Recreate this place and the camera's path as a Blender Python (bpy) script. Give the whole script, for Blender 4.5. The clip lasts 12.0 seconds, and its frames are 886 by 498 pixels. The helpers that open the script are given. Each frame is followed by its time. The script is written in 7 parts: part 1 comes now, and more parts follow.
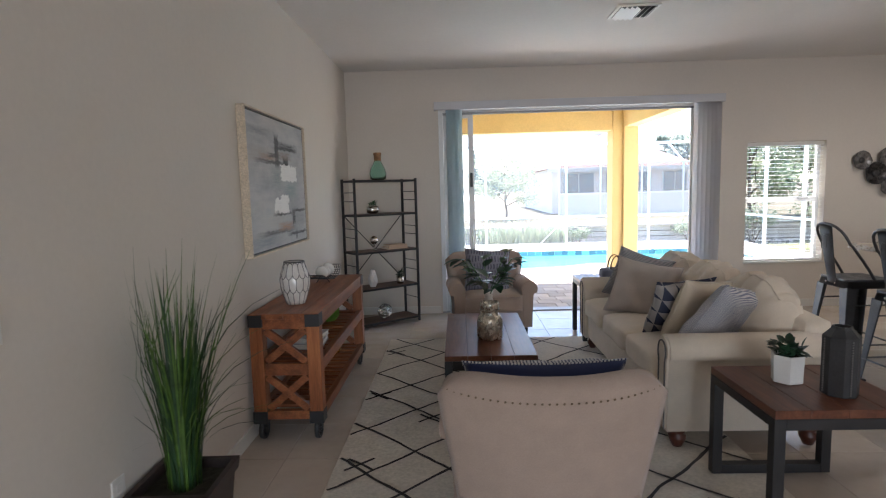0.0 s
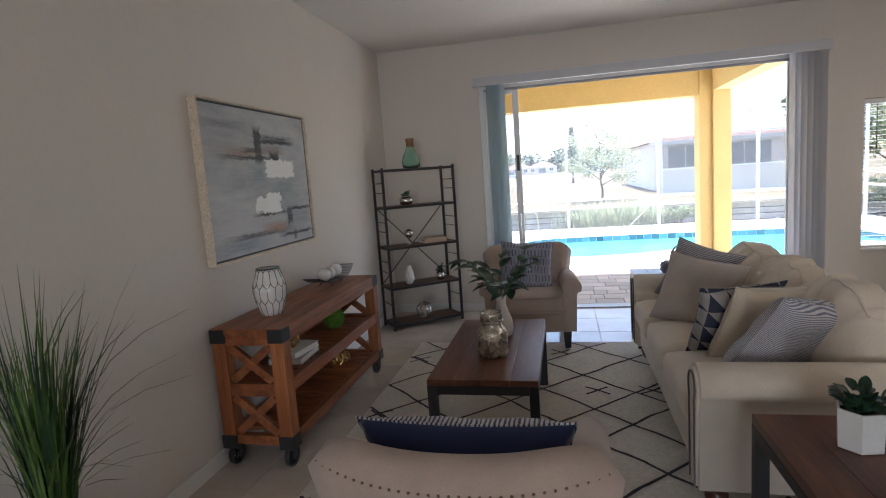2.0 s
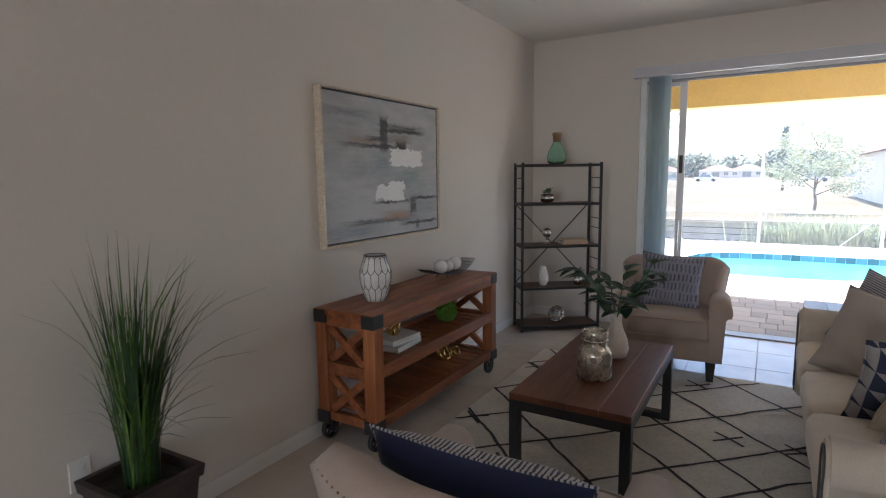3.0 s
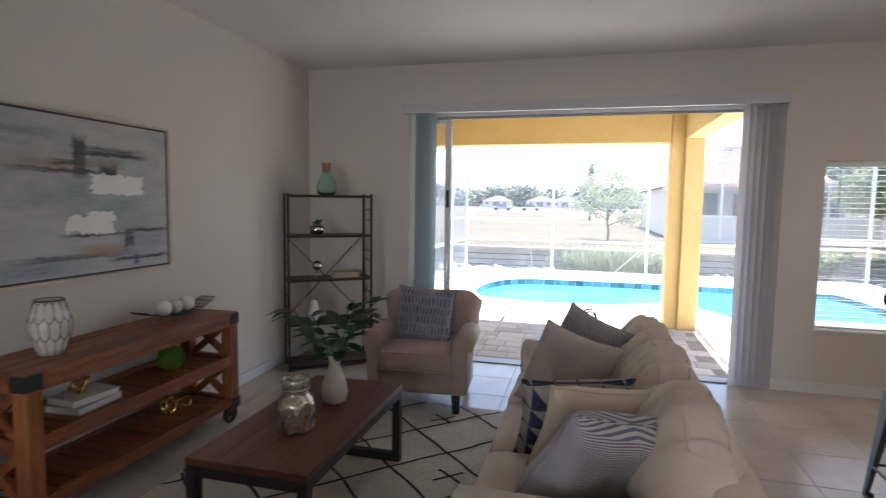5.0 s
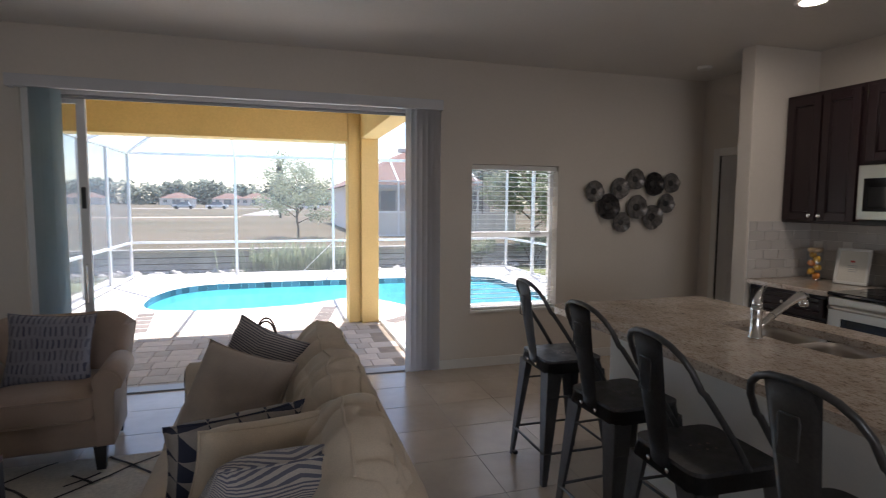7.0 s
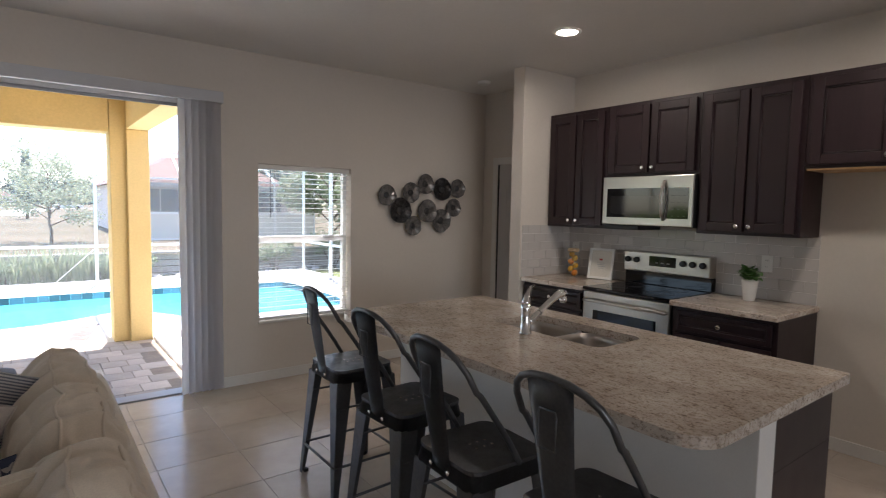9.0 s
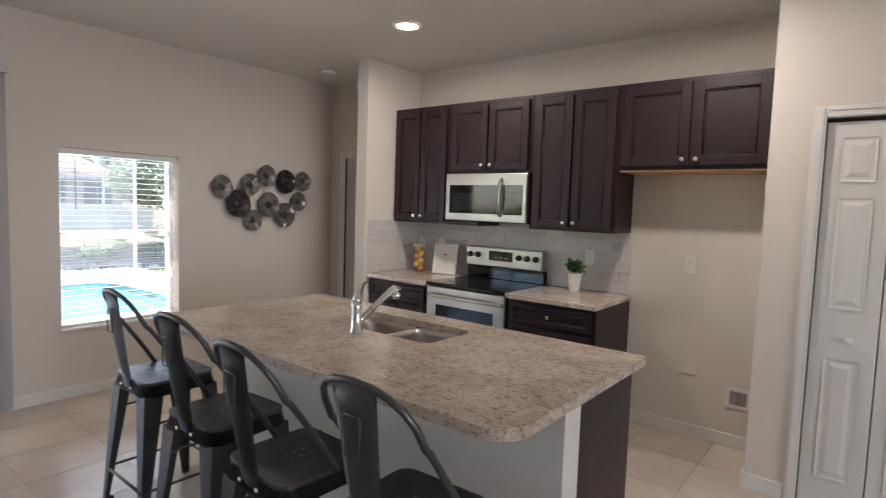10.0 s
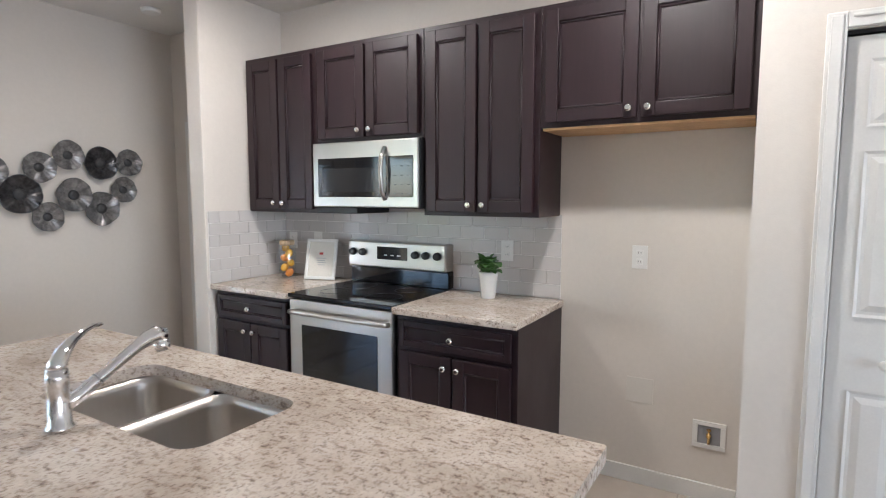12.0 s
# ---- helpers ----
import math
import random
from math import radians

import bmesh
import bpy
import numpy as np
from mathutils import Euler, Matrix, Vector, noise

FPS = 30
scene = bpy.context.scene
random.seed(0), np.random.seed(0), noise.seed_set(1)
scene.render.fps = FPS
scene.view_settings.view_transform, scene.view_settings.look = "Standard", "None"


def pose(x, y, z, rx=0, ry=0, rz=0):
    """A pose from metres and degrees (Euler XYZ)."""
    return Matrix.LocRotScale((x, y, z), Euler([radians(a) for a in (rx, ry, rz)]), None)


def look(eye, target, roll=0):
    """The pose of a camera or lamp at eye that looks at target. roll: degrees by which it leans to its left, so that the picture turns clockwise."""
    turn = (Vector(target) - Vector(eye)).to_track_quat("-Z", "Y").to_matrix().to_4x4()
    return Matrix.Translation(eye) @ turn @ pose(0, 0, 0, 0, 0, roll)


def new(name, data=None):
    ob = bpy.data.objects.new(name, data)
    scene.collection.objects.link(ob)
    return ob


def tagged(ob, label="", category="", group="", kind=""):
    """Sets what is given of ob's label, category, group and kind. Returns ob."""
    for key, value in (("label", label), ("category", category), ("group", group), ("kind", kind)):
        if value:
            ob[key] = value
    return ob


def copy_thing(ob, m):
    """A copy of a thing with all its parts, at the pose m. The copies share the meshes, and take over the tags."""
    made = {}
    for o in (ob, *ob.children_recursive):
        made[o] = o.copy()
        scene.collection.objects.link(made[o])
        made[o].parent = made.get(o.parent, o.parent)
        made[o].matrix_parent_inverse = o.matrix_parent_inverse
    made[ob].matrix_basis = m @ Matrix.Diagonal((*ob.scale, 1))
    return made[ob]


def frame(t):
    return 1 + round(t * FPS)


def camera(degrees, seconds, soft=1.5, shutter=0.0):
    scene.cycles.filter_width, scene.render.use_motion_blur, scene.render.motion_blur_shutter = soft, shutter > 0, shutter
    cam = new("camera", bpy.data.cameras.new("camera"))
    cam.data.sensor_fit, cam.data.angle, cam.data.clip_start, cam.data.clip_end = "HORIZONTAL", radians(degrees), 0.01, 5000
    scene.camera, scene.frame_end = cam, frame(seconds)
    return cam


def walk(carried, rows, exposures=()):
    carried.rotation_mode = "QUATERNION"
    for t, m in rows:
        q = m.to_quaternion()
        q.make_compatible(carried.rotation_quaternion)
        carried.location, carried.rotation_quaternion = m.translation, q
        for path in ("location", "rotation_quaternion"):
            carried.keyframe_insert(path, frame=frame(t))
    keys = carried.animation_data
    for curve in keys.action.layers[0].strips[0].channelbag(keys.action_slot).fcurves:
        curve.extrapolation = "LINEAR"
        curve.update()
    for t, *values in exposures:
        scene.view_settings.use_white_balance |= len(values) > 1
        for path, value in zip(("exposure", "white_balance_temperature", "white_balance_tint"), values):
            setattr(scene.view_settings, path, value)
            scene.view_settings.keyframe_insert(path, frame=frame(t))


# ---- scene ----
cam = camera(78.0, 12.0, soft=1.1, shutter=0.25)
PATH = [
    (0, (1.196, 1.472, 1.414), (1.139, 3.459, 1.2), -1.5),
    (0.5, (1.398, 1.556, 1.438), (1.348, 3.54, 1.192), 1.0),
    (1, (1.55, 1.66, 1.415), (1.528, 3.628, 1.058), -1.3),
    (1.5, (1.625, 1.876, 1.419), (1.273, 3.829, 1.17), -3.7),
    (2, (1.787, 2.072, 1.43), (1.352, 4.007, 1.17), -4.1),
    (2.5, (1.974, 2.193, 1.413), (1.102, 3.977, 1.176), -0.4),
    (2.7, (2.014, 2.257, 1.43), (0.995, 3.956, 1.159), -0.8),
    (4.3, (2.419, 2.635, 1.43), (1.482, 4.396, 1.287), -0.1),
    (4.5, (2.476, 2.65, 1.432), (1.643, 4.462, 1.274), -0.3),
    (5, (2.62, 2.771, 1.484), (2.116, 4.699, 1.315), 0.8),
    (5.5, (2.68, 2.921, 1.544), (2.538, 4.912, 1.413), -0.2),
    (6, (2.693, 3.017, 1.542), (2.807, 5.009, 1.4), -1.0),
    (6.5, (2.682, 3.052, 1.497), (3.039, 5.015, 1.362), -0.2),
    (7, (2.749, 3.04, 1.501), (3.322, 4.949, 1.333), 0.4),
    (7.5, (2.753, 3.101, 1.519), (3.572, 4.916, 1.335), 0.7),
    (9.3, (2.892, 3.101, 1.513), (4.182, 4.622, 1.367), 1.0),
    (9.5, (2.91, 3.105, 1.524), (4.27, 4.564, 1.379), 1.0),
    (10, (3.038, 3.062, 1.511), (4.601, 4.3, 1.356), 1.9),
    (10.5, (3.243, 3.076, 1.534), (4.86, 4.243, 1.374), 1.4),
    (11, (3.463, 3.194, 1.486), (5.088, 4.346, 1.316), 2.4),
    (11.5, (3.785, 3.39, 1.505), (5.478, 4.436, 1.306), 0.3),
    (12, (4.14, 3.494, 1.468), (5.851, 4.513, 1.276), 0.1),
]
EXPOSURES = [(0.0, 2.35, 6200, 15), (2.7, 2.10, 6250, 16), (4.3, 2.10, 6250, 16), (5.5, 1.76, 6300, 17), (6.5, 1.28, 6350, 17), (7.0, 1.10, 6400, 17), (7.7, 1.10, 6400, 17), (9.5, 2.10, 6300, 16), (10.0, 2.45, 6250, 16), (10.5, 2.92, 5950, 14), (12.0, 3.15, 5650, 12)]
walk(cam, [(t, look(eye, target, roll)) for t, eye, target, roll in PATH], EXPOSURES)

# ---- daylight ----
SUN_ELEVATION, SUN_AZIMUTH = radians(70), radians(15)
world = bpy.data.worlds.new("sky")
scene.world = world
world.use_nodes = True
wn = world.node_tree.nodes
sky = wn.new("ShaderNodeTexSky")
sky.sky_type, sky.sun_disc = "NISHITA", False
sky.sun_elevation, sky.sun_rotation = SUN_ELEVATION, SUN_AZIMUTH
sky.air_density, sky.dust_density = 1.0, 0.6
wn["Background"].inputs[1].default_value = 0.15
world.node_tree.links.new(sky.outputs[0], wn["Background"].inputs[0])
sun = new("sun", bpy.data.lights.new("sun", "SUN"))
sun.data.energy, sun.data.angle, sun.data.color = 5.0, radians(0.5), (1.0, 0.95, 0.88)
to_sun = Vector((math.sin(SUN_AZIMUTH) * math.cos(SUN_ELEVATION), math.cos(SUN_AZIMUTH) * math.cos(SUN_ELEVATION), math.sin(SUN_ELEVATION)))
sun.matrix_world = look(to_sun * 30, (0, 0, 0))

# added fill lamp, standing in for sky light in an unseen back opening
lamp = new("back_fill_light", bpy.data.lights.new("back_fill_light", "AREA"))
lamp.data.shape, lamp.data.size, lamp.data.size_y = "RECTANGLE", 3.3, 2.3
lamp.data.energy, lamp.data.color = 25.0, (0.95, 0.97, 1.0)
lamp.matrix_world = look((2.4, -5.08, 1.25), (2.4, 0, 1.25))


# ---- materials ----
class Mat:
    """A node material: a base colour with variation at two scales, roughness, and fine relief."""

    def __init__(self, name, color, rough=0.6, metal=0.0, coords="Object"):
        self.m = bpy.data.materials.new(name)
        self.m.use_nodes = True
        self.t = self.m.node_tree
        self.b = self.t.nodes["Principled BSDF"]
        self.b.inputs["Base Color"].default_value = (*color, 1)
        self.b.inputs["Roughness"].default_value = rough
        self.b.inputs["Metallic"].default_value = metal
        self.color, self.rough = color, rough
        self.tc = self.t.nodes.new("ShaderNodeTexCoord")
        if coords == "World":
            geo = self.t.nodes.new("ShaderNodeNewGeometry")
            self.vec = geo.outputs["Position"]
        else:
            self.vec = self.tc.outputs[coords]
        self.col = None

    def node(self, kind, **inputs):
        n = self.t.nodes.new(kind)
        for k, v in inputs.items():
            n.inputs[k.replace("_", " ")].default_value = v
        return n

    def link(self, a, b):
        self.t.links.new(a, b)

    def mapped(self, scale=(1, 1, 1), turn=(0, 0, 0)):
        mp = self.t.nodes.new("ShaderNodeMapping")
        mp.inputs["Scale"].default_value = scale
        mp.inputs["Rotation"].default_value = [radians(a) for a in turn]
        self.link(self.vec, mp.inputs["Vector"])
        return mp.outputs[0]

    def noise(self, scale, detail=4.0, rough=0.55, stretch=(1, 1, 1)):
        n = self.node("ShaderNodeTexNoise", Scale=scale, Detail=detail, Roughness=rough)
        self.link(self.mapped(stretch), n.inputs["Vector"])
        return n.outputs["Fac"]

    def ramp(self, fac, stops, hard=False):
        r = self.t.nodes.new("ShaderNodeValToRGB")
        if hard:
            r.color_ramp.interpolation = "CONSTANT"
        el = r.color_ramp.elements
        while len(el) < len(stops):
            el.new(0.5)
        for e, (p, c) in zip(el, stops):
            e.position, e.color = p, (*c, 1) if len(c) == 3 else c
        self.link(fac, r.inputs[0])
        return r.outputs[0]

    def mix(self, fac, a, b, mode="MIX"):
        n = self.t.nodes.new("ShaderNodeMix")
        n.data_type, n.blend_type = "RGBA", mode
        for sock, v in ((n.inputs[0], fac), (n.inputs[6], a), (n.inputs[7], b)):
            if isinstance(v, (int, float)):
                sock.default_value = v
            elif isinstance(v, tuple):
                sock.default_value = (*v, 1)
            else:
                self.link(v, sock)
        return n.outputs[2]

    def base(self, out):
        self.col = out
        self.link(out, self.b.inputs["Base Color"])
        return self

    def vary(self, scale=3.0, amount=0.12, fine=60.0, fine_amount=0.06, stretch=(1, 1, 1)):
        """Blotches and grain on the base colour."""
        start = self.col if self.col is not None else self.color
        lo, hi = (1 - amount,) * 3, (1 + amount,) * 3
        a = self.ramp(self.noise(scale, 3, 0.6, stretch), [(0.3, lo), (0.7, hi)])
        out = self.mix(1.0, start, a, "MULTIPLY")
        if fine_amount:
            g = self.ramp(self.noise(fine, 2, 0.6, stretch), [(0.3, (1 - fine_amount,) * 3), (0.7, (1 + fine_amount,) * 3)])
            out = self.mix(1.0, out, g, "MULTIPLY")
        return self.base(out)

    def bump(self, fac, strength=0.2, distance=0.002):
        n = self.node("ShaderNodeBump", Strength=strength, Distance=distance)
        self.link(fac, n.inputs["Height"])
        if self.b.inputs["Normal"].links:
            self.link(self.b.inputs["Normal"].links[0].from_socket, n.inputs["Normal"])
        self.link(n.outputs[0], self.b.inputs["Normal"])
        return self

    def rough_map(self, scale, lo, hi):
        r = self.node("ShaderNodeMapRange", To_Min=lo, To_Max=hi, From_Min=0.3, From_Max=0.7)
        self.link(self.noise(scale, 3), r.inputs[0])
        self.link(r.outputs[0], self.b.inputs["Roughness"])
        return self

    def per_piece(self, amount=0.2):
        """A lighter or darker tone for each piece."""
        info = self.t.nodes.new("ShaderNodeObjectInfo")
        r = self.ramp(info.outputs["Random"], [(0.0, (1 - amount,) * 3), (1.0, (1 + amount,) * 3)])
        return self.base(self.mix(1.0, self.col if self.col is not None else self.color, r, "MULTIPLY"))

    def set(self, **kw):
        for k, v in kw.items():
            self.b.inputs[k.replace("_", " ")].default_value = v
        return self


def plaster(name, color, coords="World"):
    m = Mat(name, color, 0.85, coords=coords).vary(1.2, 0.02, 40, 0.015)
    return m.bump(m.noise(160, 3), 0.25, 0.002).m


def paint(name, color, rough=0.45, amount=0.03):
    m = Mat(name, color, rough).vary(4, amount, 120, amount * 0.6)
    return m.bump(m.noise(300, 2), 0.05, 0.001).m


def metal(name, color, rough=0.3, brushed=None):
    m = Mat(name, color, rough, 1.0)
    m.vary(6, 0.02, 150, 0.012, brushed or (1, 1, 1)).rough_map(6, rough * 0.92, rough * 1.1)
    return m.m


def fabric(name, color, weave=700, amount=0.05):
    m = Mat(name, color, 0.95).vary(9, amount, 260, amount * 1.3).set(Sheen_Weight=0.25, Sheen_Roughness=0.5)
    return m.bump(m.noise(weave, 2), 0.35, 0.002).bump(m.noise(14, 3), 0.25, 0.012).m


def wood(name, dark, mid, light, axis="y", rough=0.45, scale=14.0, grain=1.0):
    """Boards with the grain along an axis."""
    m = Mat(name, mid, rough)
    long = {"x": (0.09, 1, 1), "y": (1, 0.09, 1), "z": (1, 1, 0.09)}[axis]
    a = m.ramp(m.noise(scale, 6, 0.65, long), [(0.25, dark), (0.5, mid), (0.75, light)])
    b = m.ramp(m.noise(scale * 9, 3, 0.6, long), [(0.3, (0.72,) * 3), (0.7, (1.15,) * 3)])
    m.base(m.mix(grain, a, b, "MULTIPLY")).per_piece(0.14)
    return m.bump(m.noise(scale * 9, 3, 0.6, long), 0.1, 0.001).rough_map(4, rough * 0.92, rough * 1.1).m


WALL = plaster("wall_paint", (0.705, 0.655, 0.595))
CEILING = plaster("ceiling_paint", (0.77, 0.745, 0.71))
TRIM = paint("white_trim_paint", (0.76, 0.75, 0.72), 0.4)
WHITE_ALU = paint("white_aluminium", (0.8, 0.81, 0.82), 0.35)
WOOD_CONSOLE = wood("reddish_acacia", (0.10, 0.027, 0.009), (0.26, 0.080, 0.026), (0.42, 0.155, 0.056), "y", 0.42)
WOOD_CONSOLE_Z = wood("reddish_acacia_upright", (0.14, 0.038, 0.012), (0.30, 0.095, 0.030), (0.44, 0.17, 0.062), "z", 0.42)
WOOD_TABLE = wood("dark_walnut", (0.055, 0.018, 0.010), (0.14, 0.048, 0.025), (0.23, 0.088, 0.044), "y", 0.34, 7)
WOOD_SHELF = wood("walnut_shelf", (0.05, 0.025, 0.016), (0.11, 0.055, 0.034), (0.17, 0.09, 0.055), "x", 0.5, 10)
WOOD_CAB = wood("espresso_cabinet", (0.014, 0.0062, 0.0080), (0.021, 0.0090, 0.0118), (0.028, 0.0120, 0.0155), "z", 0.42, 8, 0.5)
WOOD_FOOT = wood("mahogany_foot", (0.04, 0.012, 0.008), (0.08, 0.025, 0.015), (0.12, 0.04, 0.025), "z", 0.3)
WOOD_RAW = wood("raw_plywood", (0.45, 0.26, 0.12), (0.58, 0.36, 0.18), (0.66, 0.44, 0.25), "y", 0.6)
CHAMPAGNE = wood("champagne_frame", (0.60, 0.50, 0.38), (0.66, 0.56, 0.43), (0.72, 0.62, 0.50), "y", 0.4)
WOOD_MAPLE = wood("pale_maple", (0.52, 0.36, 0.2), (0.62, 0.46, 0.29), (0.7, 0.55, 0.37), "z", 0.45)
IRON = paint("black_iron", (0.02, 0.02, 0.022), 0.45, 0.15)
GUNMETAL = Mat("dark_gunmetal", (0.11, 0.112, 0.118), 0.38, 0.7).vary(5, 0.15, 90, 0.1).rough_map(18, 0.28, 0.5).m
STEEL = metal("brushed_stainless", (0.54, 0.52, 0.49), 0.3, (1, 40, 1))
STEEL_SINK = metal("sink_stainless", (0.52, 0.49, 0.455), 0.36, (12, 1, 1))
CHROME = metal("chrome", (0.85, 0.85, 0.86), 0.08)
BRASS = metal("brass", (0.75, 0.5, 0.2), 0.22)
SILVER = metal("antique_silver", (0.62, 0.6, 0.56), 0.2)
BLACK_GLASS = Mat("black_glass", (0.006, 0.006, 0.007), 0.06).rough_map(4, 0.04, 0.08).m
BLACK_PLASTIC = paint("black_plastic", (0.014, 0.014, 0.015), 0.4)
WHITE_PLASTIC = paint("white_plastic", (0.8, 0.79, 0.76), 0.35)
WHITE_CERAMIC = Mat("white_ceramic", (0.78, 0.77, 0.74), 0.25).vary(12, 0.03, 150, 0.02).m
DARK_CERAMIC = Mat("charcoal_ceramic", (0.035, 0.035, 0.037), 0.5).vary(10, 0.2, 120, 0.15).m
LINEN_CHAIR = fabric("blush_linen", (0.41, 0.315, 0.258))
LINEN_SOFA = fabric("ivory_linen", (0.74, 0.64, 0.52))
LINEN_TAUPE = fabric("taupe_linen", (0.49, 0.42, 0.365))
LINEN_CREAM = fabric("cream_linen", (0.70, 0.60, 0.47))
NAVY = fabric("navy_velvet", (0.016, 0.026, 0.085))
PIPING = fabric("dark_piping", (0.10, 0.09, 0.085))


def vinyl(name, color, through_):
    """Thin vinyl that lets some light through."""
    m = Mat(name, color, 0.5).vary(4, 0.03, 120, 0.02)
    tl = m.node("ShaderNodeBsdfTranslucent", Color=(*color, 1))
    mx = m.node("ShaderNodeMixShader", Fac=through_)
    m.link(m.b.outputs[0], mx.inputs[1])
    m.link(tl.outputs[0], mx.inputs[2])
    m.link(mx.outputs[0], m.t.nodes["Material Output"].inputs[0])
    return m.m


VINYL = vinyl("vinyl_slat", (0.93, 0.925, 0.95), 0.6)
# the same slat vinyl with blue-grey shade put into its colour
VINYL_SHADED = vinyl("vinyl_slat_shade_tint", (0.76, 0.85, 0.89), 0.65)
VALANCE = paint("valance_vinyl", (0.60, 0.61, 0.64), 0.5)


def striped(name, light, dark, freq, duty=0.5, wobble=0.35, turn=0, fold=0.0):
    """Woven stripes across a cushion, broken into dashes if asked."""
    m = Mat(name, light, 0.95).set(Sheen_Weight=0.2)
    w = m.node("ShaderNodeTexWave", Scale=freq, Distortion=wobble, Detail=2.0, Detail_Scale=3.0)
    w.bands_direction = "Y"
    sep = m.t.nodes.new("ShaderNodeSeparateXYZ")
    m.link(m.mapped((1, 1, 1), (0, 0, turn)), sep.inputs[0])
    away = m.node("ShaderNodeMath")
    away.operation = "ABSOLUTE"
    m.link(sep.outputs[0], away.inputs[0])
    bent = m.node("ShaderNodeMath")
    bent.operation = "MULTIPLY_ADD"
    bent.inputs[1].default_value = -fold
    m.link(away.outputs[0], bent.inputs[0])
    m.link(sep.outputs[1], bent.inputs[2])
    both = m.t.nodes.new("ShaderNodeCombineXYZ")
    m.link(sep.outputs[0], both.inputs[0])
    m.link(bent.outputs[0], both.inputs[1])
    m.link(both.outputs[0], w.inputs["Vector"])
    f = m.ramp(w.outputs["Fac"], [(duty - 0.06, (0, 0, 0)), (duty + 0.06, (1, 1, 1))])
    m.base(m.mix(f, light, dark)).vary(8, 0.06, 300, 0.08)
    return m.bump(m.noise(600, 2), 0.35, 0.002).m


STRIPE_NEAR = striped("blue_white_stripe", (0.60, 0.58, 0.57), (0.16, 0.175, 0.25), 44, 0.55, 0.08, 0, -0.05)
STRIPE_FAR = striped("grey_white_stripe", (0.47, 0.45, 0.44), (0.13, 0.135, 0.17), 27, 0.52, 0.4, 0, 0.1)
LUMBAR = striped("white_navy_strokes", (0.5, 0.48, 0.46), (0.03, 0.035, 0.08), 24, 0.6, 2.5, 90)


def dashed_cloth():
    """Short dark stitches in rows on blue-grey cloth, heavier in every few rows."""
    m = Mat("blue_grey_dashes", (0.33, 0.33, 0.38), 0.95).set(Sheen_Weight=0.2)
    b = m.node("ShaderNodeTexBrick", Scale=1.0, Mortar_Size=0.0095, Mortar_Smooth=0.25, Brick_Width=0.027, Row_Height=0.07, Bias=0.0)
    b.inputs["Color1"].default_value, b.inputs["Color2"].default_value, b.inputs["Mortar"].default_value = (0.9, 0.9, 0.9, 1), (0.35, 0.35, 0.35, 1), (0, 0, 0, 1)
    shift = m.node("ShaderNodeTexNoise", Scale=9.0, Detail=2.0)
    m.link(m.vec, shift.inputs["Vector"])
    m.link(m.mix(0.02, m.vec, shift.outputs["Color"], "LINEAR_LIGHT"), b.inputs["Vector"])
    m.base(m.mix(b.outputs["Color"], (0.27, 0.27, 0.325), (0.06, 0.065, 0.12))).vary(7, 0.12, 280, 0.1)
    return m.bump(m.noise(500, 2), 0.35, 0.002).bump(b.outputs["Fac"], 0.3, 0.002).m


DASHED = dashed_cloth()


def triangles_cloth():
    """Charcoal and white triangles in a grid."""
    m = Mat("charcoal_triangle_print", (0.6, 0.56, 0.5), 0.95)
    sep = m.t.nodes.new("ShaderNodeSeparateXYZ")
    m.link(m.mapped((11, 11, 11)), sep.inputs[0])
    fr = []
    for k in (0, 1):
        n = m.node("ShaderNodeMath")
        n.operation = "FRACT"
        m.link(sep.outputs[k], n.inputs[0])
        fr.append(n.outputs[0])
    c = m.node("ShaderNodeMath")
    c.operation = "GREATER_THAN"
    m.link(fr[0], c.inputs[0])
    m.link(fr[1], c.inputs[1])
    f = c.outputs[0]
    m.base(m.mix(f, (0.34, 0.315, 0.30), (0.035, 0.042, 0.075))).vary(9, 0.08, 300, 0.08)
    return m.bump(m.noise(600, 2), 0.3, 0.002).m


TRIANGLES = triangles_cloth()


def granite():
    m = Mat("beige_granite", (0.5, 0.4, 0.32), 0.12, coords="World")
    big = m.ramp(m.noise(7, 5, 0.7, (1.0, 0.6, 1)), [(0.32, (0.45, 0.375, 0.31)), (0.5, (0.57, 0.49, 0.415)), (0.68, (0.66, 0.59, 0.52))])
    spots = m.ramp(m.noise(60, 5, 0.68, (1.0, 0.42, 1)), [(0.35, (0.20, 0.15, 0.125)), (0.415, (0.66, 0.58, 0.52)), (0.47, (1, 1, 1))])
    fleck = m.ramp(m.noise(110, 3, 0.7), [(0.36, (0.4, 0.35, 0.33)), (0.46, (1, 1, 1)), (0.62, (1, 1, 1)), (0.72, (1.25, 1.22, 1.2))])
    m.base(m.mix(0.75, m.mix(0.66, big, spots, "MULTIPLY"), fleck, "MULTIPLY"))
    return m.rough_map(15, 0.08, 0.16).m


GRANITE = granite()


def floor_tile():
    m = Mat("beige_porcelain_tile", (0.56, 0.485, 0.41), 0.22, coords="World")
    c = m.ramp(m.noise(1.7, 5, 0.55), [(0.3, (0.50, 0.425, 0.355)), (0.5, (0.565, 0.49, 0.415)), (0.7, (0.635, 0.57, 0.495))])
    m.base(m.mix(0.5, c, m.ramp(m.noise(14, 4, 0.6), [(0.3, (0.93,) * 3), (0.7, (1.05,) * 3)]), "MULTIPLY")).per_piece(0.05)
    return m.bump(m.noise(5, 2), 0.04, 0.001).rough_map(2.5, 0.19, 0.26).m


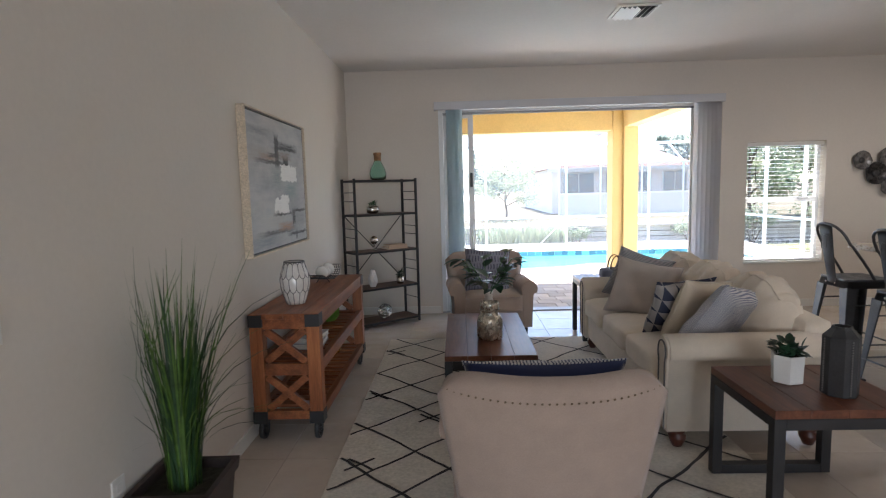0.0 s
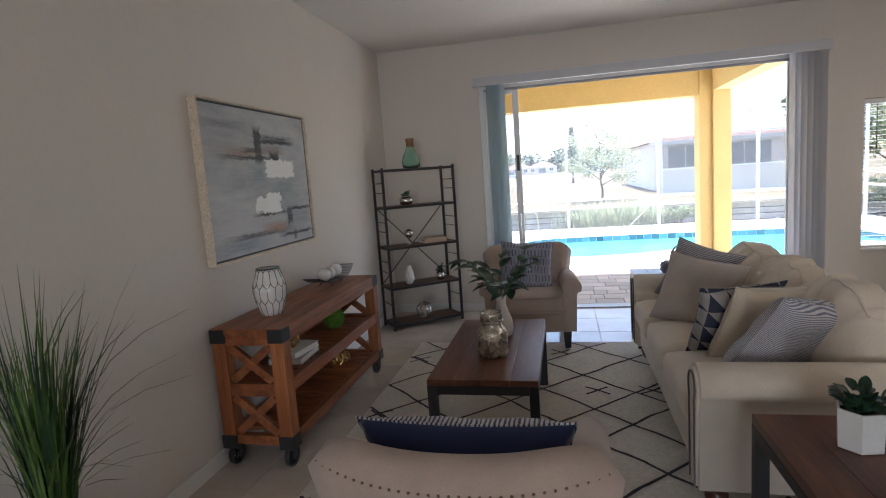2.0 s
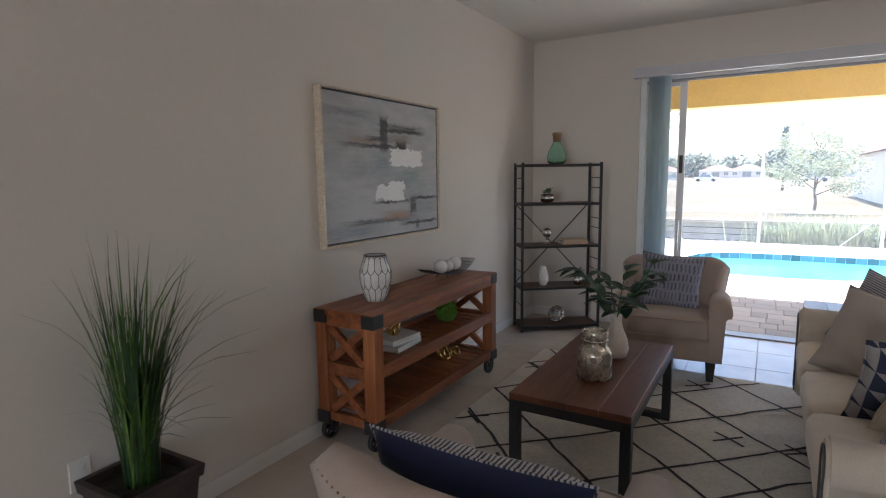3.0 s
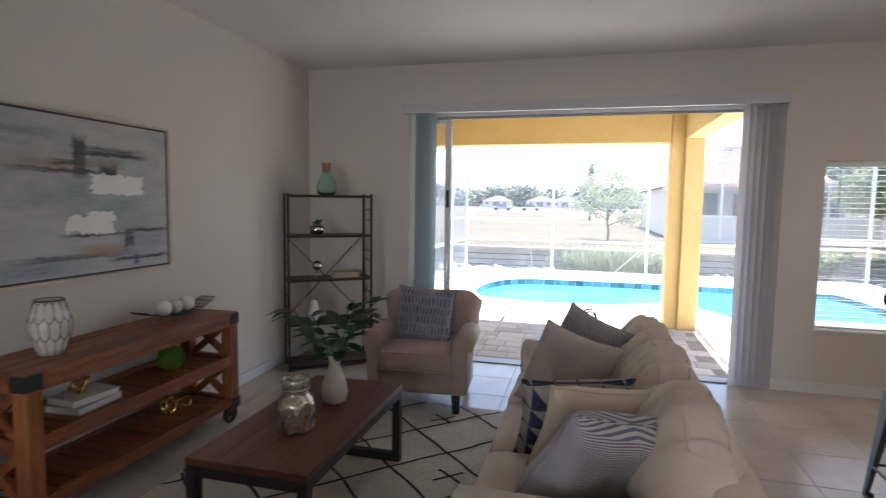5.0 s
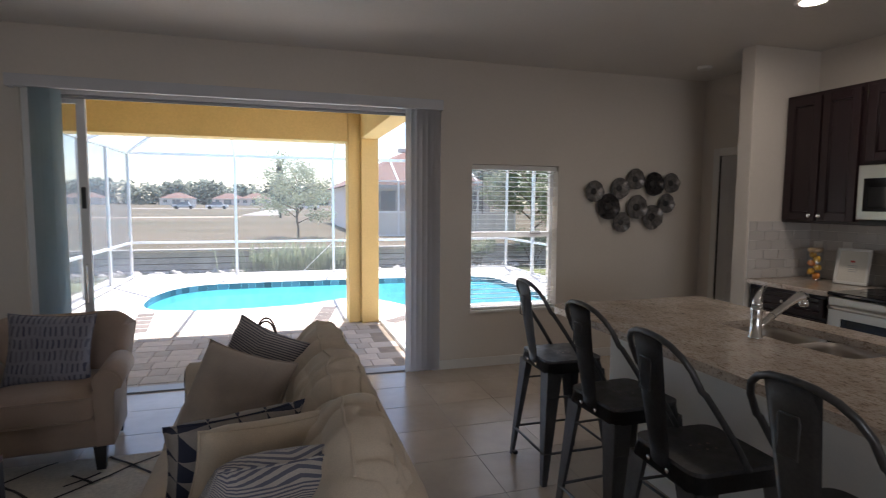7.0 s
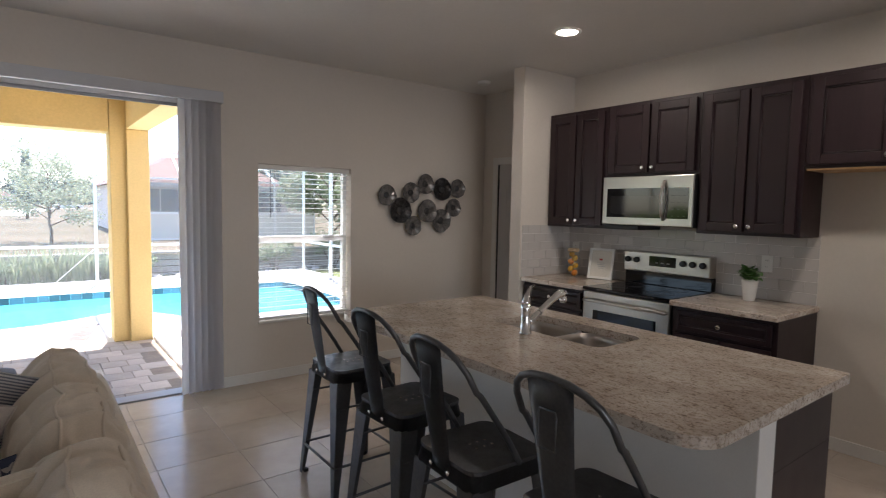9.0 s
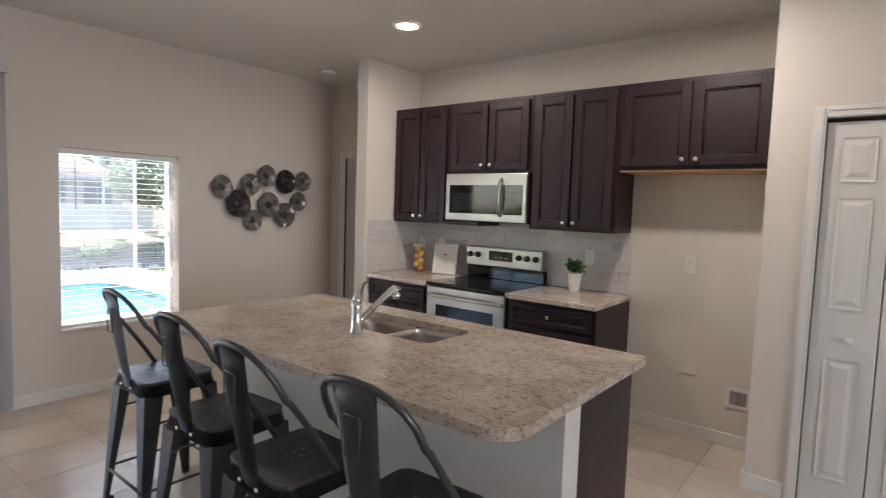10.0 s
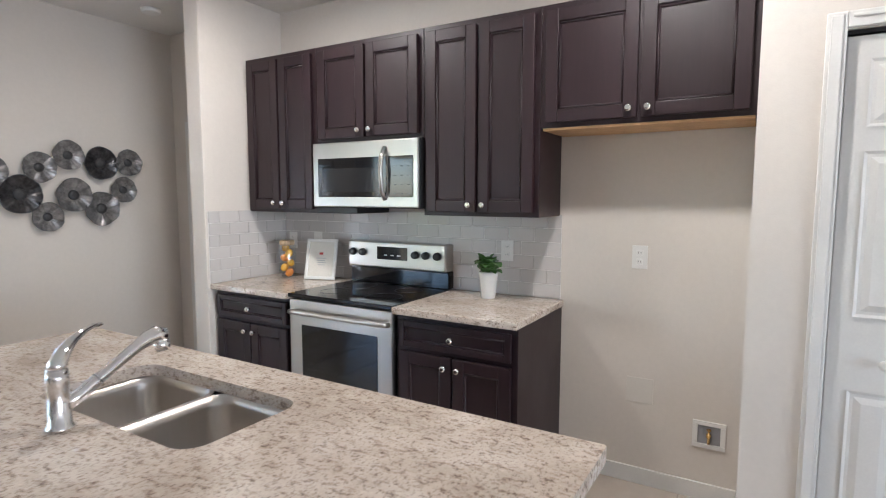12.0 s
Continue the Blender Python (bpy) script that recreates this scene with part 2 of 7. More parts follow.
FLOOR_TILE = floor_tile()
GROUT = Mat("grey_beige_grout", (0.40, 0.35, 0.30), 0.9, coords="World").vary(3, 0.1, 120, 0.1).m
SUBWAY = Mat("white_grey_subway_tile", (0.60, 0.575, 0.555), 0.14).per_piece(0.05).rough_map(12, 0.1, 0.2).m
GROUT_WHITE = Mat("white_grout", (0.82, 0.80, 0.77), 0.85).vary(5, 0.05).m


def glass(name, tint=(1, 1, 1), rough=0.0):
    m = Mat(name, tint, rough).set(Transmission_Weight=1.0, IOR=1.45)
    return m.m


def pane_glass(name, tint=(0.97, 0.98, 0.98), mirror=0.08):
    """A thin pane: clear with a faint reflection."""
    m = Mat(name, tint, 0.0)
    t = m.t
    tr = m.node("ShaderNodeBsdfTransparent", Color=(*tint, 1))
    gl = m.node("ShaderNodeBsdfGlossy", Roughness=0.0)
    mx = m.node("ShaderNodeMixShader", Fac=mirror)
    m.link(tr.outputs[0], mx.inputs[1])
    m.link(gl.outputs[0], mx.inputs[2])
    m.link(mx.outputs[0], t.nodes["Material Output"].inputs[0])
    return m.m


PANE = pane_glass("window_glass")
GREEN_GLASS = glass("green_bottle_glass", (0.66, 0.92, 0.83))
SMOKE_GLASS = Mat("smoked_glass_plate", (0.05, 0.05, 0.055), 0.12).set(Coat_Weight=0.5).vary(25, 0.4, 120, 0.25).m
MERCURY = Mat("mercury_glass", (0.62, 0.57, 0.48), 0.2, 0.6).vary(16, 0.35, 70, 0.3).rough_map(25, 0.1, 0.4).set(Transmission_Weight=0.55, IOR=1.2).m
CLEAR_GLASS = pane_glass("clear_jar_glass", (0.95, 0.97, 0.97), 0.12)


def leaf(name, color, rough=0.5, amount=0.3):
    m = Mat(name, color, rough).vary(14, amount, 90, 0.12)
    return m.m


LEAF_DARK = leaf("dark_green_leaf", (0.018, 0.055, 0.028), 0.4)
LEAF_MID = leaf("green_leaf", (0.045, 0.13, 0.045), 0.5)
LEAF_BASIL = leaf("basil_leaf", (0.085, 0.19, 0.05), 0.45)
LEAF_GRASS = leaf("grass_blade", (0.075, 0.15, 0.025), 0.45, 0.4)
LEAF_GRASS_DARK = leaf("grass_blade_dark", (0.025, 0.065, 0.024), 0.45, 0.4)
MOSS = leaf("moss_ball_green", (0.11, 0.24, 0.025), 0.9)
POT_BROWN = Mat("brown_zinc_pot", (0.055, 0.038, 0.034), 0.5, 0.3).vary(4, 0.3, 60, 0.15).m
SOIL = Mat("dark_soil", (0.03, 0.028, 0.018), 1.0).vary(30, 0.4, 150, 0.3).m


def smoke(name, a, b):
    """Smoky lacquered metal with radial streaks."""
    m = Mat(name, a, 0.22, 0.35)
    m.base(m.ramp(m.noise(28, 4, 0.65), [(0.35, a), (0.65, b)])).vary(9, 0.25, 120, 0.15)
    return m.m


SMOKE_GREY = smoke("smoky_grey_lacquer", (0.13, 0.125, 0.125), (0.27, 0.26, 0.255))
SMOKE_DARK = smoke("smoky_black_lacquer", (0.015, 0.015, 0.018), (0.075, 0.07, 0.07))


# ---- builders ----
def add_box(bm, lo, hi, bevel=0.0, m=None, segs=2):
    x0, y0, z0 = lo
    x1, y1, z1 = hi
    t = Matrix.Translation(((x0 + x1) / 2, (y0 + y1) / 2, (z0 + z1) / 2)) @ Matrix.Diagonal((x1 - x0, y1 - y0, z1 - z0, 1))
    vs = bmesh.ops.create_cube(bm, size=1, matrix=t)["verts"]
    if bevel > 0:
        es = list({e for v in vs for e in v.link_edges})
        r = bmesh.ops.bevel(bm, geom=es, offset=bevel, segments=segs, affect="EDGES", profile=0.5)
        vs = list({v for f in r["faces"] for v in f.verts} | {v for v in vs if v.is_valid})
    if m is not None:
        bmesh.ops.transform(bm, matrix=m, verts=vs)
    return vs


def box(lo, hi, bevel=0.0, m=None, segs=2):
    bm = bmesh.new()
    add_box(bm, lo, hi, bevel, m, segs)
    return bm


def add_tube(bm, points, radius, sides=8, closed=False):
    """A round bar along points; radius may be a list."""
    pts = [Vector(p) for p in points]
    n = len(pts)
    rings, side = [], None
    for i, p in enumerate(pts):
        a = pts[i - 1] if (i > 0 or closed) else p
        b = pts[(i + 1) % n] if (i < n - 1 or closed) else p
        d = (b - a).normalized()
        if side is None:
            side = d.orthogonal().normalized()
        side = (side - d * side.dot(d)).normalized()
        up = d.cross(side)
        r = radius[i] if isinstance(radius, (list, tuple)) else radius
        rings.append([bm.verts.new(p + (side * math.cos(k * math.tau / sides) + up * math.sin(k * math.tau / sides)) * r) for k in range(sides)])
    for i in range(n if closed else n - 1):
        a, b = rings[i], rings[(i + 1) % n]
        for k in range(sides):
            bm.faces.new((a[k], a[(k + 1) % sides], b[(k + 1) % sides], b[k])).smooth = True
    if not closed:
        bm.faces.new(rings[0][::-1])
        bm.faces.new(rings[-1])
    return bm


def tube(points, radius, sides=8, closed=False):
    return add_tube(bmesh.new(), points, radius, sides, closed)


def add_lathe(bm, profile, sides=32, m=None, smooth=True, cap=True):
    """A turned body from (radius, height) pairs."""
    m = m or Matrix()
    rings = [[bm.verts.new(m @ Vector((r * math.cos(k * math.tau / sides), r * math.sin(k * math.tau / sides), z))) for k in range(sides)] for r, z in profile]
    for a, b in zip(rings, rings[1:]):
        for k in range(sides):
            bm.faces.new((a[k], a[(k + 1) % sides], b[(k + 1) % sides], b[k])).smooth = smooth
    if cap:
        bm.faces.new(rings[0][::-1])
        bm.faces.new(rings[-1])
    return bm


def lathe(profile, sides=32, m=None, smooth=True, cap=True):
    return add_lathe(bmesh.new(), profile, sides, m, smooth, cap)


def add_prism(bm, outline, z0, z1, m=None):
    """A flat outline of (x, y) raised from z0 to z1."""
    m = m or Matrix()
    lo = [bm.verts.new(m @ Vector((x, y, z0))) for x, y in outline]
    hi = [bm.verts.new(m @ Vector((x, y, z1))) for x, y in outline]
    n = len(outline)
    bm.faces.new(lo[::-1])
    bm.faces.new(hi)
    for i in range(n):
        bm.faces.new((lo[i], lo[(i + 1) % n], hi[(i + 1) % n], hi[i]))
    return bm


def prism(outline, z0, z1, m=None):
    return add_prism(bmesh.new(), outline, z0, z1, m)


def mesh_of(name, bm, material):
    bmesh.ops.recalc_face_normals(bm, faces=bm.faces)
    me = bpy.data.meshes.new(name)
    bm.to_mesh(me)
    bm.free()
    if material is not None:
        me.materials.append(material)
    return me


def part(name, bm, material, parent, label=""):
    ob = new(name, mesh_of(name, bm, material))
    ob.parent = parent
    return tagged(ob, label)


def thing(name, label, category, m=None, group="", kind=""):
    ob = new(name)
    if m is not None:
        ob.matrix_basis = m
    return tagged(ob, label, category, group, kind)


def solid(name, bm, material, label, category, m=None, group="", kind=""):
    """A thing of one mesh."""
    ob = new(name, mesh_of(name, bm, material))
    if m is not None:
        ob.matrix_basis = m
    return tagged(ob, label, category, group, kind)


def structure(name, bm, material, label, category):
    return solid(name, bm, material, label, category, kind="structure")


# ---- rooms: walls, ceiling ----
XL, YF, CEIL, XK, XP = -0.03, 7.68, 2.74, 6.97, 6.43
YB = -5.0
SL0, SL1, SLT = 1.0, 4.05, 2.33
WN0, WN1, WNB, WNT = 4.408, 5.268, 0.52, 1.85

bm = bmesh.new()
for lo, hi in (((XL - 0.2, YF, -0.15), (SL0, YF + 0.2, CEIL)), ((SL0, YF, SLT), (SL1, YF + 0.2, CEIL)), ((SL1, YF, -0.15), (WN0, YF + 0.2, CEIL)),
               ((WN0, YF, -0.15), (WN1, YF + 0.2, WNB)), ((WN0, YF, WNT), (WN1, YF + 0.2, CEIL)), ((WN1, YF, -0.15), (7.1, YF + 0.2, CEIL))):
    add_box(bm, lo, hi)
structure("wall_far", bm, WALL, "plain beige painted wall with the sliding door and window", "wall")
structure("wall_side", box((XL - 0.2, YB, -0.15), (XL, YF, CEIL)), WALL, "plain beige painted wall behind the console", "wall")
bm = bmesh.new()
# opening added in the unseen back wall to hold the fill lamp
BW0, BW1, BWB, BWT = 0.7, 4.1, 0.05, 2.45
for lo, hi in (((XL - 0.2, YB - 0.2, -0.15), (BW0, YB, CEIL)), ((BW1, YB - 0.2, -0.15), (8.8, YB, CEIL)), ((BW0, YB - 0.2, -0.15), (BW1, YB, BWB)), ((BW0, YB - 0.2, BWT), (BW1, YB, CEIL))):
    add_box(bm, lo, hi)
structure("wall_back", bm, WALL, "plain beige wall with an added opening for the fill lamp", "wall")
structure("wall_kitchen", box((XK, 3.551, 0), (XK + 0.12, 6.66, CEIL)), WALL, "plain cream painted wall behind the kitchen units", "wall")
structure("wall_wing", box((6.31, 6.51, 0), (XK + 0.12, 6.645, CEIL), 0.006), WALL, "short cream wing wall ending the kitchen run", "wall")
structure("floor", box((XL - 0.2, YB - 0.2, -0.15), (8.8, YF + 0.03, -0.0025)), GROUT, "grey-beige grout bed under the floor tiles", "floor")
structure("ceiling", box((XL - 0.2, YB - 0.2, CEIL), (8.8, YF + 0.2, CEIL + 0.15)), CEILING, "plain painted ceiling", "ceiling")
# pantry
bm = bmesh.new()
for lo, hi in (((XP, 3.325, 0), (XP + 0.1, 3.55, CEIL)), ((XP, YB, 0), (XP + 0.1, 2.40, CEIL)), ((XP, 2.40, 2.02), (XP + 0.1, 3.325, CEIL)), ((XP + 0.1, 3.45, 0), (XK + 0.12, 3.55, CEIL))):
    add_box(bm, lo, hi)
structure("wall_pantry", bm, WALL, "cream pantry wall with a folding door", "wall")


# ---- soft furniture helpers ----
from mathutils.bvhtree import BVHTree


def pillow_mesh(w, h, t, seed, n=20):
    """A square cushion lying in xy, pinched at its corners, with slack cloth."""
    bm = bmesh.new()
    rows = {}
    for side in (1, -1):
        for i in range(n + 1):
            for j in range(n + 1):
                u, v = 2 * i / n - 1, 2 * j / n - 1
                edge = i in (0, n) or j in (0, n)
                if side == -1 and edge:
                    rows[side, i, j] = rows[1, i, j]
                    continue
                pin = 1 - 0.10 * (1 - v * v) * abs(u) ** 3
                pin2 = 1 - 0.10 * (1 - u * u) * abs(v) ** 3
                prof = ((1 - u ** 4) * (1 - v ** 4)) ** 0.55
                wob = noise.noise(Vector((u * 1.7 + seed, v * 1.7, side))) * 0.25 + noise.noise(Vector((u * 4 + seed, v * 4, side * 2))) * 0.08
                rows[side, i, j] = bm.verts.new((u * w / 2 * pin, v * h / 2 * pin2, side * t / 2 * prof * (1 + wob)))
    for side in (1, -1):
        for i in range(n):
            for j in range(n):
                q = [rows[side, i, j], rows[side, i + 1, j], rows[side, i + 1, j + 1], rows[side, i, j + 1]]
                bm.faces.new(q if side == 1 else q[::-1]).smooth = True
    return bm


def pillow(label, w, h, t, material, m, seed, back=None):
    p = thing("throw_pillow", label, "pillow", m)
    bm = pillow_mesh(w, h, t, seed)
    if back is None:
        part("cover", bm, material, p)
    else:
        me = part("cover", bm, material, p)
        me.data.materials.append(back)
        for f in me.data.polygons:
            f.material_index = 1 if f.normal.z < 0 else 0
    pts = []
    for k in range(80):
        s = k / 20
        e, f = int(s), s - int(s)
        u, v = ((2 * f - 1, -1), (1, 2 * f - 1), (1 - 2 * f, 1), (-1, 1 - 2 * f))[e]
        pts.append((u * w / 2 * (1 - 0.10 * (1 - v * v) * abs(u) ** 3), v * h / 2 * (1 - 0.10 * (1 - u * u) * abs(v) ** 3), 0))
    part("piping", tube(pts, 0.004, 5, True), material, p)
    return p


def soft_block(lo, hi, r, seed=0.0, wobble=0.006, crown=0.0, cuts=6):
    """A stuffed block: rounded, slightly uneven, crowned on top."""
    bm = box(lo, hi)
    bmesh.ops.subdivide_edges(bm, edges=bm.edges[:], cuts=cuts, use_grid_fill=True)
    c = (Vector(lo) + Vector(hi)) / 2
    half = (Vector(hi) - Vector(lo)) / 2
    for v in bm.verts:
        d = v.co - c
        inner = Vector([max(-half[k] + r, min(half[k] - r, d[k])) for k in range(3)])
        out = d - inner
        if out.length > 1e-6:
            out = out.normalized() * min(r, max(abs(out[0]), abs(out[1]), abs(out[2])))
        u, w = d[0] / half[0], d[1] / half[1]
        d = inner + out
        d[2] += crown * (1 - u * u) * (1 - w * w) * (1 if d[2] > 0 else 0)
        n = noise.noise_vector(v.co * 5 + Vector((seed, 0, 0)))
        v.co = c + d + n * wobble
    for f in bm.faces:
        f.smooth = True
    return bm


def shell(width, height, thick, wing, lean, dip, z0, n=32, rows=12, flare=0.0):
    """A padded chair back: curved forward at its sides, leaning, with a scooped top."""
    bm = bmesh.new()
    ring = []
    for j in range(rows + 1):
        v = j / rows
        line = []
        for side in (0, 1):
            for i in range(n + 1):
                u = 2 * i / n - 1
                if side:
                    u = -u
                half = width / 2 * (1 - flare * (1 - v))
                top = height - dip * (1 - u * u) - 0.06 * abs(u) ** 7
                z = z0 + (top - z0) * v
                y = lean * v - wing * abs(u) ** 2.6
                nx, ny = wing * 2.6 * abs(u) ** 1.6 * (1 if u > 0 else -1) / half, 1.0
                k = 1 / math.hypot(nx, ny)
                nx, ny = nx * k, ny * k
                tt = thick * (1 if side == 0 else 0)
                puff = 0.015 * math.sin(math.pi * v) if side == 0 else 0
                line.append(bm.verts.new((half * u - nx * (tt + puff), y - ny * (tt + puff), z)))
        ring.append(line)
    m = len(ring[0])
    for a, b in zip(ring, ring[1:]):
        for k in range(m):
            bm.faces.new((a[k], a[(k + 1) % m], b[(k + 1) % m], b[k])).smooth = True
    bm.faces.new(ring[0][::-1])
    top = ring[-1]
    h = m // 2
    mids = []
    for i in range(h):
        a, b = top[i], top[m - 1 - i]
        mids.append(bm.verts.new((a.co + b.co) / 2 + Vector((0, 0, thick * 0.35))))
    for i in range(h - 1):
        bm.faces.new((top[i], top[i + 1], mids[i + 1], mids[i])).smooth = True
        bm.faces.new((mids[i], mids[i + 1], top[m - 2 - i], top[m - 1 - i])).smooth = True
    bm.faces.new((top[h - 1], top[h], mids[h - 1]))
    bm.faces.new((top[m - 1], top[0], mids[0]))
    return bm


def roll_arm(length, width, height, roll, z0):
    """An arm with a rolled top, along y, its inner face at x = 0."""
    outline = [(0, z0), (width, z0), (width, height - roll * 1.5)]
    cx, cz = width / 2 + 0.02, height - roll
    for k in range(13):
        a = -0.5 + k / 12 * (math.pi + 1.0)
        outline.append((cx + roll * math.cos(a), cz + roll * math.sin(a)))
    outline.append((0, height - roll * 1.6))
    bm = bmesh.new()
    add_prism(bm, outline, 0, length, Matrix(((1, 0, 0, 0), (0, 0, 1, 0), (0, 1, 0, 0), (0, 0, 0, 1))))
    caps = [e for e in bm.edges if abs(e.verts[0].co.y - e.verts[1].co.y) < 1e-6]
    bmesh.ops.bevel(bm, geom=caps, offset=0.012, segments=2, affect="EDGES")
    for f in bm.faces:
        f.smooth = abs(f.normal.y) < 0.5
    return bm


def armchair(label, m):
    c = thing("armchair", label, "armchair", m, "pair of armchairs")
    part("seat_base", soft_block((-0.33, -0.33, 0.13), (0.33, 0.30, 0.31), 0.03, 1, 0.002), LINEN_CHAIR, c)
    part("seat_cushion", soft_block((-0.262, -0.385, 0.295), (0.262, 0.20, 0.445), 0.032, 2, 0.002, 0.014), LINEN_CHAIR, c)
    for z in (0.312, 0.434):
        part("welt", tube([(-0.255, 0.10, z), (-0.258, -0.30, z), (-0.250, -0.372, z), (-0.22, -0.384, z), (0.22, -0.384, z), (0.250, -0.372, z), (0.258, -0.30, z), (0.255, 0.10, z)], 0.005, 6), LINEN_CHAIR, c)
    part("backrest", shell(0.79, 0.760, 0.12, 0.10, 0.085, 0.03, 0.16, flare=0.20), LINEN_CHAIR, c).location = (0, 0.32, 0)
    for s in (1, -1):
        a = part("arm", roll_arm(0.47, 0.085, 0.565, 0.074, 0.14), LINEN_CHAIR, c)
        a.matrix_basis = Matrix.Translation((s * 0.265, -0.34, 0)) @ Matrix.Diagonal((s, 1, 1, 1))
    head = mesh_of("nailhead", lathe([(0.0042, 0), (0.0035, 0.002), (0.0012, 0.0035)], 8, pose(0, 0, 0, -90, 0, 0)), BRASS_DARK)
    for i in range(31):
        u = (i / 30 * 2 - 1) * 0.92
        o = new("nailhead", head)
        o.parent = c
        o.location = (0.390 * u, 0.32 + 0.081 - 0.10 * abs(u) ** 2.6 + 0.001, 0.728 - 0.03 * (1 - u * u))
    for x in (-0.28, 0.28):
        for y in (-0.29, 0.26):
            part("leg", lathe([(0.031, 0), (0.045, 0.135)], 4, pose(x, y, 0, 0, 0, 45), False), BLACK_PLASTIC, c, "tapered black wooden leg")
    return c


BRASS_DARK = metal("dark_bronze_nail", (0.2, 0.15, 0.1), 0.35)
armchair("blush linen armchair with rolled arms beside the bookcase", pose(1.475, 6.67, 0.012, 0, 0, 5))
armchair("blush linen armchair with nailhead trim, its back turned", pose(1.505, 3.60, 0.012, 0, 0, 180))
pillow("blue-grey dashed throw pillow standing on the armchair", 0.44, 0.42, 0.13, DASHED, pose(1.465, 6.675, 0.635, 76, 0, 6) @ pose(0, 0, 0, 0, 0, -4), 3.1)
pillow("navy velvet lumbar pillow with a stroke-patterned face", 0.60, 0.36, 0.15, LUMBAR, pose(1.50, 3.480, 0.612, 74, 0, 180), 4.4, NAVY)


def sofa():
    """Seats face -x; the length runs along y."""
    s = thing("sofa", "ivory linen three-seat sofa with rolled arms on the rug", "sofa", pose(0, 0, 0))
    y0, y1, xf, xb = 4.25, 6.26, 2.26, 3.135
    part("base", soft_block((xf + 0.03, y0 + 0.06, 0.115), (xb - 0.02, y1 - 0.06, 0.32), 0.02, 3, 0.003, 0, 8), LINEN_SOFA, s)
    part("back_frame", soft_block((xb - 0.16, y0 + 0.05, 0.12), (xb + 0.02, y1 - 0.05, 0.70), 0.06, 4, 0.005, 0, 8), LINEN_SOFA, s)
    ys = [y0 + 0.16 + (y1 - y0 - 0.32) * k / 3 for k in range(4)]
    for k in range(3):
        part("seat_cushion", soft_block((xf - 0.01, ys[k] + 0.004, 0.315), (xb - 0.22, ys[k + 1] - 0.004, 0.475), 0.05, 5 + k, 0.006, 0.025, 8), LINEN_SOFA, s)
        ya, yb = ys[k] - 0.02 + 0.008, ys[k + 1] + 0.02 - 0.008
        bm = soft_block((xb - 0.36, ya, 0.455), (xb - 0.05, yb, 0.835), 0.15, 9 + 3 * k, 0.010, 0.045, 44)
        for v in bm.verts:
            h = (v.co.z - 0.46) / 0.42
            crease = noise.noise(Vector((v.co.x * 7 + k, v.co.y * 5, v.co.z * 7))) * 0.016 + noise.noise(Vector((v.co.x * 16, v.co.y * 11 + k, v.co.z * 14))) * 0.008
            seam = min(abs(v.co.x - (xb - 0.195)), abs(v.co.x - (xb - 0.08)))
            near = math.exp(-seam / 0.07) * max(0, min(1, h * 2.2 - 0.9))
            crease -= (1 - abs(noise.noise(Vector((v.co.x * 6 + 5 * k, v.co.y * 21, 7.0 * k))) * 2)) * 0.030 * near
            pull = noise.noise(Vector((3.1 * k, v.co.y * 17, v.co.x * 2.5))) * 0.034 * max(0, min(1, h * 1.6 - 0.3))
            v.co.z += pull
            v.co.x += 0.07 * h - 0.02 + crease - pull * 0.5
            v.co.z += crease * 0.8 - 0.018 * abs((v.co.y - (ya + yb) / 2) / (yb - ya) * 2) ** 3
        bm.normal_update()
        skin = BVHTree.FromBMesh(bm)
        tops = []
        for dx in (-0.08, 0.035):
            row = []
            for q in range(25):
                y = ya + (yb - ya) * (0.08 + 0.84 * q / 24)
                x = xb - 0.125 + dx + 0.026 * noise.noise(Vector((y * 9, dx * 30, k)))
                at = skin.ray_cast(Vector((x, y, 1.5)), Vector((0, 0, -1)))[0]
                if at is not None:
                    row.append(at + Vector((0, 0, 0.003)))
            tops.append(row)
        b = part("back_cushion", bm, LINEN_SOFA, s)
        for row in tops:
            if len(row) > 4:
                row = [row[0]] + [(row[i - 1] + row[i] * 2 + row[i + 1]) / 4 for i in range(1, len(row) - 1)] + [row[-1]]
                part("welt", tube(row, 0.005, 6), LINEN_SOFA, b)
    for yy, d in ((y0, 1), (y1, -1)):
        a = part("arm", roll_arm(0.84, 0.13, 0.630, 0.085, 0.115), LINEN_SOFA, s)
        a.matrix_basis = Matrix(((0, 1, 0, xf), (d * -1, 0, 0, yy + d * 0.15), (0, 0, 1, 0), (0, 0, 0, 1)))
        pts = [(xf - 0.004, yy + d * 0.025, 0.13), (xf - 0.004, yy + d * 0.025, 0.49)]
        for k in range(9):
            t = math.pi * (1.05 - k / 8 * 1.1)
            pts.append((xf - 0.004, yy + d * (0.065 - 0.055 * math.cos(math.pi - t)), 0.540 + 0.06 * math.sin(t)))
        pts += [(xf - 0.004, yy + d * 0.11, 0.49), (xf - 0.004, yy + d * 0.11, 0.13)]
        part("piping", tube(pts, 0.004, 6), PIPING, s, "dark piping on the arm front")
    for x in (xf + 0.09, xb - 0.09):
        for y in (y0 + 0.08, y1 - 0.08):
            part("foot", lathe([(0.026, 0.012), (0.033, 0.03), (0.045, 0.055), (0.045, 0.075), (0.03, 0.085), (0.042, 0.095), (0.042, 0.12)], 20, Matrix.Translation((x, y, 0))), WOOD_FOOT, s, "turned mahogany bun foot")
    return s


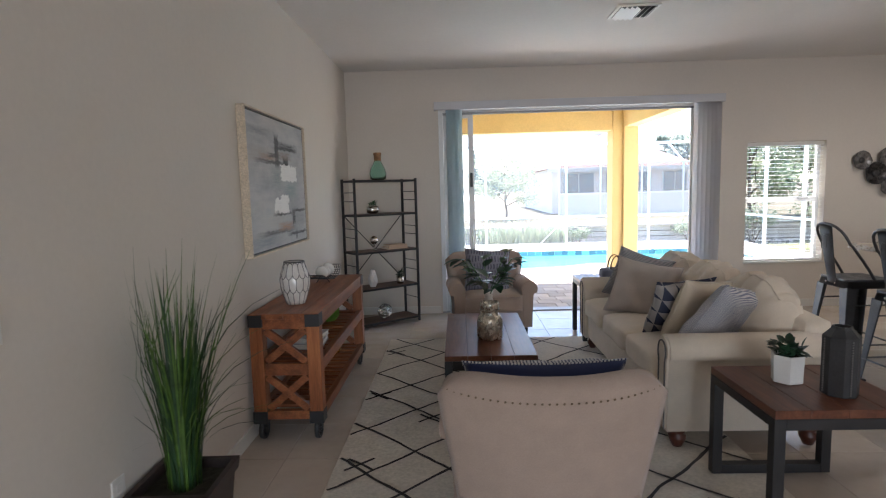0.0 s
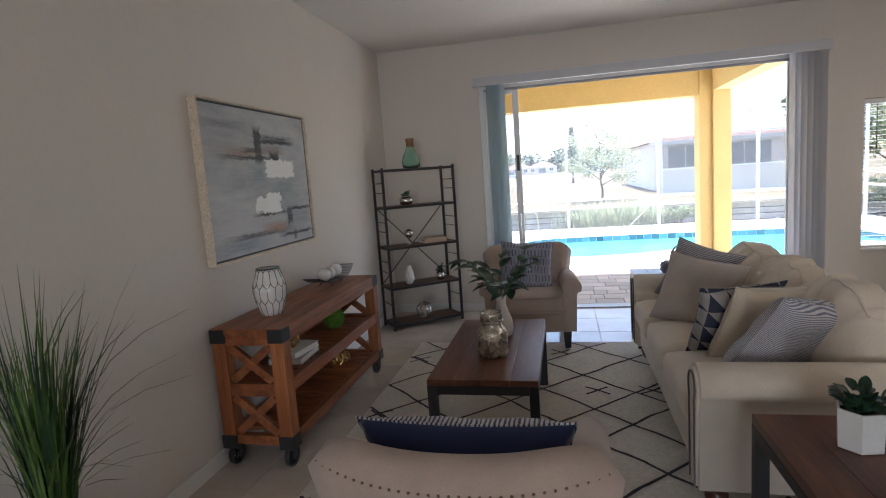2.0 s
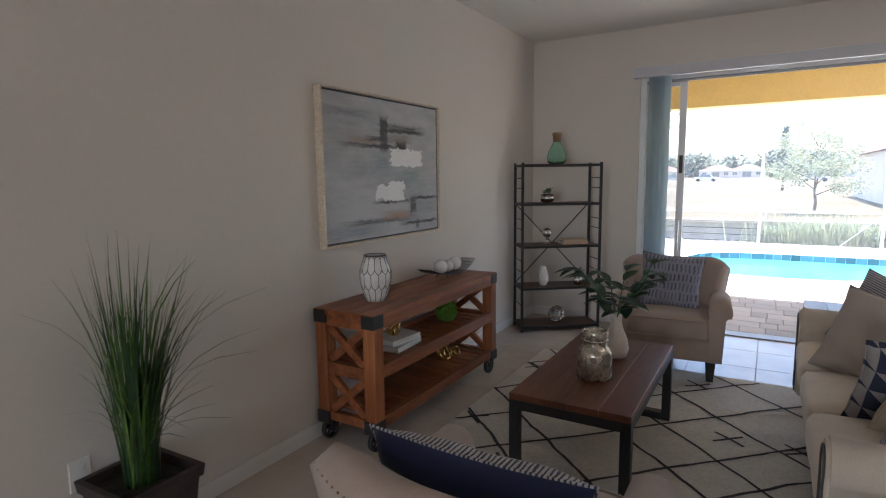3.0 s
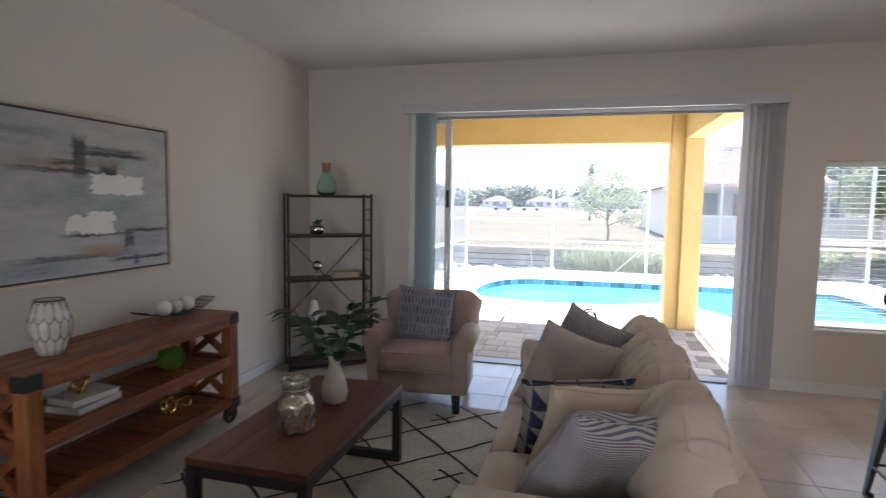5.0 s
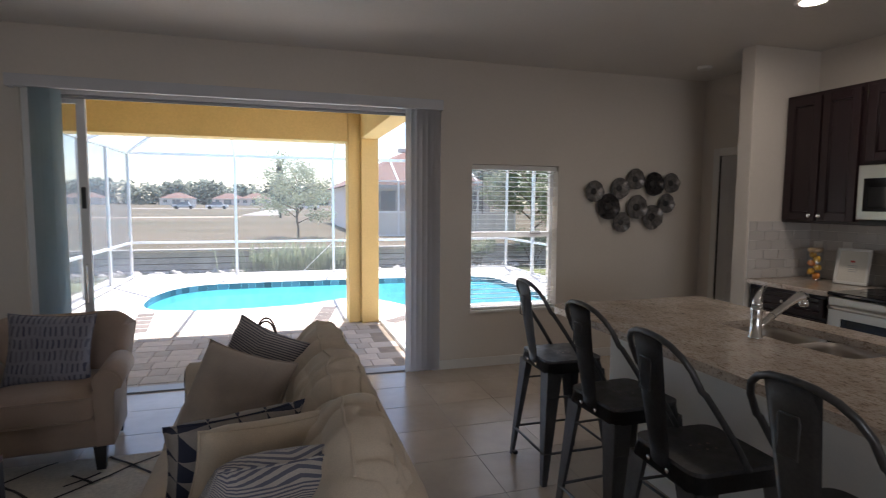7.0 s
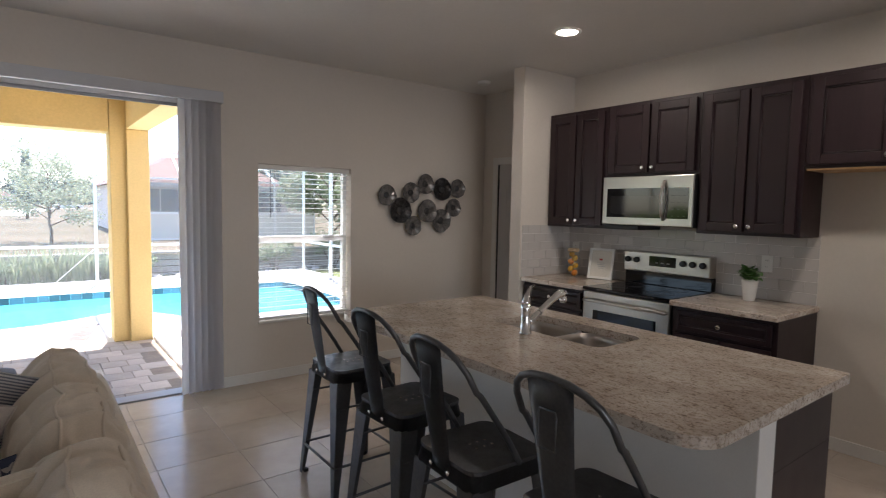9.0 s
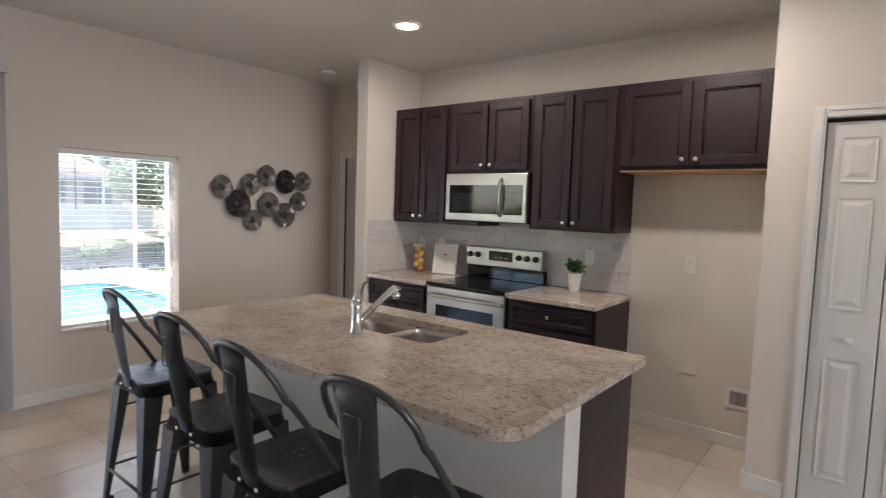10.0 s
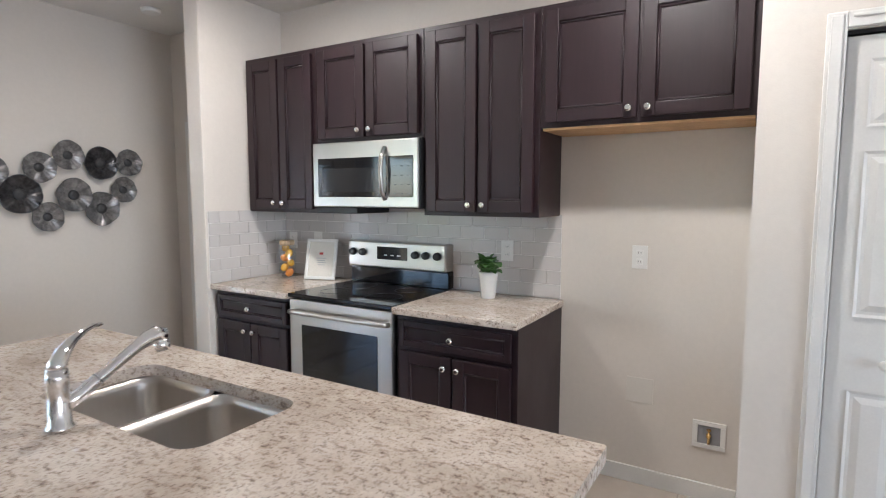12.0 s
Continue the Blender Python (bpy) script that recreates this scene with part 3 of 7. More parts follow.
sofa()
pillow("blue and white striped throw pillow on the sofa", 0.48, 0.46, 0.17, STRIPE_NEAR, pose(2.69, 4.57, 0.64, 58, 0, 208) @ pose(0, 0, 0, 0, 0, 14), 1.3)
pillow("plain cream linen throw pillow on the sofa", 0.46, 0.42, 0.14, LINEN_CREAM, pose(2.68, 4.83, 0.640, 66, 0, 201) @ pose(0, 0, 0, 0, 0, 6), 2.6)
pillow("charcoal and white triangle throw pillow on the sofa", 0.44, 0.40, 0.13, TRIANGLES, pose(2.59, 4.945, 0.635, 68, 0, 198), 5.2)
pillow("plain taupe linen throw pillow on the sofa", 0.48, 0.44, 0.16, LINEN_TAUPE, pose(2.55, 5.50, 0.645, 64, 0, -34) @ pose(0, 0, 0, 0, 0, -8), 6.7)
pillow("grey striped throw pillow in the sofa corner", 0.46, 0.42, 0.14, STRIPE_FAR, pose(2.63, 5.86, 0.675, 66, 0, -37) @ pose(0, 0, 0, 0, 0, -14), 7.9)


# ---- rug ----
RX0, RX1, RY0, RY1 = 0.53, 2.67, 3.05, 6.55
RUG = Mat("ivory_wool_rug", (0.64, 0.59, 0.51), 1.0, coords="World")
RUG.vary(2.2, 0.07, 55, 0.10).bump(RUG.noise(220, 3), 0.7, 0.006)
RUG_LINE = Mat("charcoal_wool", (0.055, 0.05, 0.052), 1.0, coords="World").vary(6, 0.25, 90, 0.25).m
rug = thing("area_rug", "ivory wool rug with charcoal diamond lines", "rug")
part("rug_field", box((RX0, RY0, 0.0), (RX1, RY1, 0.012), 0.005), RUG.m, rug)


def rug_line(a, b, seed):
    """A hand-drawn stripe woven into the pile from a to b."""
    bm = bmesh.new()
    a, b = Vector(a), Vector(b)
    n = max(2, int((b - a).length / 0.05))
    d = (b - a).normalized()
    s = Vector((-d.y, d.x, 0))
    prev = None
    for k in range(n + 1):
        p = a.lerp(b, k / n) + s * (0.018 * noise.noise(Vector((k * 0.25, seed, 0))) + 0.005 * noise.noise(Vector((k * 0.9, seed, 3))))
        w = 0.0085 + 0.003 * noise.noise(Vector((k * 0.7, seed, 9)))
        if not (RX0 + 0.01 < p.x < RX1 - 0.01 and RY0 + 0.01 < p.y < RY1 - 0.01):
            prev = None
            continue
        pair = [bm.verts.new((q.x, q.y, 0.0165)) for q in (p - s * w, p + s * w)]
        if prev:
            bm.faces.new((prev[0], pair[0], pair[1], prev[1]))
        prev = pair
    if bm.faces:
        part("woven_line", bm, RUG_LINE, rug)


for k, c in enumerate((0.75, 1.3, 1.85, 2.42, 3.0, 3.38, 3.97, 4.5, 5.05, 5.6)):
    rug_line((0.4, c + 0.97 * 0.4, 0), (2.8, c + 0.97 * 2.8, 0), k * 3.7)
for k, c in enumerate((3.7, 4.2, 4.75, 5.19, 5.73, 6.11, 6.7, 7.1, 7.61, 8.26)):
    rug_line((0.4, c - 0.97 * 0.4, 0), (2.8, c - 0.97 * 2.8, 0), 50 + k * 2.9)
for k, (x, y) in enumerate(((0.66, 4.15), (0.63, 5.10), (0.64, 6.1), (1.0, 4.72), (1.95, 5.52), (2.28, 5.54), (2.35, 3.75), (1.2, 6.3), (1.72, 6.28))):
    for s in (1, -1):
        rug_line((x - 0.07, y - 0.06 * s, 0), (x + 0.07, y + 0.06 * s, 0), 90 + k * 5 + s)


# ---- tables ----
def frame_table(name, label, lo, hi, h, top_t, bar, sled):
    """A plank top on two square-bar loops."""
    x0, y0 = lo
    x1, y1 = hi
    t = thing(name, label, "table", pose((x0 + x1) / 2, (y0 + y1) / 2, 0.012 if sled else 0.004))
    w, l = (x1 - x0) / 2, (y1 - y0) / 2
    n = 4
    for k in range(n):
        part("plank", box((-w + 2 * w * k / n + 0.0004, -l, h - top_t), (-w + 2 * w * (k + 1) / n - 0.0004, l, h), 0.0025), WOOD_TABLE, t)
    b = bar / 2
    for y in (-l + b, l - b):
        for x in (-w + b, w - b):
            part("leg", box((x - b, y - b, 0), (x + b, y + b, h - top_t - 0.0005), 0.002), IRON, t)
        part("apron_bar", box((-w + bar + 0.0005, y - b, h - top_t - bar), (w - bar - 0.0005, y + b, h - top_t - 0.0005), 0.002), IRON, t)
        if sled:
            part("floor_bar", box((-w + bar + 0.0005, y - b, 0.0), (w - bar - 0.0005, y + b, bar), 0.002), IRON, t)
    for x in (-w + b, w - b):
        part("side_bar", box((x - b, -l + bar + 0.0005, h - top_t - bar * 0.9), (x + b, l - bar - 0.0005, h - top_t - 0.0005), 0.002), IRON, t)
    return t


frame_table("coffee_table", "dark walnut plank coffee table on black iron legs", (1.10, 4.55), (1.64, 5.65), 0.444, 0.03, 0.045, True)
frame_table("end_table", "dark walnut end table with black iron frame beside the sofa", (2.40, 3.53), (2.96, 4.07), 0.523, 0.035, 0.045, True)
frame_table("end_table", "dark walnut side table on black legs by the slider", (2.31, 6.36), (2.80, 6.84), 0.55, 0.03, 0.04, False)


# ---- console on castors ----
def console():
    c = thing("console_table", "reddish wooden cart console with crossed ends and iron castors", "console", pose(0.0, 0, 0))
    x0, x1, y0, y1, zt = 0.0, 0.40, 4.46, 5.90, 0.745
    p = 0.075
    for k in range(4):
        a, b = x0 + (x1 - x0) * k / 4, x0 + (x1 - x0) * (k + 1) / 4
        part("top_plank", box((a + 0.0004, y0, zt - 0.03), (b - 0.0004, y1, zt), 0.003), WOOD_CONSOLE, c)
    for x in (x0, x1 - p):
        for y in (y0 + 0.006, y1 - p - 0.006):
            part("post", box((x, y, 0.115), (x + p, y + p, zt - 0.0305), 0.004), WOOD_CONSOLE_Z, c)
            for z0, z1 in ((0.105, 0.175), (zt - 0.075, zt - 0.004)):
                bm = box((x - 0.003, y - 0.008 if y < 5 else y - 0.003, z0), (x + p + 0.003, y + p + 0.003 if y < 5 else y + p + 0.008, z1), 0.002)
                part("corner_bracket", bm, IRON, c, "black iron corner bracket")
    for x, nm in ((x0 + 0.002, "back"), (x1 - 0.04, "front")):
        for z0, z1 in ((0.125, 0.185), (0.395, 0.465), (zt - 0.085, zt - 0.031)):
            part("rail", box((x, y0 + p + 0.007, z0), (x + 0.038, y1 - p - 0.007, z1), 0.003), WOOD_CONSOLE, c)
    for y in (y0 + 0.012, y1 - 0.012 - 0.04):
        for z0, z1 in ((0.125, 0.175), (0.385, 0.455), (zt - 0.09, zt - 0.031)):
            part("end_rail", box((x0 + p + 0.001, y, z0), (x1 - p - 0.001, y + 0.04, z1), 0.003), WOOD_CONSOLE, c)
        for z0, z1 in ((0.176, 0.384), (0.456, zt - 0.091)):
            w, h = x1 - x0 - 2 * p - 0.004, z1 - z0
            a = math.degrees(math.atan2(h, w))
            ln = math.hypot(w, h) * 0.5
            for s in (1, -1):
                part("cross_brace", box((-ln + 0.012, -0.014 + 0.003 * s, -0.021), (ln - 0.012, 0.014 + 0.003 * s, 0.021), 0.002, pose((x0 + x1) / 2, y + 0.02 - 0.004 * s, (z0 + z1) / 2, 0, a * s, 0)), WOOD_CONSOLE, c)
    for z in (0.165, 0.43):
        n = 15
        for k in range(n):
            a = y0 + p + 0.02 + (y1 - y0 - 2 * p - 0.04) * k / n
            part("slat", box((x0 + 0.042, a, z), (x1 - 0.042, a + 0.066, z + 0.018), 0.002), WOOD_SLAT, c)
    for x in (x0 + 0.04, x1 - 0.04):
        for y in (y0 + 0.05, y1 - 0.05):
            w = part("castor", lathe([(0.046, -0.013), (0.058, -0.013), (0.060, -0.008), (0.060, 0.008), (0.058, 0.013), (0.046, 0.013), (0.046, -0.013)], 28, pose(x, y, 0.060, 0, 90, 0), cap=False), IRON, c, "black iron spoked castor wheel")
            part("hub", lathe([(0.016, -0.017), (0.017, -0.012), (0.017, 0.012), (0.016, 0.017)], 16, pose(x, y, 0.060, 0, 90, 0)), IRON, w)
            for q in range(5):
                g = q * math.tau / 5 + 0.3
                part("spoke", tube([(x, y + 0.014 * math.cos(g), 0.060 + 0.014 * math.sin(g)), (x, y + 0.048 * math.cos(g), 0.060 + 0.048 * math.sin(g))], 0.0055, 6), IRON, w)
            part("fork", box((x - 0.024, y - 0.012, 0.05), (x - 0.017, y + 0.012, 0.108), 0.002), IRON, w)
            part("fork", box((x + 0.017, y - 0.012, 0.05), (x + 0.024, y + 0.012, 0.108), 0.002), IRON, w)
    return c


WOOD_SLAT = wood("reddish_acacia_slat", (0.14, 0.038, 0.012), (0.28, 0.088, 0.028), (0.40, 0.15, 0.055), "x", 0.45)
console()


def facet_vase(label, m, levels, sides, body, line, seam=0.0022):
    """A faceted vase with ridged seams between its panels."""
    v = thing("vase", label, "vase", m)
    bm = bmesh.new()
    rings = []
    for k, (r, z) in enumerate(levels):
        off = (k % 2) * math.pi / sides
        rings.append([bm.verts.new((r * math.cos(i * math.tau / sides + off), r * math.sin(i * math.tau / sides + off), z)) for i in range(sides)])
    edges = []
    for k in range(len(levels) - 1):
        a, b = rings[k], rings[k + 1]
        for i in range(sides):
            j = (i + 1) % sides
            if k % 2 == 0:
                bm.faces.new((a[i], a[j], b[i]))
                bm.faces.new((a[j], b[j], b[i]))
                edges += [(a[j].co.copy(), b[i].co.copy()), (a[j].co.copy(), b[j].co.copy())]
            else:
                bm.faces.new((a[i], a[j], b[j]))
                bm.faces.new((a[i], b[j], b[i]))
                edges += [(a[i].co.copy(), b[i].co.copy()), (a[i].co.copy(), b[j].co.copy())]
    bm.faces.new(rings[0][::-1])
    part("body", bm, body, v)
    if line is not None:
        bm = bmesh.new()
        for a, b in edges:
            add_tube(bm, [a, b], seam, 5)
        part("seams", bm, line, v, "dark seams between the facets")
    part("rim", tube([(levels[-1][0] * math.cos(i * math.tau / 24), levels[-1][0] * math.sin(i * math.tau / 24), levels[-1][1]) for i in range(24)], 0.004, 6, True), line or body, v)
    return v


PEARL = Mat("pearl_glaze", (0.74, 0.72, 0.69), 0.16).vary(14, 0.06).m
def panelled_vase(label, m, profile, rows, sides, body, line):
    """A bellied vase pressed with staggered upright panels, a raised seam round each."""
    v = thing("vase", label, "vase", m)
    part("body", lathe(profile, sides * 2), body, v)

    def at(a, z):
        for (r0, z0), (r1, z1) in zip(profile, profile[1:]):
            if z0 <= z <= z1 and z1 > z0:
                r = r0 + (r1 - r0) * (z - z0) / (z1 - z0)
                return Vector((r * math.cos(a), r * math.sin(a), z))

    bm = bmesh.new()
    step = math.tau / sides
    for k, (z0, z1) in enumerate(zip(rows, rows[1:])):
        d = (z1 - z0) * 0.16
        for i in range(sides):
            a = (i + 0.5 * (k % 2)) * step
            add_tube(bm, [at(a, z0 + (d if k else 0)), at(a, (z0 + z1) / 2), at(a, z1 - d)], 0.0021, 5)
            for e in (-0.5, 0.5):
                add_tube(bm, [at(a, z1 - d), at(a + e * step * 0.6, z1 - d * 0.2), at(a + e * step, z1 + (d if k < len(rows) - 2 else 0) * 0.99)], 0.0021, 5)
    part("seams", bm, line, v, "dark seams round the panels")
    r, z = profile[-1]
    part("rim", tube([(r * math.cos(i * math.tau / 28), r * math.sin(i * math.tau / 28), z) for i in range(28)], 0.004, 6, True), line, v)
    return v


panelled_vase("white pearl vase pressed with tall panels on the console", pose(0.19, 4.76, 0.746),
              [(0.055, 0), (0.066, 0.03), (0.080, 0.075), (0.089, 0.12), (0.090, 0.155), (0.081, 0.195), (0.068, 0.225), (0.060, 0.258)], (0.0, 0.085, 0.17, 0.256), 13, PEARL, GUNMETAL)

# tray with three balls
tray = thing("tray", "black wire boat-shaped tray on the console", "tray", pose(0.17, 5.60, 0.746, 0, 0, 0))
bm = bmesh.new()
for k in range(9):
    x = (k / 8 - 0.5) * 0.16
    add_tube(bm, [(x * (1 - 0.35 * (2 * q / 14 - 1) ** 2), (q / 14 - 0.5) * 0.60, 0.028 + 0.06 * abs(2 * q / 14 - 1) ** 2.2) for q in range(15)], 0.003, 5)
for q in range(14):
    f = 2 * q / 13 - 1
    w = 0.075 * (1 - 0.35 * f * f)
    add_tube(bm, [(-w, f * 0.30, 0.028 + 0.06 * abs(f) ** 2.2), (w, f * 0.30, 0.028 + 0.06 * abs(f) ** 2.2)], 0.0022, 5)
part("wire_mesh", bm, IRON, tray)
for y in (-0.08, 0.08):
    part("foot", tube([(-0.05, y, 0.0), (-0.03, y, 0.026), (0.03, y, 0.026), (0.05, y, 0.0)], 0.003, 6), IRON, tray)
for k, (y, r, mat) in enumerate(((-0.10, 0.048, WHITE_CERAMIC), (0.0, 0.042, PEARL), (0.095, 0.048, WHITE_CERAMIC))):
    bm = bmesh.new()
    bmesh.ops.create_uvsphere(bm, u_segments=28, v_segments=16, radius=r)
    for v in bm.verts:
        v.co *= 1 + 0.012 * noise.noise(v.co * 60)
    for f in bm.faces:
        f.smooth = True
    solid("decor_ball", bm, mat, "white ceramic decorative ball in the wire tray", "ornament", pose(0.17, 5.60 + y, 0.746 + 0.031 + r), "balls in the tray")

# books, knot, moss ball, gold ornament on the console shelves
PAPER = Mat("book_paper", (0.72, 0.69, 0.62), 0.9).vary(60, 0.1, 300, 0.1, (1, 1, 12)).m
COVER_GREY = paint("grey_book_cover", (0.42, 0.41, 0.40), 0.6)
COVER_TAN = paint("tan_book_cover", (0.62, 0.46, 0.33), 0.6)


def book(label, w, l, t, cover, m):
    b = thing("book", label, "book", m, "stacked books")
    part("page_block", box((-w / 2 + 0.004, -l / 2 + 0.004, 0.0035), (w / 2 - 0.006, l / 2 - 0.004, t - 0.0035)), PAPER, b)
    part("cover", box((-w / 2, -l / 2, 0), (w / 2, l / 2, 0.003), 0.001), cover, b)
    part("cover", box((-w / 2, -l / 2, t - 0.003), (w / 2, l / 2, t), 0.001), cover, b)
    part("spine", box((-w / 2, -l / 2, 0.0032), (-w / 2 + 0.003, l / 2, t - 0.0032)), cover, b)
    return b


book("thick grey book lying on the console shelf", 0.20, 0.27, 0.036, COVER_GREY, pose(0.22, 4.90, 0.4485, 0, 0, 4))
book("white book stacked on a grey book", 0.18, 0.25, 0.03, WHITE_PLASTIC, pose(0.22, 4.90, 0.485, 0, 0, -6))


def ring_knot(label, r, material, m, rings=4, wire=0.007, seed=1):
    k_ = thing("knot_ornament", label, "ornament", m)
    rnd = random.Random(seed)
    for k in range(rings):
        q = Euler((rnd.uniform(0, 3), rnd.uniform(0, 3), rnd.uniform(0, 3))).to_matrix()
        part("ring", tube([q @ Vector((r * math.cos(i * math.tau / 28), r * math.sin(i * math.tau / 28), 0)) for i in range(28)], wire, 6, True), material, k_)
    return k_


ring_knot("antique brass ring knot ornament on the books", 0.047, BRASS, pose(0.22, 4.87, 0.568), 4, 0.008, 3)
ring_knot("gilded knot ornament on the lower console shelf", 0.05, BRASS, pose(0.21, 5.47, 0.238), 4, 0.008, 5)
ring_knot("small gilded knot ornament on the lower console shelf", 0.035, BRASS, pose(0.23, 5.58, 0.22), 3, 0.006, 6)
bm = bmesh.new()
rnd = random.Random(8)
for k in range(900):
    d = Vector((rnd.gauss(0, 1), rnd.gauss(0, 1), rnd.gauss(0, 1))).normalized()
    p = d * 0.066
    s = d.orthogonal().normalized() * 0.007
    u = d.cross(s).normalized() * 0.007
    tip = p + d * rnd.uniform(0.008, 0.016) + s * rnd.uniform(-1, 1)
    vs = [bm.verts.new(p + s), bm.verts.new(p - s * 0.5 + u), bm.verts.new(p - s * 0.5 - u), bm.verts.new(tip)]
    for a, b in ((0, 1), (1, 2), (2, 0)):
        bm.faces.new((vs[a], vs[b], vs[3]))
bmesh.ops.create_uvsphere(bm, u_segments=20, v_segments=12, radius=0.067)
solid("moss_ball", bm, MOSS, "bright green moss ball on the console shelf", "ornament", pose(0.21, 5.50, 0.448 + 0.078))


# ---- wall art ----
art = thing("wall_art", "abstract grey and white canvas in a pale wood frame", "painting")
PY0, PY1, PZ0, PZ1 = 4.553, 5.757, 1.048, 1.925
CANVAS = Mat("abstract_grey_paint", (0.45, 0.46, 0.48), 0.55, coords="World")
blend = CANVAS.ramp(CANVAS.noise(2.2, 5, 0.6, (1, 0.8, 2.4)), [(0.3, (0.27, 0.285, 0.31)), (0.46, (0.40, 0.41, 0.43)), (0.6, (0.50, 0.50, 0.50)), (0.75, (0.40, 0.44, 0.48))])
drag = CANVAS.ramp(CANVAS.noise(9, 4, 0.7, (1, 0.3, 4)), [(0.3, (0.82, 0.84, 0.87)), (0.6, (1.05, 1.04, 1.03))])
tone = CANVAS.mix(0.4, blend, drag, "MULTIPLY")
sep = CANVAS.t.nodes.new("ShaderNodeSeparateXYZ")
CANVAS.link(CANVAS.vec, sep.inputs[0])


def calc(op, a, b=None, c=None):
    n = CANVAS.t.nodes.new("ShaderNodeMath")
    n.operation = op
    for i, v in enumerate((a, b, c)):
        if v is None:
            continue
        if isinstance(v, (int, float)):
            n.inputs[i].default_value = v
        else:
            CANVAS.link(v, n.inputs[i])
    return n.outputs[0]


def brush(tone, y, z, w, h, color, soft, ragged=0.03):
    """A dragged stroke of paint, in shares of the canvas's width and height from its upper corner."""
    wob_y = calc("MULTIPLY_ADD", CANVAS.noise(14, 4, 0.7, (1, 1, 2.5)), ragged * 2.4, -ragged * 1.2)
    wob_z = calc("MULTIPLY_ADD", CANVAS.noise(9, 4, 0.7, (1, 2, 1)), ragged * 1.2, -ragged * 0.6)
    cy, cz = PY0 + (PY1 - PY0) * y, PZ1 - (PZ1 - PZ0) * z
    dy = calc("DIVIDE", calc("ABSOLUTE", calc("ADD", calc("SUBTRACT", sep.outputs[1], cy), wob_y)), (PY1 - PY0) * w / 2)
    dz = calc("DIVIDE", calc("ABSOLUTE", calc("ADD", calc("SUBTRACT", sep.outputs[2], cz), wob_z)), (PZ1 - PZ0) * h / 2)
    m = CANVAS.node("ShaderNodeMapRange", From_Min=1.0 - soft, From_Max=1.0 + soft * 0.6, To_Min=1.0, To_Max=0.0)
    CANVAS.link(calc("MAXIMUM", dy, dz), m.inputs[0])
    streak = CANVAS.ramp(CANVAS.noise(30, 3, 0.7, (1, 0.25, 3)), [(0.3, (0.45 if soft > 0.3 else 0.85,) * 3), (0.6, (1, 1, 1))])
    return CANVAS.mix(calc("MULTIPLY", m.outputs[0], streak), tone, color)


for row in ((0.25, 0.30, 0.40, 0.10, (0.36, 0.34, 0.33), 0.6), (0.24, 0.80, 0.40, 0.09, (0.50, 0.50, 0.51), 0.6), (0.22, 0.92, 0.40, 0.08, (0.27, 0.30, 0.35), 0.6),
            (0.70, 0.55, 0.26, 0.14, (0.25, 0.31, 0.33), 0.7), (0.45, 0.46, 0.16, 0.14, (0.26, 0.30, 0.33), 0.7), (0.47, 0.26, 0.07, 0.24, (0.035, 0.04, 0.05), 0.25), (0.64, 0.215, 0.36, 0.06, (0.075, 0.075, 0.08), 0.5),
            (0.33, 0.315, 0.24, 0.05, (0.33, 0.24, 0.19), 0.6), (0.40, 0.345, 0.46, 0.03, (0.045, 0.045, 0.05), 0.5), (0.62, 0.345, 0.10, 0.11, (0.02, 0.022, 0.03), 0.3), (0.60, 0.285, 0.22, 0.06, (0.26, 0.20, 0.17), 0.6),
            (0.84, 0.785, 0.28, 0.11, (0.29, 0.30, 0.32), 0.5), (0.86, 0.72, 0.26, 0.025, (0.035, 0.035, 0.04), 0.4), (0.44, 0.865, 0.55, 0.035, (0.085, 0.085, 0.095), 0.6), (0.58, 0.835, 0.24, 0.06, (0.42, 0.25, 0.17), 0.6),
            (0.80, 0.905, 0.36, 0.025, (0.035, 0.035, 0.045), 0.4), (0.71, 0.775, 0.02, 0.14, (0.05, 0.05, 0.06), 0.4), (0.77, 0.92, 0.03, 0.07, (0.05, 0.05, 0.07), 0.4),
            (0.66, 0.228, 0.34, 0.024, (0.03, 0.03, 0.035), 0.4), (0.42, 0.295, 0.18, 0.03, (0.05, 0.05, 0.055), 0.5), (0.54, 0.735, 0.32, 0.02, (0.045, 0.045, 0.05), 0.4), (0.735, 0.765, 0.04, 0.12, (0.035, 0.04, 0.05), 0.4), (0.20, 0.14, 0.30, 0.05, (0.24, 0.25, 0.28), 0.7), (0.67, 0.42, 0.29, 0.125, (0.86, 0.86, 0.85), 0.05, 0.065), (0.50, 0.665, 0.20, 0.10, (0.84, 0.84, 0.83), 0.05, 0.08), (0.57, 0.66, 0.15, 0.14, (0.86, 0.86, 0.85), 0.05, 0.05)):
    tone = brush(tone, *row)
CANVAS.base(tone).bump(CANVAS.noise(60, 3, 0.6, (1, 0.4, 3)), 0.4, 0.002)
part("canvas", box((XL + 0.004, PY0 + 0.024, PZ0 + 0.024), (0.004, PY1 - 0.024, PZ1 - 0.024)), CANVAS.m, art)
for lo, hi in (((PY0, PZ0), (PY1, PZ0 + 0.012)), ((PY0, PZ1 - 0.012), (PY1, PZ1)), ((PY0, PZ0 + 0.0125), (PY0 + 0.012, PZ1 - 0.0125)), ((PY1 - 0.012, PZ0 + 0.0125), (PY1, PZ1 - 0.0125))):
    part("frame_rail", box((XL + 0.001, lo[0], lo[1]), (0.020, hi[0], hi[1]), 0.0015), CHAMPAGNE, art, "pale maple frame rail")
FLOATER = BLACK_PLASTIC
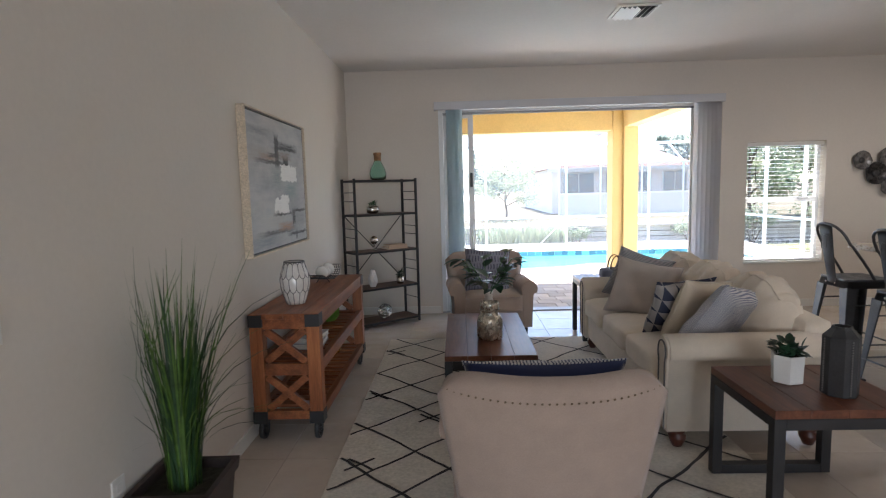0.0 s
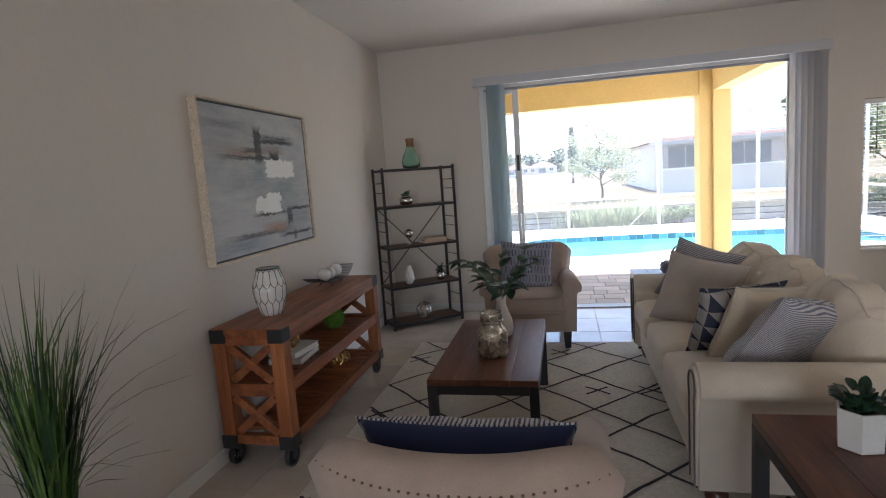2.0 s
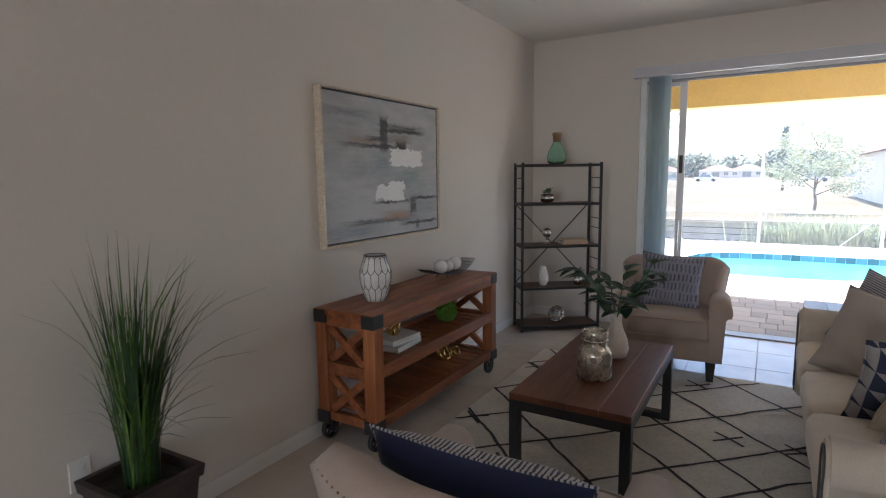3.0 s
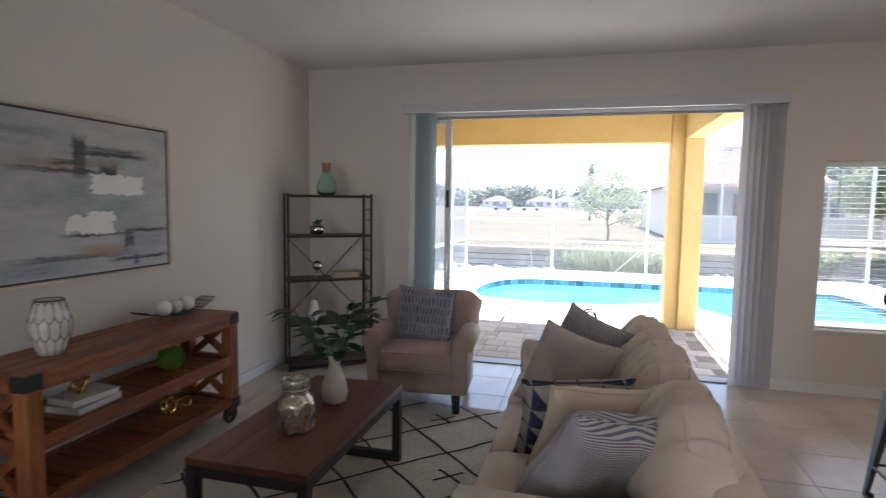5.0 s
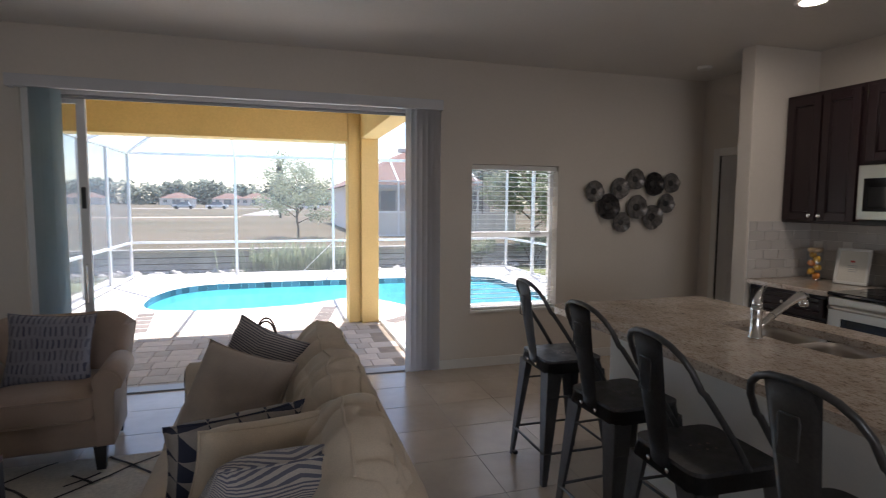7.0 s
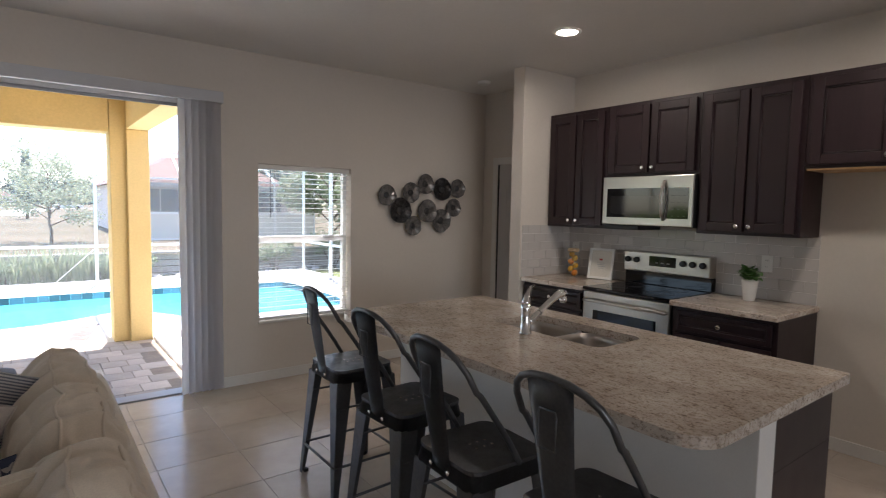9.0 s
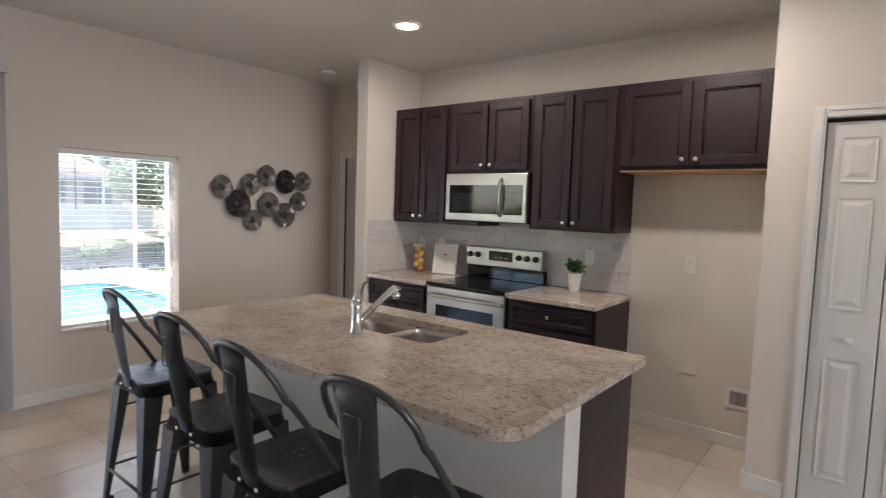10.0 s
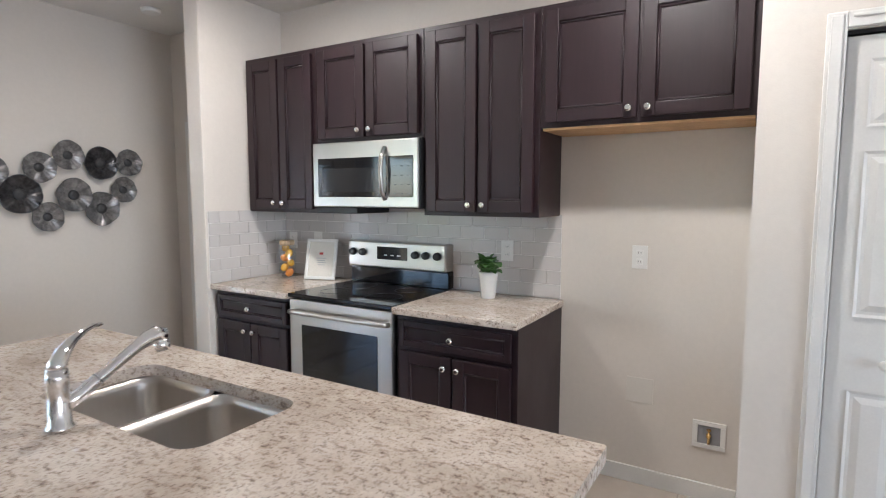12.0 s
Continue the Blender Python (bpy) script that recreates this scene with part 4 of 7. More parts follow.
for lo, hi in (((PY0 + 0.013, PZ0 + 0.013), (PY1 - 0.013, PZ0 + 0.0235)), ((PY0 + 0.013, PZ1 - 0.0235), (PY1 - 0.013, PZ1 - 0.013)), ((PY0 + 0.013, PZ0 + 0.024), (PY0 + 0.0235, PZ1 - 0.024)), ((PY1 - 0.0235, PZ0 + 0.024), (PY1 - 0.013, PZ1 - 0.024))):
    part("shadow_gap", box((XL + 0.003, lo[0], lo[1]), (0.003, hi[0], hi[1])), FLOATER, art, "black gap inside the frame")


# ---- bookcase across the corner ----
BK = pose(0.375, 7.26, 0.0, 0, 0, 37)


def on_shelf(x, y, z, rz=0.0):
    return BK @ pose(x, y, z, 0, 0, rz)


LEVELS = (0.055, 0.415, 0.80, 1.185, 1.535)


def bookcase():
    b = thing("bookcase", "five-tier walnut bookcase with a black iron frame", "bookcase", BK)
    w, d, r = 0.362, 0.14, 0.011
    for x in (-w, w):
        for y in (-d, d):
            part("post", box((x - r, y - r, 0), (x + r, y + r, 1.55), 0.002), IRON, b)
        for z in (0.25, 0.56, 0.66, 0.95, 1.04, 1.32, 1.41):
            part("side_rung", tube([(x, -d + r, z), (x, d - r, z)], 0.004, 6), IRON, b)
    for z in LEVELS:
        for y in (-d, d):
            part("rail", box((-w + r + 0.0005, y - 0.008, z - 0.02), (w - r - 0.0005, y + 0.008, z), 0.0015), IRON, b)
        for x in (-w, w):
            part("end_rail", box((x - 0.008, -d + r + 0.0005, z - 0.02), (x + 0.008, d - r - 0.0005, z), 0.0015), IRON, b)
        part("shelf_board", box((-w + r + 0.001, -d + 0.009, z - 0.016), (w - r - 0.001, d - 0.009, z + 0.002), 0.0015), WOOD_SHELF, b, "walnut shelf board")
    for s in (1, -1):
        part("cross_rod", tube([(-s * (w - 0.01), d + 0.004 * s, 0.42), (s * (w - 0.01), d + 0.004 * s, 1.165)], 0.005, 6), IRON, b)
    return b


bookcase()
# bottle on top
v = thing("glass_bottle", "green glass bottle with a cork collar on the bookcase", "bottle", on_shelf(-0.01, 0, 1.5375) @ Matrix.Diagonal((1.14, 1.14, 1.08, 1)))
part("body", lathe([(0.05, 0), (0.072, 0.012), (0.078, 0.06), (0.066, 0.11), (0.040, 0.16), (0.028, 0.19), (0.026, 0.225), (0.022, 0.225), (0.023, 0.19), (0.035, 0.16), (0.060, 0.11), (0.072, 0.06), (0.066, 0.018), (0.04, 0.008)], 36), GREEN_GLASS, v)
part("collar", lathe([(0.0275, 0.185), (0.032, 0.19), (0.032, 0.235), (0.036, 0.238), (0.036, 0.262), (0.024, 0.262), (0.024, 0.20)], 24, cap=False), Mat("cork_wrap", (0.28, 0.16, 0.08), 0.9).vary(40, 0.3).m, v, "brown cork collar")


def leaf_blade(bm, base, direction, length, width, droop=0.3, fold=0.25, up=Vector((0, 0, 1))):
    """An oval leaf folded along its rib."""
    d = direction.normalized()
    side = d.cross(up)
    side = side.normalized() if side.length > 1e-3 else Vector((1, 0, 0))
    nrm = side.cross(d)
    prev = None
    for k in range(6):
        f = k / 5
        p = base + d * length * f - up * droop * length * f * f
        w = width * 0.5 * math.sin(math.pi * min(0.97, 0.06 + 0.92 * f)) ** 0.8
        row = [bm.verts.new(p - side * w + nrm * w * fold), bm.verts.new(p), bm.verts.new(p + side * w + nrm * w * fold)]
        if prev:
            for a in (0, 1):
                bm.faces.new((prev[a], row[a], row[a + 1], prev[a + 1])).smooth = True
        prev = row


def tuft(n, spread, length, width, seed, z=0.0, r0=0.03):
    """A small bunch of leaves."""
    rnd = random.Random(seed)
    bm = bmesh.new()
    for k in range(n):
        a = rnd.uniform(0, math.tau)
        e = rnd.uniform(0.15, 1.35)
        d = Vector((math.cos(a) * math.cos(e) * spread, math.sin(a) * math.cos(e) * spread, math.sin(e)))
        p = Vector((math.cos(a), math.sin(a), 0)) * rnd.uniform(0, r0) + Vector((0, 0, z + rnd.uniform(0, length * 0.9)))
        leaf_blade(bm, p, d, length * rnd.uniform(0.7, 1.2), width * rnd.uniform(0.7, 1.2), rnd.uniform(0.1, 0.5))
    return bm


def potted(name, label, pot_profile, pot_mat, m, plant_bm, leaf_mat, soil_z, sides=28):
    p = thing(name, label, "plant", m)
    part("pot", lathe(pot_profile, sides, smooth=sides > 8), pot_mat, p)
    part("soil", lathe([(pot_profile[-1][0] * 0.3, soil_z - 0.004), (pot_profile[-1][0] * 0.97, soil_z - 0.002), (pot_profile[-1][0] * 0.5, soil_z)], 20), SOIL, p)
    part("foliage", plant_bm, leaf_mat, p)
    return p


potted("potted_plant", "small succulent in a silver bowl on the bookcase", [(0.035, 0), (0.058, 0.012), (0.066, 0.04), (0.060, 0.075), (0.056, 0.075), (0.060, 0.04)], SILVER, on_shelf(-0.10, -0.02, 1.188), tuft(40, 1, 0.045, 0.022, 3, 0.07, 0.035), LEAF_MID, 0.066)
ball = thing("globe_ornament", "silver globe on a small clear stand", "ornament", on_shelf(-0.10, -0.02, 0.8025))
part("stand", lathe([(0.035, 0), (0.035, 0.006), (0.008, 0.012), (0.007, 0.055), (0.02, 0.066)], 24), SILVER, ball)
bm = bmesh.new()
bmesh.ops.create_uvsphere(bm, u_segments=28, v_segments=16, radius=0.045, matrix=Matrix.Translation((0, 0, 0.108)))
for f in bm.faces:
    f.smooth = True
part("globe", bm, SILVER, ball)
book("tan cloth book lying on the bookcase", 0.16, 0.24, 0.022, COVER_TAN, on_shelf(0.15, -0.01, 0.8025, 90))
book("tan cloth book on another on the bookcase", 0.15, 0.22, 0.02, COVER_TAN, on_shelf(0.16, -0.01, 0.8255, 86))
facet_vase("white faceted ceramic vase on the bookcase", on_shelf(-0.13, -0.02, 0.4175), [(0.03, 0), (0.052, 0.045), (0.050, 0.09), (0.036, 0.14), (0.024, 0.18)], 7, WHITE_CERAMIC, None)
potted("potted_plant", "small green plant in a copper-banded pot on the bookcase", [(0.034, 0), (0.038, 0.02), (0.043, 0.08), (0.039, 0.08)], SILVER, on_shelf(0.20, -0.03, 0.4175), tuft(46, 1, 0.05, 0.022, 9, 0.075, 0.03), LEAF_DARK, 0.072)
ring_knot("silver openwork sphere on the bottom bookcase shelf", 0.075, SILVER, on_shelf(0.0, -0.02, 0.137), 9, 0.005, 12)


# ---- coffee table pieces ----
TT = 0.4565
jar = thing("jar", "mercury glass jar on the coffee table", "jar", pose(1.385, 4.92, TT))
part("body", lathe([(0.055, 0), (0.078, 0.006), (0.082, 0.02), (0.082, 0.12), (0.074, 0.145), (0.056, 0.165), (0.052, 0.19), (0.060, 0.196), (0.062, 0.235), (0.058, 0.24), (0.052, 0.235), (0.048, 0.19), (0.05, 0.165), (0.074, 0.13), (0.076, 0.02), (0.05, 0.01)], 40), MERCURY, jar)
part("wire_band", tube([(0.061 * math.cos(i * math.tau / 28), 0.061 * math.sin(i * math.tau / 28), 0.192) for i in range(28)], 0.0035, 6, True), SILVER, jar)
vase = thing("vase", "cream ceramic vase with leafy branches on the coffee table", "vase", pose(1.40, 5.28, TT))
part("body", lathe([(0.042, 0), (0.058, 0.01), (0.067, 0.05), (0.060, 0.10), (0.040, 0.15), (0.028, 0.19), (0.027, 0.22), (0.034, 0.245), (0.030, 0.245), (0.023, 0.22), (0.024, 0.19)], 36), Mat("cream_glaze", (0.68, 0.62, 0.54), 0.35).vary(20, 0.06).m, vase)
rnd = random.Random(21)
stems = bmesh.new()
leaves = bmesh.new()
for k in range(9):
    a = k * math.tau / 9 + rnd.uniform(-0.3, 0.3)
    reach = rnd.uniform(0.13, 0.23) * (0.72 + 0.55 * abs(math.sin(a)))
    top = rnd.uniform(0.36, 0.53)
    pts = [Vector((0, 0, 0.20))]
    for q in range(1, 6):
        f = q / 5
        pts.append(Vector((math.cos(a) * reach * f ** 1.2, math.sin(a) * reach * f ** 1.2, 0.20 + (top - 0.20) * f)))
    add_tube(stems, pts, 0.0035, 5)
    for q in range(2, 6):
        for s in range(2):
            b = a + rnd.uniform(-1.6, 1.6)
            d = Vector((math.cos(b), math.sin(b), rnd.uniform(-0.15, 0.7)))
            leaf_blade(leaves, pts[q], d, rnd.uniform(0.09, 0.13), rnd.uniform(0.056, 0.075), rnd.uniform(0.1, 0.4))
part("stems", stems, LEAF_MID, vase)
part("leaves", leaves, LEAF_DARK, vase, "dark glossy green leaves")

# ---- end table pieces ----
ET = 0.5355
potted("potted_plant", "small leafy plant in a white hexagonal pot", [(0.052, 0), (0.064, 0.004), (0.068, 0.125), (0.060, 0.125), (0.058, 0.10)], WHITE_CERAMIC, pose(2.63, 3.85, ET, 0, 0, 10), tuft(70, 1, 0.055, 0.034, 31, 0.115, 0.055), LEAF_DARK, 0.112, 6)
g = thing("vase", "tall charcoal ceramic vase with a stitched seam", "vase", pose(2.755, 3.70, ET, 0, 0, 22))
part("body", lathe([(0.066, 0), (0.068, 0.004), (0.068, 0.245), (0.040, 0.275), (0.036, 0.285), (0.030, 0.285), (0.030, 0.26)], 8, smooth=False), DARK_CERAMIC, g)
for k in range(4):
    a = math.radians(22.5 + 90 * k + 225)
    bm = bmesh.new()
    for q in range(22):
        add_tube(bm, [(0.068 * math.cos(a), 0.068 * math.sin(a), 0.012 + q * 0.0104), (0.069 * math.cos(a), 0.069 * math.sin(a), 0.017 + q * 0.0104)], 0.003, 5)
    part("stitching", bm, Mat("grey_stitch", (0.2, 0.19, 0.18), 0.8).m, g, "grey stitched seam")

# bag on the side table
bag = thing("handbag", "blue-grey cloth bag with brown loop handles on the side table", "bag", pose(2.66, 6.58, 0.5545))
part("body", soft_block((-0.14, -0.08, 0.0), (0.14, 0.08, 0.10), 0.035, 3, 0.006), fabric("blue_grey_cloth", (0.16, 0.18, 0.24)), bag)
for y in (-0.05, 0.05):
    part("handle", tube([(0.06 * math.cos(q * math.pi / 12), y, 0.088 + 0.125 * math.sin(q * math.pi / 12)) for q in range(13)], 0.006, 6), paint("brown_leather", (0.10, 0.045, 0.025), 0.5, 0.1), bag, "brown leather loop handle")

# ---- grass plant in a square pot ----
gp = thing("potted_grass", "tall artificial grass in a brown square tapered pot", "plant", pose(0.145, 3.40, 0, 0, 0, 2))
bm = bmesh.new()
hb, ht, H = 0.105, 0.148, 0.37
ring = lambda h, z: [bm.verts.new((sx * h, sy * h, z)) for sx, sy in ((-1, -1), (1, -1), (1, 1), (-1, 1))]
loops = [ring(hb, 0), ring(ht * 0.93, H - 0.045), ring(ht, H - 0.045), ring(ht + 0.006, H), ring(ht - 0.016, H), ring(ht - 0.022, H - 0.05)]
for a, b in zip(loops, loops[1:]):
    for k in range(4):
        bm.faces.new((a[k], a[(k + 1) % 4], b[(k + 1) % 4], b[k]))
bm.faces.new(loops[0][::-1])
part("pot", bm, POT_BROWN, gp)
bm = box((-ht + 0.024, -ht + 0.024, H - 0.06), (ht - 0.024, ht - 0.024, H - 0.035))
bmesh.ops.subdivide_edges(bm, edges=bm.edges[:], cuts=6, use_grid_fill=True)
for v in bm.verts:
    v.co.z += 0.006 * noise.noise(v.co * 40)
part("soil", bm, SOIL, gp)
rnd = random.Random(77)
for name, mat, n in (("grass_blades", LEAF_GRASS, 115), ("grass_blades", LEAF_GRASS_DARK, 115)):
    bm = bmesh.new()
    for k in range(n):
        a = rnd.uniform(0, math.tau)
        r = 0.06 * math.sqrt(rnd.random())
        base = Vector((r * math.cos(a), r * math.sin(a), H - 0.045))
        L = rnd.uniform(0.38, 0.84) if rnd.random() < 0.9 else rnd.uniform(0.82, 0.96)
        out = rnd.uniform(0.02, 0.19) * (L / 0.8)
        b = a + rnd.uniform(-0.5, 0.5)
        d = Vector((math.cos(b) + 0.12, math.sin(b) + 0.22, 0))
        droop = rnd.random() ** 4 * 0.28
        side = Vector((-d.y, d.x, 0)) * rnd.uniform(0.0034, 0.0062)
        prev = None
        for q in range(8):
            f = q / 7
            p = base + d * (out * f ** 1.6 + droop * f ** 3.2) + Vector((0, 0, L * f - droop * 0.75 * f ** 3))
            if 0.145 + p.x < 0.0:
                p.x = -0.145 + 0.004 * (1 + f)
            w = side * (1 - f ** 2.2) + side * 0.04
            pair = [bm.verts.new(p - w), bm.verts.new(p + w + Vector((0, 0, 0.0006)))]
            if prev:
                bm.faces.new((prev[0], prev[1], pair[1], pair[0])).smooth = True
            prev = pair
    part(name, bm, mat, gp)


# ---- sliding door, blinds, window ----
# track grey with shade mixed into the colour; lock and card print share it
ALU_GREY = paint("grey_shadowed_track", (0.35, 0.36, 0.38), 0.4)
d = thing("door_slider", "white aluminium sliding glass door standing open", "door", kind="structure")
part("head_frame", box((SL0, YF + 0.03, SLT - 0.06), (SL1, YF + 0.17, SLT), 0.003), WHITE_ALU, d)
part("head_track", box((SL0 + 0.05, YF + 0.045, SLT - 0.085), (SL1 - 0.05, YF + 0.06, SLT - 0.0605), 0.001), ALU_GREY, d)
part("sill_track", box((SL0, YF + 0.03, -0.012), (SL1, YF + 0.17, 0.012), 0.003), ALU_GREY, d)
for x in (SL0, SL1 - 0.05):
    part("jamb", box((x, YF + 0.03, 0.0125), (x + 0.05, YF + 0.17, SLT - 0.0605), 0.003), WHITE_ALU, d)


def sash(x0, x1, y):
    s = part("sash", box((x0, y, 0.014), (x0 + 0.06, y + 0.03, SLT - 0.062), 0.003), WHITE_ALU, d, "white sliding sash")
    part("stile", box((x1 - 0.06, y, 0.014), (x1, y + 0.03, SLT - 0.062), 0.003), WHITE_ALU, s)
    part("rail", box((x0 + 0.0605, y, 0.014), (x1 - 0.0605, y + 0.03, 0.10), 0.003), WHITE_ALU, s)
    part("rail", box((x0 + 0.0605, y, SLT - 0.12), (x1 - 0.0605, y + 0.03, SLT - 0.062), 0.003), WHITE_ALU, s)
    g = part("pane", box((x0 + 0.0605, y + 0.012, 0.1005), (x1 - 0.0605, y + 0.018, SLT - 0.1205)), PANE, s)
    g.visible_shadow = False
    return s


s = sash(1.052, 1.39, YF + 0.06)
part("lock", box((1.345, YF + 0.045, 1.44), (1.375, YF + 0.0595, 1.60), 0.004), BLACK_PLASTIC, s, "black latch on the sash")
part("pull_handle", tube([(1.36, YF + 0.058, 0.72), (1.36, YF + 0.03, 0.74), (1.36, YF + 0.03, 1.0), (1.36, YF + 0.058, 1.02)], 0.007, 8), CHROME, s)
sash(3.83, 3.998, YF + 0.10)

val = thing("blind_valance", "pale grey valance over the vertical blinds", "valance", kind="structure")
part("valance_board", box((0.96, YF - 0.115, 2.285), (4.105, YF - 0.100, 2.37), 0.003), VALANCE, val)
part("valance_return", box((0.96, YF - 0.0995, 2.285), (0.972, YF - 0.0005, 2.37), 0.002), VALANCE, val)
part("valance_return", box((4.093, YF - 0.0995, 2.285), (4.105, YF - 0.0005, 2.37), 0.002), VALANCE, val)
part("head_rail", box((0.99, YF - 0.075, 2.29), (4.08, YF - 0.035, 2.33), 0.002), WHITE_ALU, val)


def vertical_blind(label, x0, x1, n, mat, seed, turn):
    b = thing("vertical_blind", label, "blind", pose(0, 0, 0))
    rnd = random.Random(seed)
    for k in range(n):
        x = x0 + (x1 - x0) * (k + 0.5) / n
        a = math.radians(turn + rnd.uniform(-9, 9))
        bm = bmesh.new()
        pts = []
        for q in range(5):
            f = q / 4 - 0.5
            off = 0.006 * (1 - 4 * f * f)
            pts.append((x + math.cos(a) * f * 0.089 - math.sin(a) * off, YF - 0.055 + math.sin(a) * f * 0.089 + math.cos(a) * off))
        lo = [bm.verts.new((px, py, 0.02)) for px, py in pts]
        hi = [bm.verts.new((px, py, 2.288)) for px, py in pts]
        for q in range(4):
            bm.faces.new((lo[q], lo[q + 1], hi[q + 1], hi[q])).smooth = True
        bmesh.ops.solidify(bm, geom=bm.faces[:], thickness=0.0012)
        part("slat", bm, mat, b)
    return b


vertical_blind("stacked vertical blind slats tinted blue-grey for shade beside the door", 1.095, 1.26, 5, VINYL_SHADED, 2, 52)
vertical_blind("stacked pale vertical blind slats beside the door", 3.80, 4.085, 6, VINYL, 3, 28)

w = thing("window_1", "white single-hung window with open horizontal blinds", "window", kind="structure")
ZM = 1.21
for lo, hi in (((WN0, WNB), (WN0 + 0.035, WNT)), ((WN1 - 0.035, WNB), (WN1, WNT)), ((WN0 + 0.0355, WNB), (WN1 - 0.0355, WNB + 0.035)), ((WN0 + 0.0355, WNT - 0.035), (WN1 - 0.0355, WNT)), ((WN0 + 0.0355, ZM - 0.025), (WN1 - 0.0355, ZM + 0.025))):
    part("window_frame", box((lo[0], YF + 0.10, lo[1]), (hi[0], YF + 0.15, hi[1]), 0.003), WHITE_ALU, w)
for z0, z1 in ((WNB + 0.0355, ZM - 0.0255), (ZM + 0.0255, WNT - 0.0355)):
    part("pane", box((WN0 + 0.036, YF + 0.122, z0), (WN1 - 0.036, YF + 0.127, z1)), PANE, w).visible_shadow = False
part("window_sill", box((WN0 - 0.01, YF - 0.02, WNB - 0.02), (WN1 + 0.01, YF + 0.0995, WNB + 0.001), 0.004), TRIM, w)
bl = thing("window_blind", "white horizontal blind with open slats in the window", "blind")
part("head_rail", box((WN0 + 0.005, YF + 0.03, WNT - 0.045), (WN1 - 0.005, YF + 0.075, WNT - 0.004), 0.002), WHITE_PLASTIC, bl)
part("bottom_rail", box((WN0 + 0.008, YF + 0.03, WNB + 0.006), (WN1 - 0.008, YF + 0.075, WNB + 0.022), 0.003), WHITE_PLASTIC, bl)
k = WNB + 0.06
sl = mesh_of("slat", box((WN0 + 0.008, -0.023, -0.0012), (WN1 - 0.008, 0.023, 0.0012)), WHITE_PLASTIC)
while k < WNT - 0.06:
    o = new("slat", sl)
    o.parent = bl
    o.matrix_basis = pose(0, YF + 0.053, k, -4, 0, 0)
    k += 0.043
for x in (WN0 + 0.16, WN1 - 0.16):
    part("ladder_cord", tube([(x, YF + 0.03, WNB + 0.02), (x, YF + 0.03, WNT - 0.045)], 0.0012, 4), WHITE_PLASTIC, bl)
part("tilt_wand", tube([(WN0 + 0.11, YF + 0.022, 1.40), (WN0 + 0.11, YF + 0.022, WNT - 0.05)], 0.003, 6), BLACK_PLASTIC, bl)
lk = part("sash_lock", box((WN1 - 0.24, YF + 0.08, ZM + 0.005), (WN1 - 0.13, YF + 0.0995, ZM + 0.03), 0.004), ALU_GREY, w, "grey sash lock")

# baseboards
for nm, lo, hi in (("baseboard", (XL, YB, 0), (XL + 0.013, YF, 0.085)), ("baseboard", (XL + 0.0135, YF - 0.013, 0), (SL0 - 0.02, YF, 0.085)), ("baseboard", (SL1, YF - 0.013, 0), (6.8995, YF, 0.085)),
                   ("baseboard", (XK - 0.013, 3.5635, 0), (XK, 4.44, 0.085)), ("baseboard", (XP - 0.013, 3.3625, 0), (XP, 3.5495, 0.085)), ("baseboard", (6.417, 3.55, 0), (XK - 0.0135, 3.563, 0.085)),
                   ("baseboard", (6.297, 6.50, 0), (6.31, 6.655, 0.085)), ("baseboard", (XP - 0.013, YB, 0), (XP, 2.35, 0.085))):
    structure(nm, box(lo, hi, 0.003), TRIM, "white painted baseboard", "baseboard")

# hall side of the wing wall
structure("wall_hall", box((6.90, 6.6455, 0), (7.02, YF - 0.0005, CEIL)), WALL, "beige wall with a grey door beside the wing wall", "wall")
bm = bmesh.new()
add_box(bm, (8.6, 3.57, 0), (8.8, YF, CEIL))
add_box(bm, (XK + 0.12, YF - 0.02, 0), (8.6, YF + 0.18, CEIL))
add_box(bm, (XK + 0.12, 3.36, 0), (8.6, 3.57, CEIL))
structure("wall_hall_end", bm, WALL, "beige wall closing the space behind the kitchen", "wall")
structure("wall_right", box((8.6, YB, 0), (8.8, 3.36, CEIL)), WALL, "plain beige wall closing the room", "wall")
hd = thing("door_hall", "closed grey-white door with dark hinges and white casing", "door", kind="structure")
HALLGREY = paint("grey_white_door_paint", (0.5, 0.49, 0.48), 0.4)
part("casing", box((6.882, 7.44, 0), (6.8995, 7.515, 2.05), 0.004), TRIM, hd)
part("casing", box((6.882, 6.66, 1.975), (6.8995, 7.4395, 2.05), 0.004), TRIM, hd)
# black strip painted where the gap beside the hinges lies in shade
part("jamb", box((6.890, 7.412, 0), (6.8992, 7.4395, 1.9745)), BLACK_PLASTIC, hd, "black strip standing in for the shaded gap at the hinges")
lf = part("leaf", box((6.884, 6.665, 0.01), (6.8992, 7.411, 1.970), 0.003), HALLGREY, hd)
for z0, z1 in ((0.20, 0.86), (1.0, 1.83)):
    part("panel", box((6.8795, 6.78, z0), (6.8838, 7.29, z1), 0.004), HALLGREY, lf)
for z in (0.25, 1.04, 1.72):
    part("hinge", tube([(6.879, 7.418, z), (6.879, 7.418, z + 0.10)], 0.009, 8), GUNMETAL, hd, "dark metal hinge")

